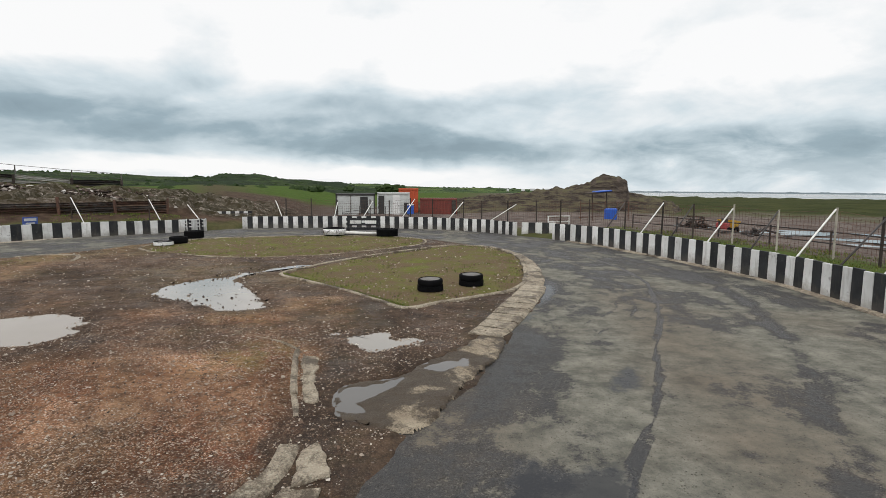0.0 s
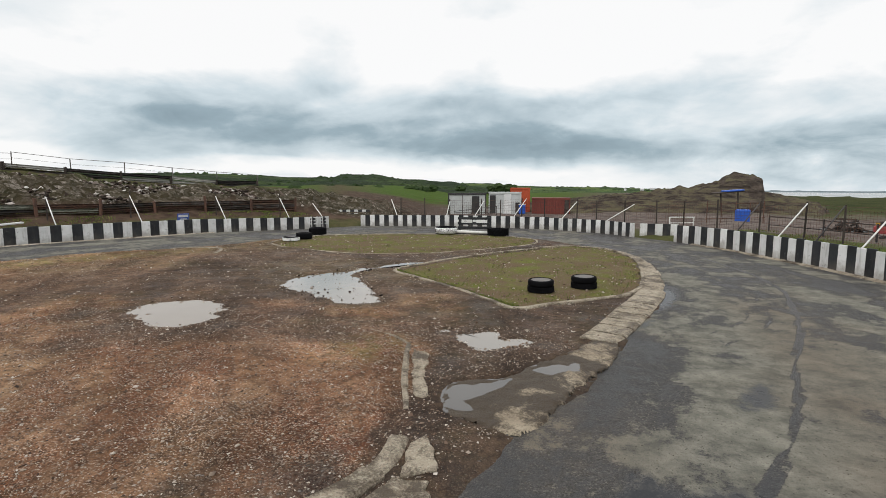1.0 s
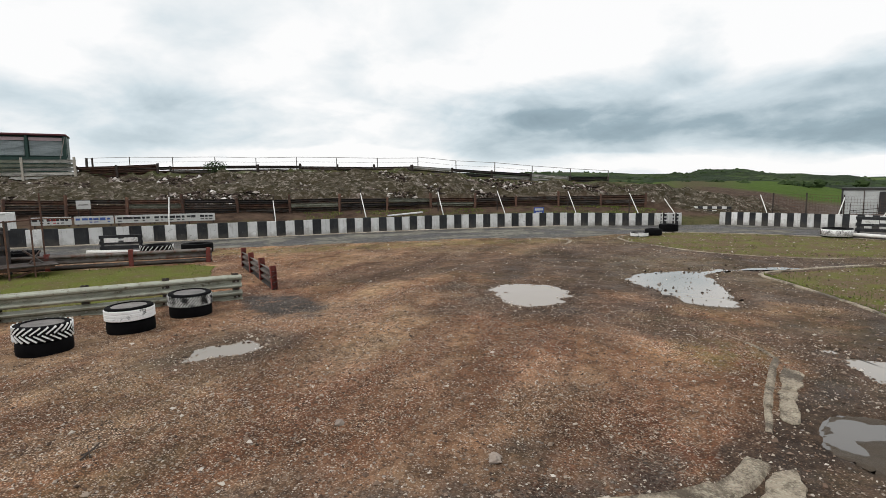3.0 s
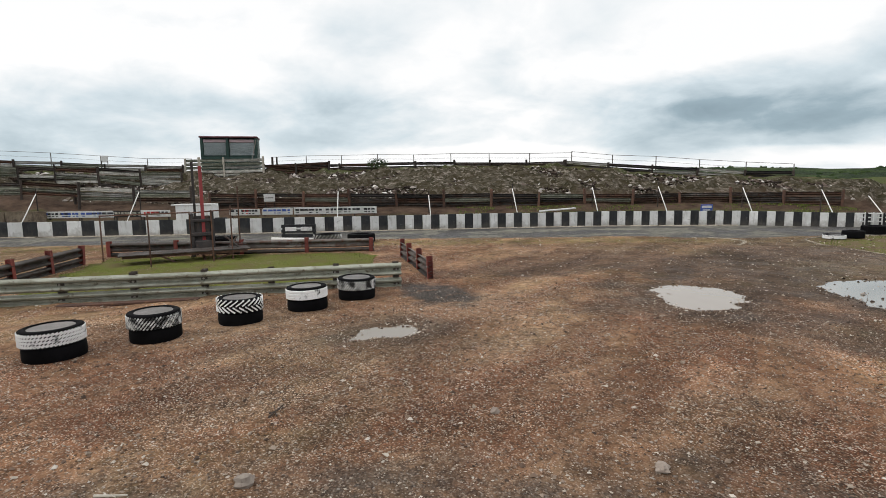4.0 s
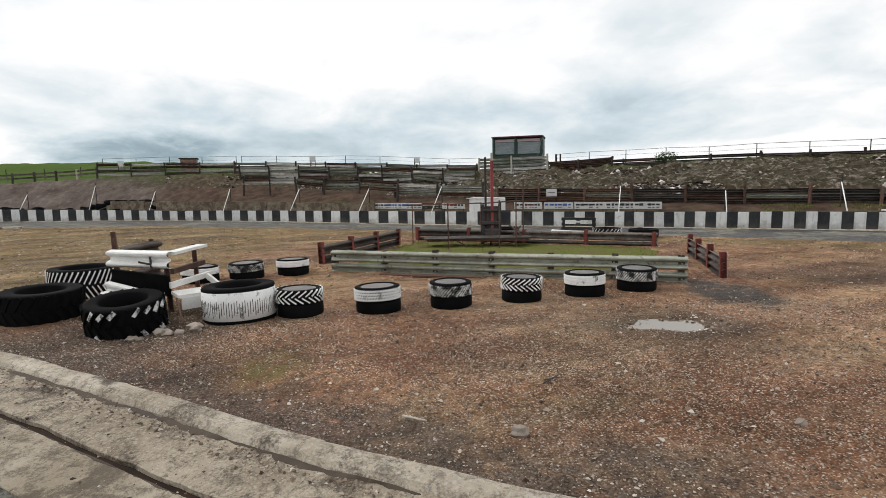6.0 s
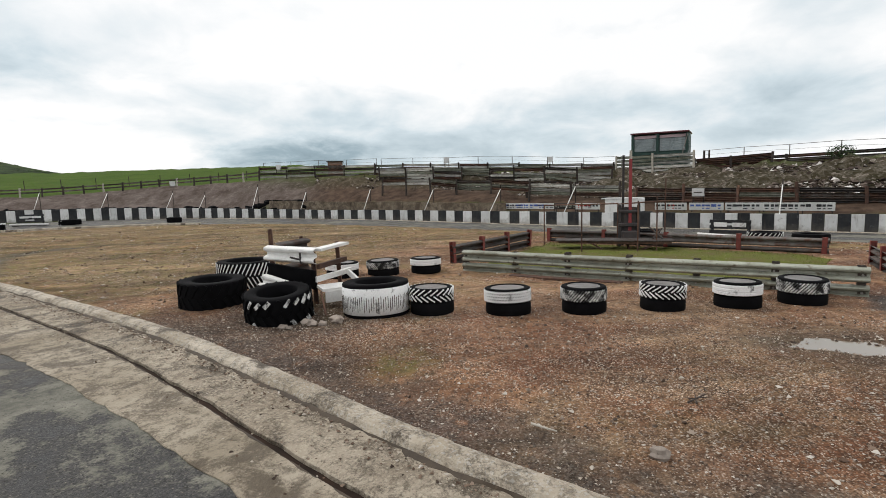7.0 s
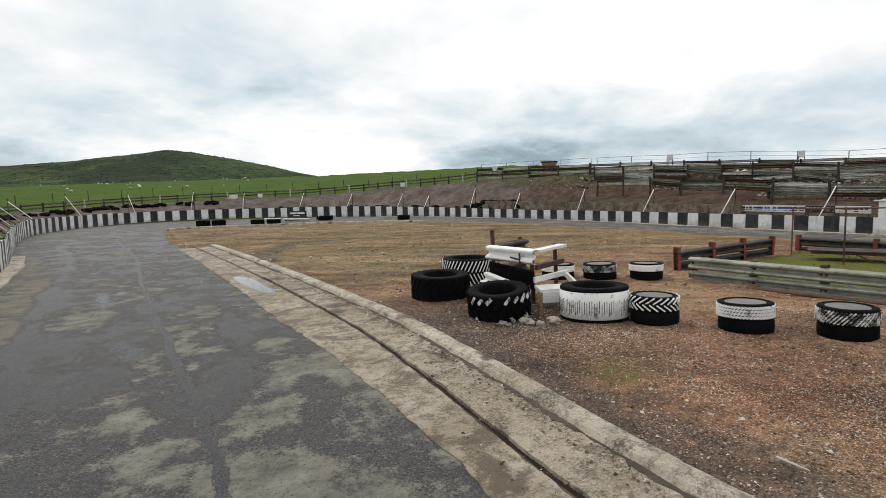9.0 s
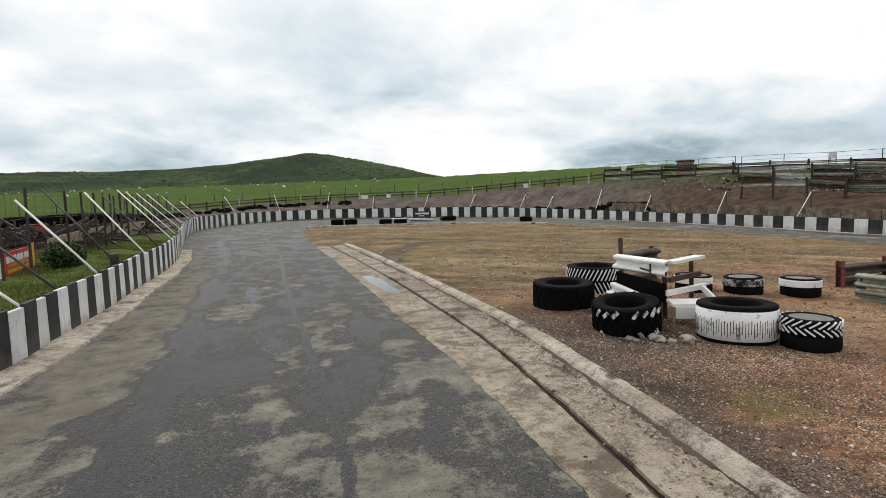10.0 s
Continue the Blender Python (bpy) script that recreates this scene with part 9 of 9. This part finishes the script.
M_STONE = worn("pale_broken_stone", (0.36, 0.31, 0.265), (0.27, 0.22, 0.185), 0.85, 0, 8.0, 60, (0.16, 0.12, 0.10), 0.35, 0.4, 0.25)
for x, y, r in ((-4.47, 0.47, 0.085), (-3.01, 3.47, 0.07), (-8.0, -4.0, 0.13), (-7.75, -4.3, 0.09), (-7.6, -4.75, 0.07), (-7.9, -4.5, 0.08), (-7.55, -4.6, 0.06), (-4.6, 2.9, 0.05), (-7.8, -4.15, 0.07)):
    stone(x, y, r)
solo("stick", Shape().rod((0, -0.13, 0), (0.02, 0.02, 0.015), 0.012, 6, 0.010).rod((0.02, 0.02, 0.015), (0.0, 0.13, 0.01), 0.010, 6, 0.006).rod((0.02, 0.02, 0.015), (0.06, 0.08, 0.03), 0.006, 5, 0.003), M_PALEPOST, "short pale broken stick lying on the dirt", "stick", m=pose(-4.74, -0.44, 0.075, 0, 0, -30))
solo("stick", Shape().rod((0, -0.14, 0), (0.02, 0.12, 0.02), 0.010, 6, 0.006).rod((-0.03, -0.08, 0.01), (0.08, 0.05, 0.03), 0.008, 5, 0.004).rod((0.06, -0.1, 0.0), (-0.05, 0.06, 0.04), 0.007, 5, 0.003), M_DARKWOOD, "dark twig and leaf litter on the dirt", "stick", m=pose(-5.7, 0.95, 0.07, 0, 0, 50))


def scatter(name, count, where, rmin, rmax, mat, label, seed, squash=0.6, ground=None):
    """Loose chips: small eight-sided stones, joined."""
    g = np.random.RandomState(seed)
    X, Y = where(g, count)
    Z = ground(X, Y)
    ok = np.isfinite(Z)
    X, Y, Z = X[ok], Y[ok], Z[ok]
    n = len(X)
    R = rmin + (rmax - rmin) * g.rand(n) ** 4.0
    unit = np.array([(1, 0, 0), (0, 1, 0), (-1, 0, 0), (0, -1, 0), (0, 0, 1), (0, 0, -1)], float)
    tri = np.array([(0, 1, 4), (1, 2, 4), (2, 3, 4), (3, 0, 4), (1, 0, 5), (2, 1, 5), (3, 2, 5), (0, 3, 5)])
    j = unit[None] * (0.6 + 0.7 * g.rand(n, 6, 1)) + 0.22 * g.randn(n, 6, 3)
    a = g.rand(n) * 6.283
    rot = np.stack([j[..., 0] * np.cos(a)[:, None] - j[..., 1] * np.sin(a)[:, None], j[..., 0] * np.sin(a)[:, None] + j[..., 1] * np.cos(a)[:, None], j[..., 2] * squash], -1)
    V = rot * R[:, None, None] + np.stack([X, Y, Z + R * 0.25], -1)[:, None]
    F = (tri[None] + 6 * np.arange(n)[:, None, None]).reshape(-1, 3)
    solo(name, grid_mesh(name, V.reshape(-1, 3), F, mat, None, False), mat, label, "gravel", kind="stuff")


def chip_mat(name="mixed_stone_chips", f=1.0):
    m, n = material(name)
    rnd = n.add("ShaderNodeNewGeometry").outputs["Random Per Island"]
    pos = n.add("ShaderNodeNewGeometry").outputs["Position"]
    col = n.ramp(rnd, [(0.0, (0.045 * f, 0.030 * f, 0.022 * f)), (0.30, (0.13 * f, 0.082 * f, 0.056 * f)), (0.58, (0.24 * f, 0.175 * f, 0.130 * f)), (0.86, (0.42 * f, 0.365 * f, 0.300 * f)), (1.0, (0.62, 0.57, 0.51))])
    finish(n, col, 0.8, n.noise(pos, 90, 3, 0.6), 0.4, 0.004, 0, 0.3)
    return m


M_CHIP = chip_mat()
def rubble_mat():
    m, n = material("dark_broken_rubble")
    g = n.add("ShaderNodeNewGeometry")
    col = n.ramp(g.outputs["Random Per Island"], [(0.0, (0.018, 0.013, 0.010)), (0.42, (0.060, 0.042, 0.033)), (0.70, (0.145, 0.112, 0.094)), (0.88, (0.36, 0.32, 0.29)), (1.0, (0.66, 0.63, 0.60))])
    finish(n, col, 0.85, n.noise(g.outputs["Position"], 30, 4, 0.6), 0.5, 0.02, 0, 0.15)
    return m


M_RUBBLE = rubble_mat()


def in_infield(X, Y):
    z, dist, wet = infield_height(X, Y)
    bad = (edge_distance(X, Y, APRON) > -0.05) | (dist < 0.1) | (wet > 0.97) | (edge_distance(X, Y, GUTTER) > -0.1) | (edge_distance(X, Y, ISLE_1) > 0) | (edge_distance(X, Y, ISLE_2) > 0) | (edge_distance(X, Y, BOX_LAWN) > 0)
    return np.where(bad, np.nan, z)


def around(x0, x1, y0, y1, near=0.0):
    def f(g, n):
        X, Y = g.uniform(x0, x1, n), g.uniform(y0, y1, n)
        return X, Y
    return f


scatter("loose_gravel", 95000, around(-9.5, 0.5, -6.5, 9.5), 0.006, 0.018, M_CHIP, "loose mixed stone chips over the dirt", 1, 0.6, in_infield)
scatter("loose_gravel", 30000, around(-24, 2, -16, 24), 0.010, 0.036, M_CHIP, "scattered pale and dark stones over the infield", 2, 0.6, in_infield)
scatter("loose_gravel", 5000, around(-34, -6, -40, -8), 0.015, 0.06, M_CHIP, "scattered stones over the far infield", 3, 0.6, in_infield)
def in_gutter(g, n):
    """Along the kerb, most of it close to the kerb's two feet."""
    k = g.randint(0, len(KP) - 1, n)
    off = np.where(g.rand(n) < 0.6, 0.24 + np.abs(g.normal(0, 0.10, n)), np.where(g.rand(n) < 0.5, -0.10 - np.abs(g.normal(0, 0.08, n)), g.uniform(0.3, 1.3, n)))
    q = KP[k] + side_out[k] * off[:, None] + g.normal(0, 0.05, (n, 2))
    return q[:, 0], q[:, 1]


scatter("gutter_grit", 9000, in_gutter, 0.005, 0.022, M_CHIP, "dark grit and small stones washed into the gutter", 7, 0.6, lambda X, Y: np.where(Y > -14, 0.040, np.nan))


def by_water(g, n):
    out = []
    for poly in PUDDLES.values():
        q = spline(poly, 6)
        k = g.randint(0, len(q), n // 4)
        c = q.mean(axis=0)
        f = 1 + g.normal(0.0, 0.16, len(k))[:, None]
        out.append(c + (q[k] - c) * f + g.normal(0, 0.06, (len(k), 2)))
    P = np.vstack(out)
    return P[:, 0], P[:, 1]


scatter("wet_stones", 1800, by_water, 0.010, 0.034, M_CHIP, "wet stones lying in and round the puddles", 6, 0.7, lambda X, Y: np.where((edge_distance(X, Y, ISLE_1) > -0.1) | (edge_distance(X, Y, ISLE_2) > -0.1), np.nan, infield_height(X, Y)[0]))
def in_puddle(g, n):
    q = spline(PUDDLES["b"], 6)
    X, Y = g.uniform(-6.9, -3.4, n), g.uniform(10.7, 17.2, n)
    ok = edge_distance(X, Y, q) > -0.1
    return X[ok], Y[ok]


scatter("wet_clods", 800, in_puddle, 0.010, 0.045, M_RUBBLE, "dark clods standing out of the puddle", 8, 0.8, lambda X, Y: infield_height(X, Y)[0] + 0.01)
isle_z = lambda X, Y: np.where((edge_distance(X, Y, ISLE_1) > 0.15) | (edge_distance(X, Y, ISLE_2) > 0.15), 0.07, np.nan)
scatter("loose_gravel", 5200, around(-12, 3.2, 10.8, 27), 0.014, 0.046, M_CHIP, "pale stones scattered over the turf islands", 4, 0.5, isle_z)
scatter("bank_rubble", 52000, lambda g, n: (lambda az, d: tuple(np.array([polar(a, 28 + q) for a, q in zip(az, d)]).T))(g.uniform(24, 118, n), g.uniform(3, 26, n)), 0.035, 0.21, M_RUBBLE, "broken rubble lying over the earth bank", 5, 0.6, lambda X, Y: (lambda T: np.where((T[2] > 5.2) & (T[2] < np.interp(T[1], B_AZ, B_DC) - 0.5), T[0], np.nan))(terrain(X, Y)))


# ---- grass ----
def blades(name, count, where, hmin, hmax, mat, label, seed, ground, w=0.012):
    g = np.random.RandomState(seed)
    X, Y = where(g, count)
    Z = ground(X, Y)
    ok = np.isfinite(Z)
    X, Y, Z = X[ok], Y[ok], Z[ok]
    n = len(X)
    h = g.uniform(hmin, hmax, n)
    a = g.rand(n) * 6.283
    lean = g.uniform(0.1, 0.7, n) * h
    dx, dy = np.cos(a), np.sin(a)
    b = a + g.uniform(-1, 1, n) + 1.57
    V = np.empty((n, 3, 3))
    V[:, 0] = np.stack([X - dx * w, Y - dy * w, Z - 0.01], -1)
    V[:, 1] = np.stack([X + dx * w, Y + dy * w, Z - 0.01], -1)
    V[:, 2] = np.stack([X + np.cos(b) * lean, Y + np.sin(b) * lean, Z + h], -1)
    solo(name, grid_mesh(name, V.reshape(-1, 3), np.arange(3 * n).reshape(-1, 3), mat, None, False), mat, label, "grass", kind="stuff")


def blade_mat():
    m, n = material("grass_blades")
    g = n.add("ShaderNodeNewGeometry")
    col = n.ramp(g.outputs["Random Per Island"], [(0.0, (0.062, 0.092, 0.018)), (0.5, (0.108, 0.145, 0.028)), (0.85, (0.165, 0.180, 0.044)), (1.0, (0.25, 0.225, 0.085))])
    finish(n, col, 0.75, None, spec=0.2)
    return m


M_BLADE = blade_mat()


def verge(s0, s1, d0, d1):
    def f(g, n):
        s, d = g.uniform(s0, s1, n), d0 + (d1 - d0) * g.rand(n)
        P = np.array([(lambda w, q: w[0] + w[2] * q)(on_wall(float(a)), b) for a, b in zip(s, d)])
        return P[:, 0], P[:, 1]
    return f


tz = lambda X, Y: terrain(X, Y)[0]
patch = lambda X, Y, z: np.where(lump(X, Y, 0.8, 91) > 0.28, z, np.nan)
blades("grass", 46000, verge(196, LOOP - 2, 0.2, 4.2), 0.03, 0.08, M_BLADE, "rough green grass on the verge", 1, lambda X, Y: patch(X, Y, tz(X, Y)), 0.014)
blades("grass", 9000, verge(8, 31, 0.2, 3.6), 0.04, 0.12, M_BLADE, "rough green grass behind the wall", 2, lambda X, Y: patch(X, Y, tz(X, Y)), 0.016)
blades("grass", 8000, verge(54, 74, 0.3, 3.2), 0.03, 0.09, M_BLADE, "grass strip between wall and bank", 3, lambda X, Y: patch(X, Y, tz(X, Y)), 0.022)
blades("grass", 8000, around(-21.5, -11.6, -3.9, 6.8), 0.015, 0.045, M_BLADE, "short green grass inside the guardrail box", 4, lambda X, Y: np.where(edge_distance(X, Y, BOX_LAWN) > 0.1, 0.06, np.nan), 0.012)
blades("grass", 22000, around(-12, 3.2, 10.8, 27), 0.015, 0.05, M_BLADE, "thin short grass on the turf islands", 5, lambda X, Y: patch(X, Y, isle_z(X, Y)), 0.010)

green_edge = lambda X, Y: np.where((edge_distance(X, Y, ISLE_1) > 0.04) & (edge_distance(X, Y, ISLE_1) < 0.45 + 0.3 * waves(X, Y, 0.9, 92)) & (Y < 15.4 - 1.12 * (X + 4.3)), 0.055, np.nan)
blades("grass", 26000, around(-4.4, -0.4, 10.9, 15.4), 0.03, 0.07, M_BLADE, "greener grass along the shaded edge of the turf island", 6, green_edge, 0.012)
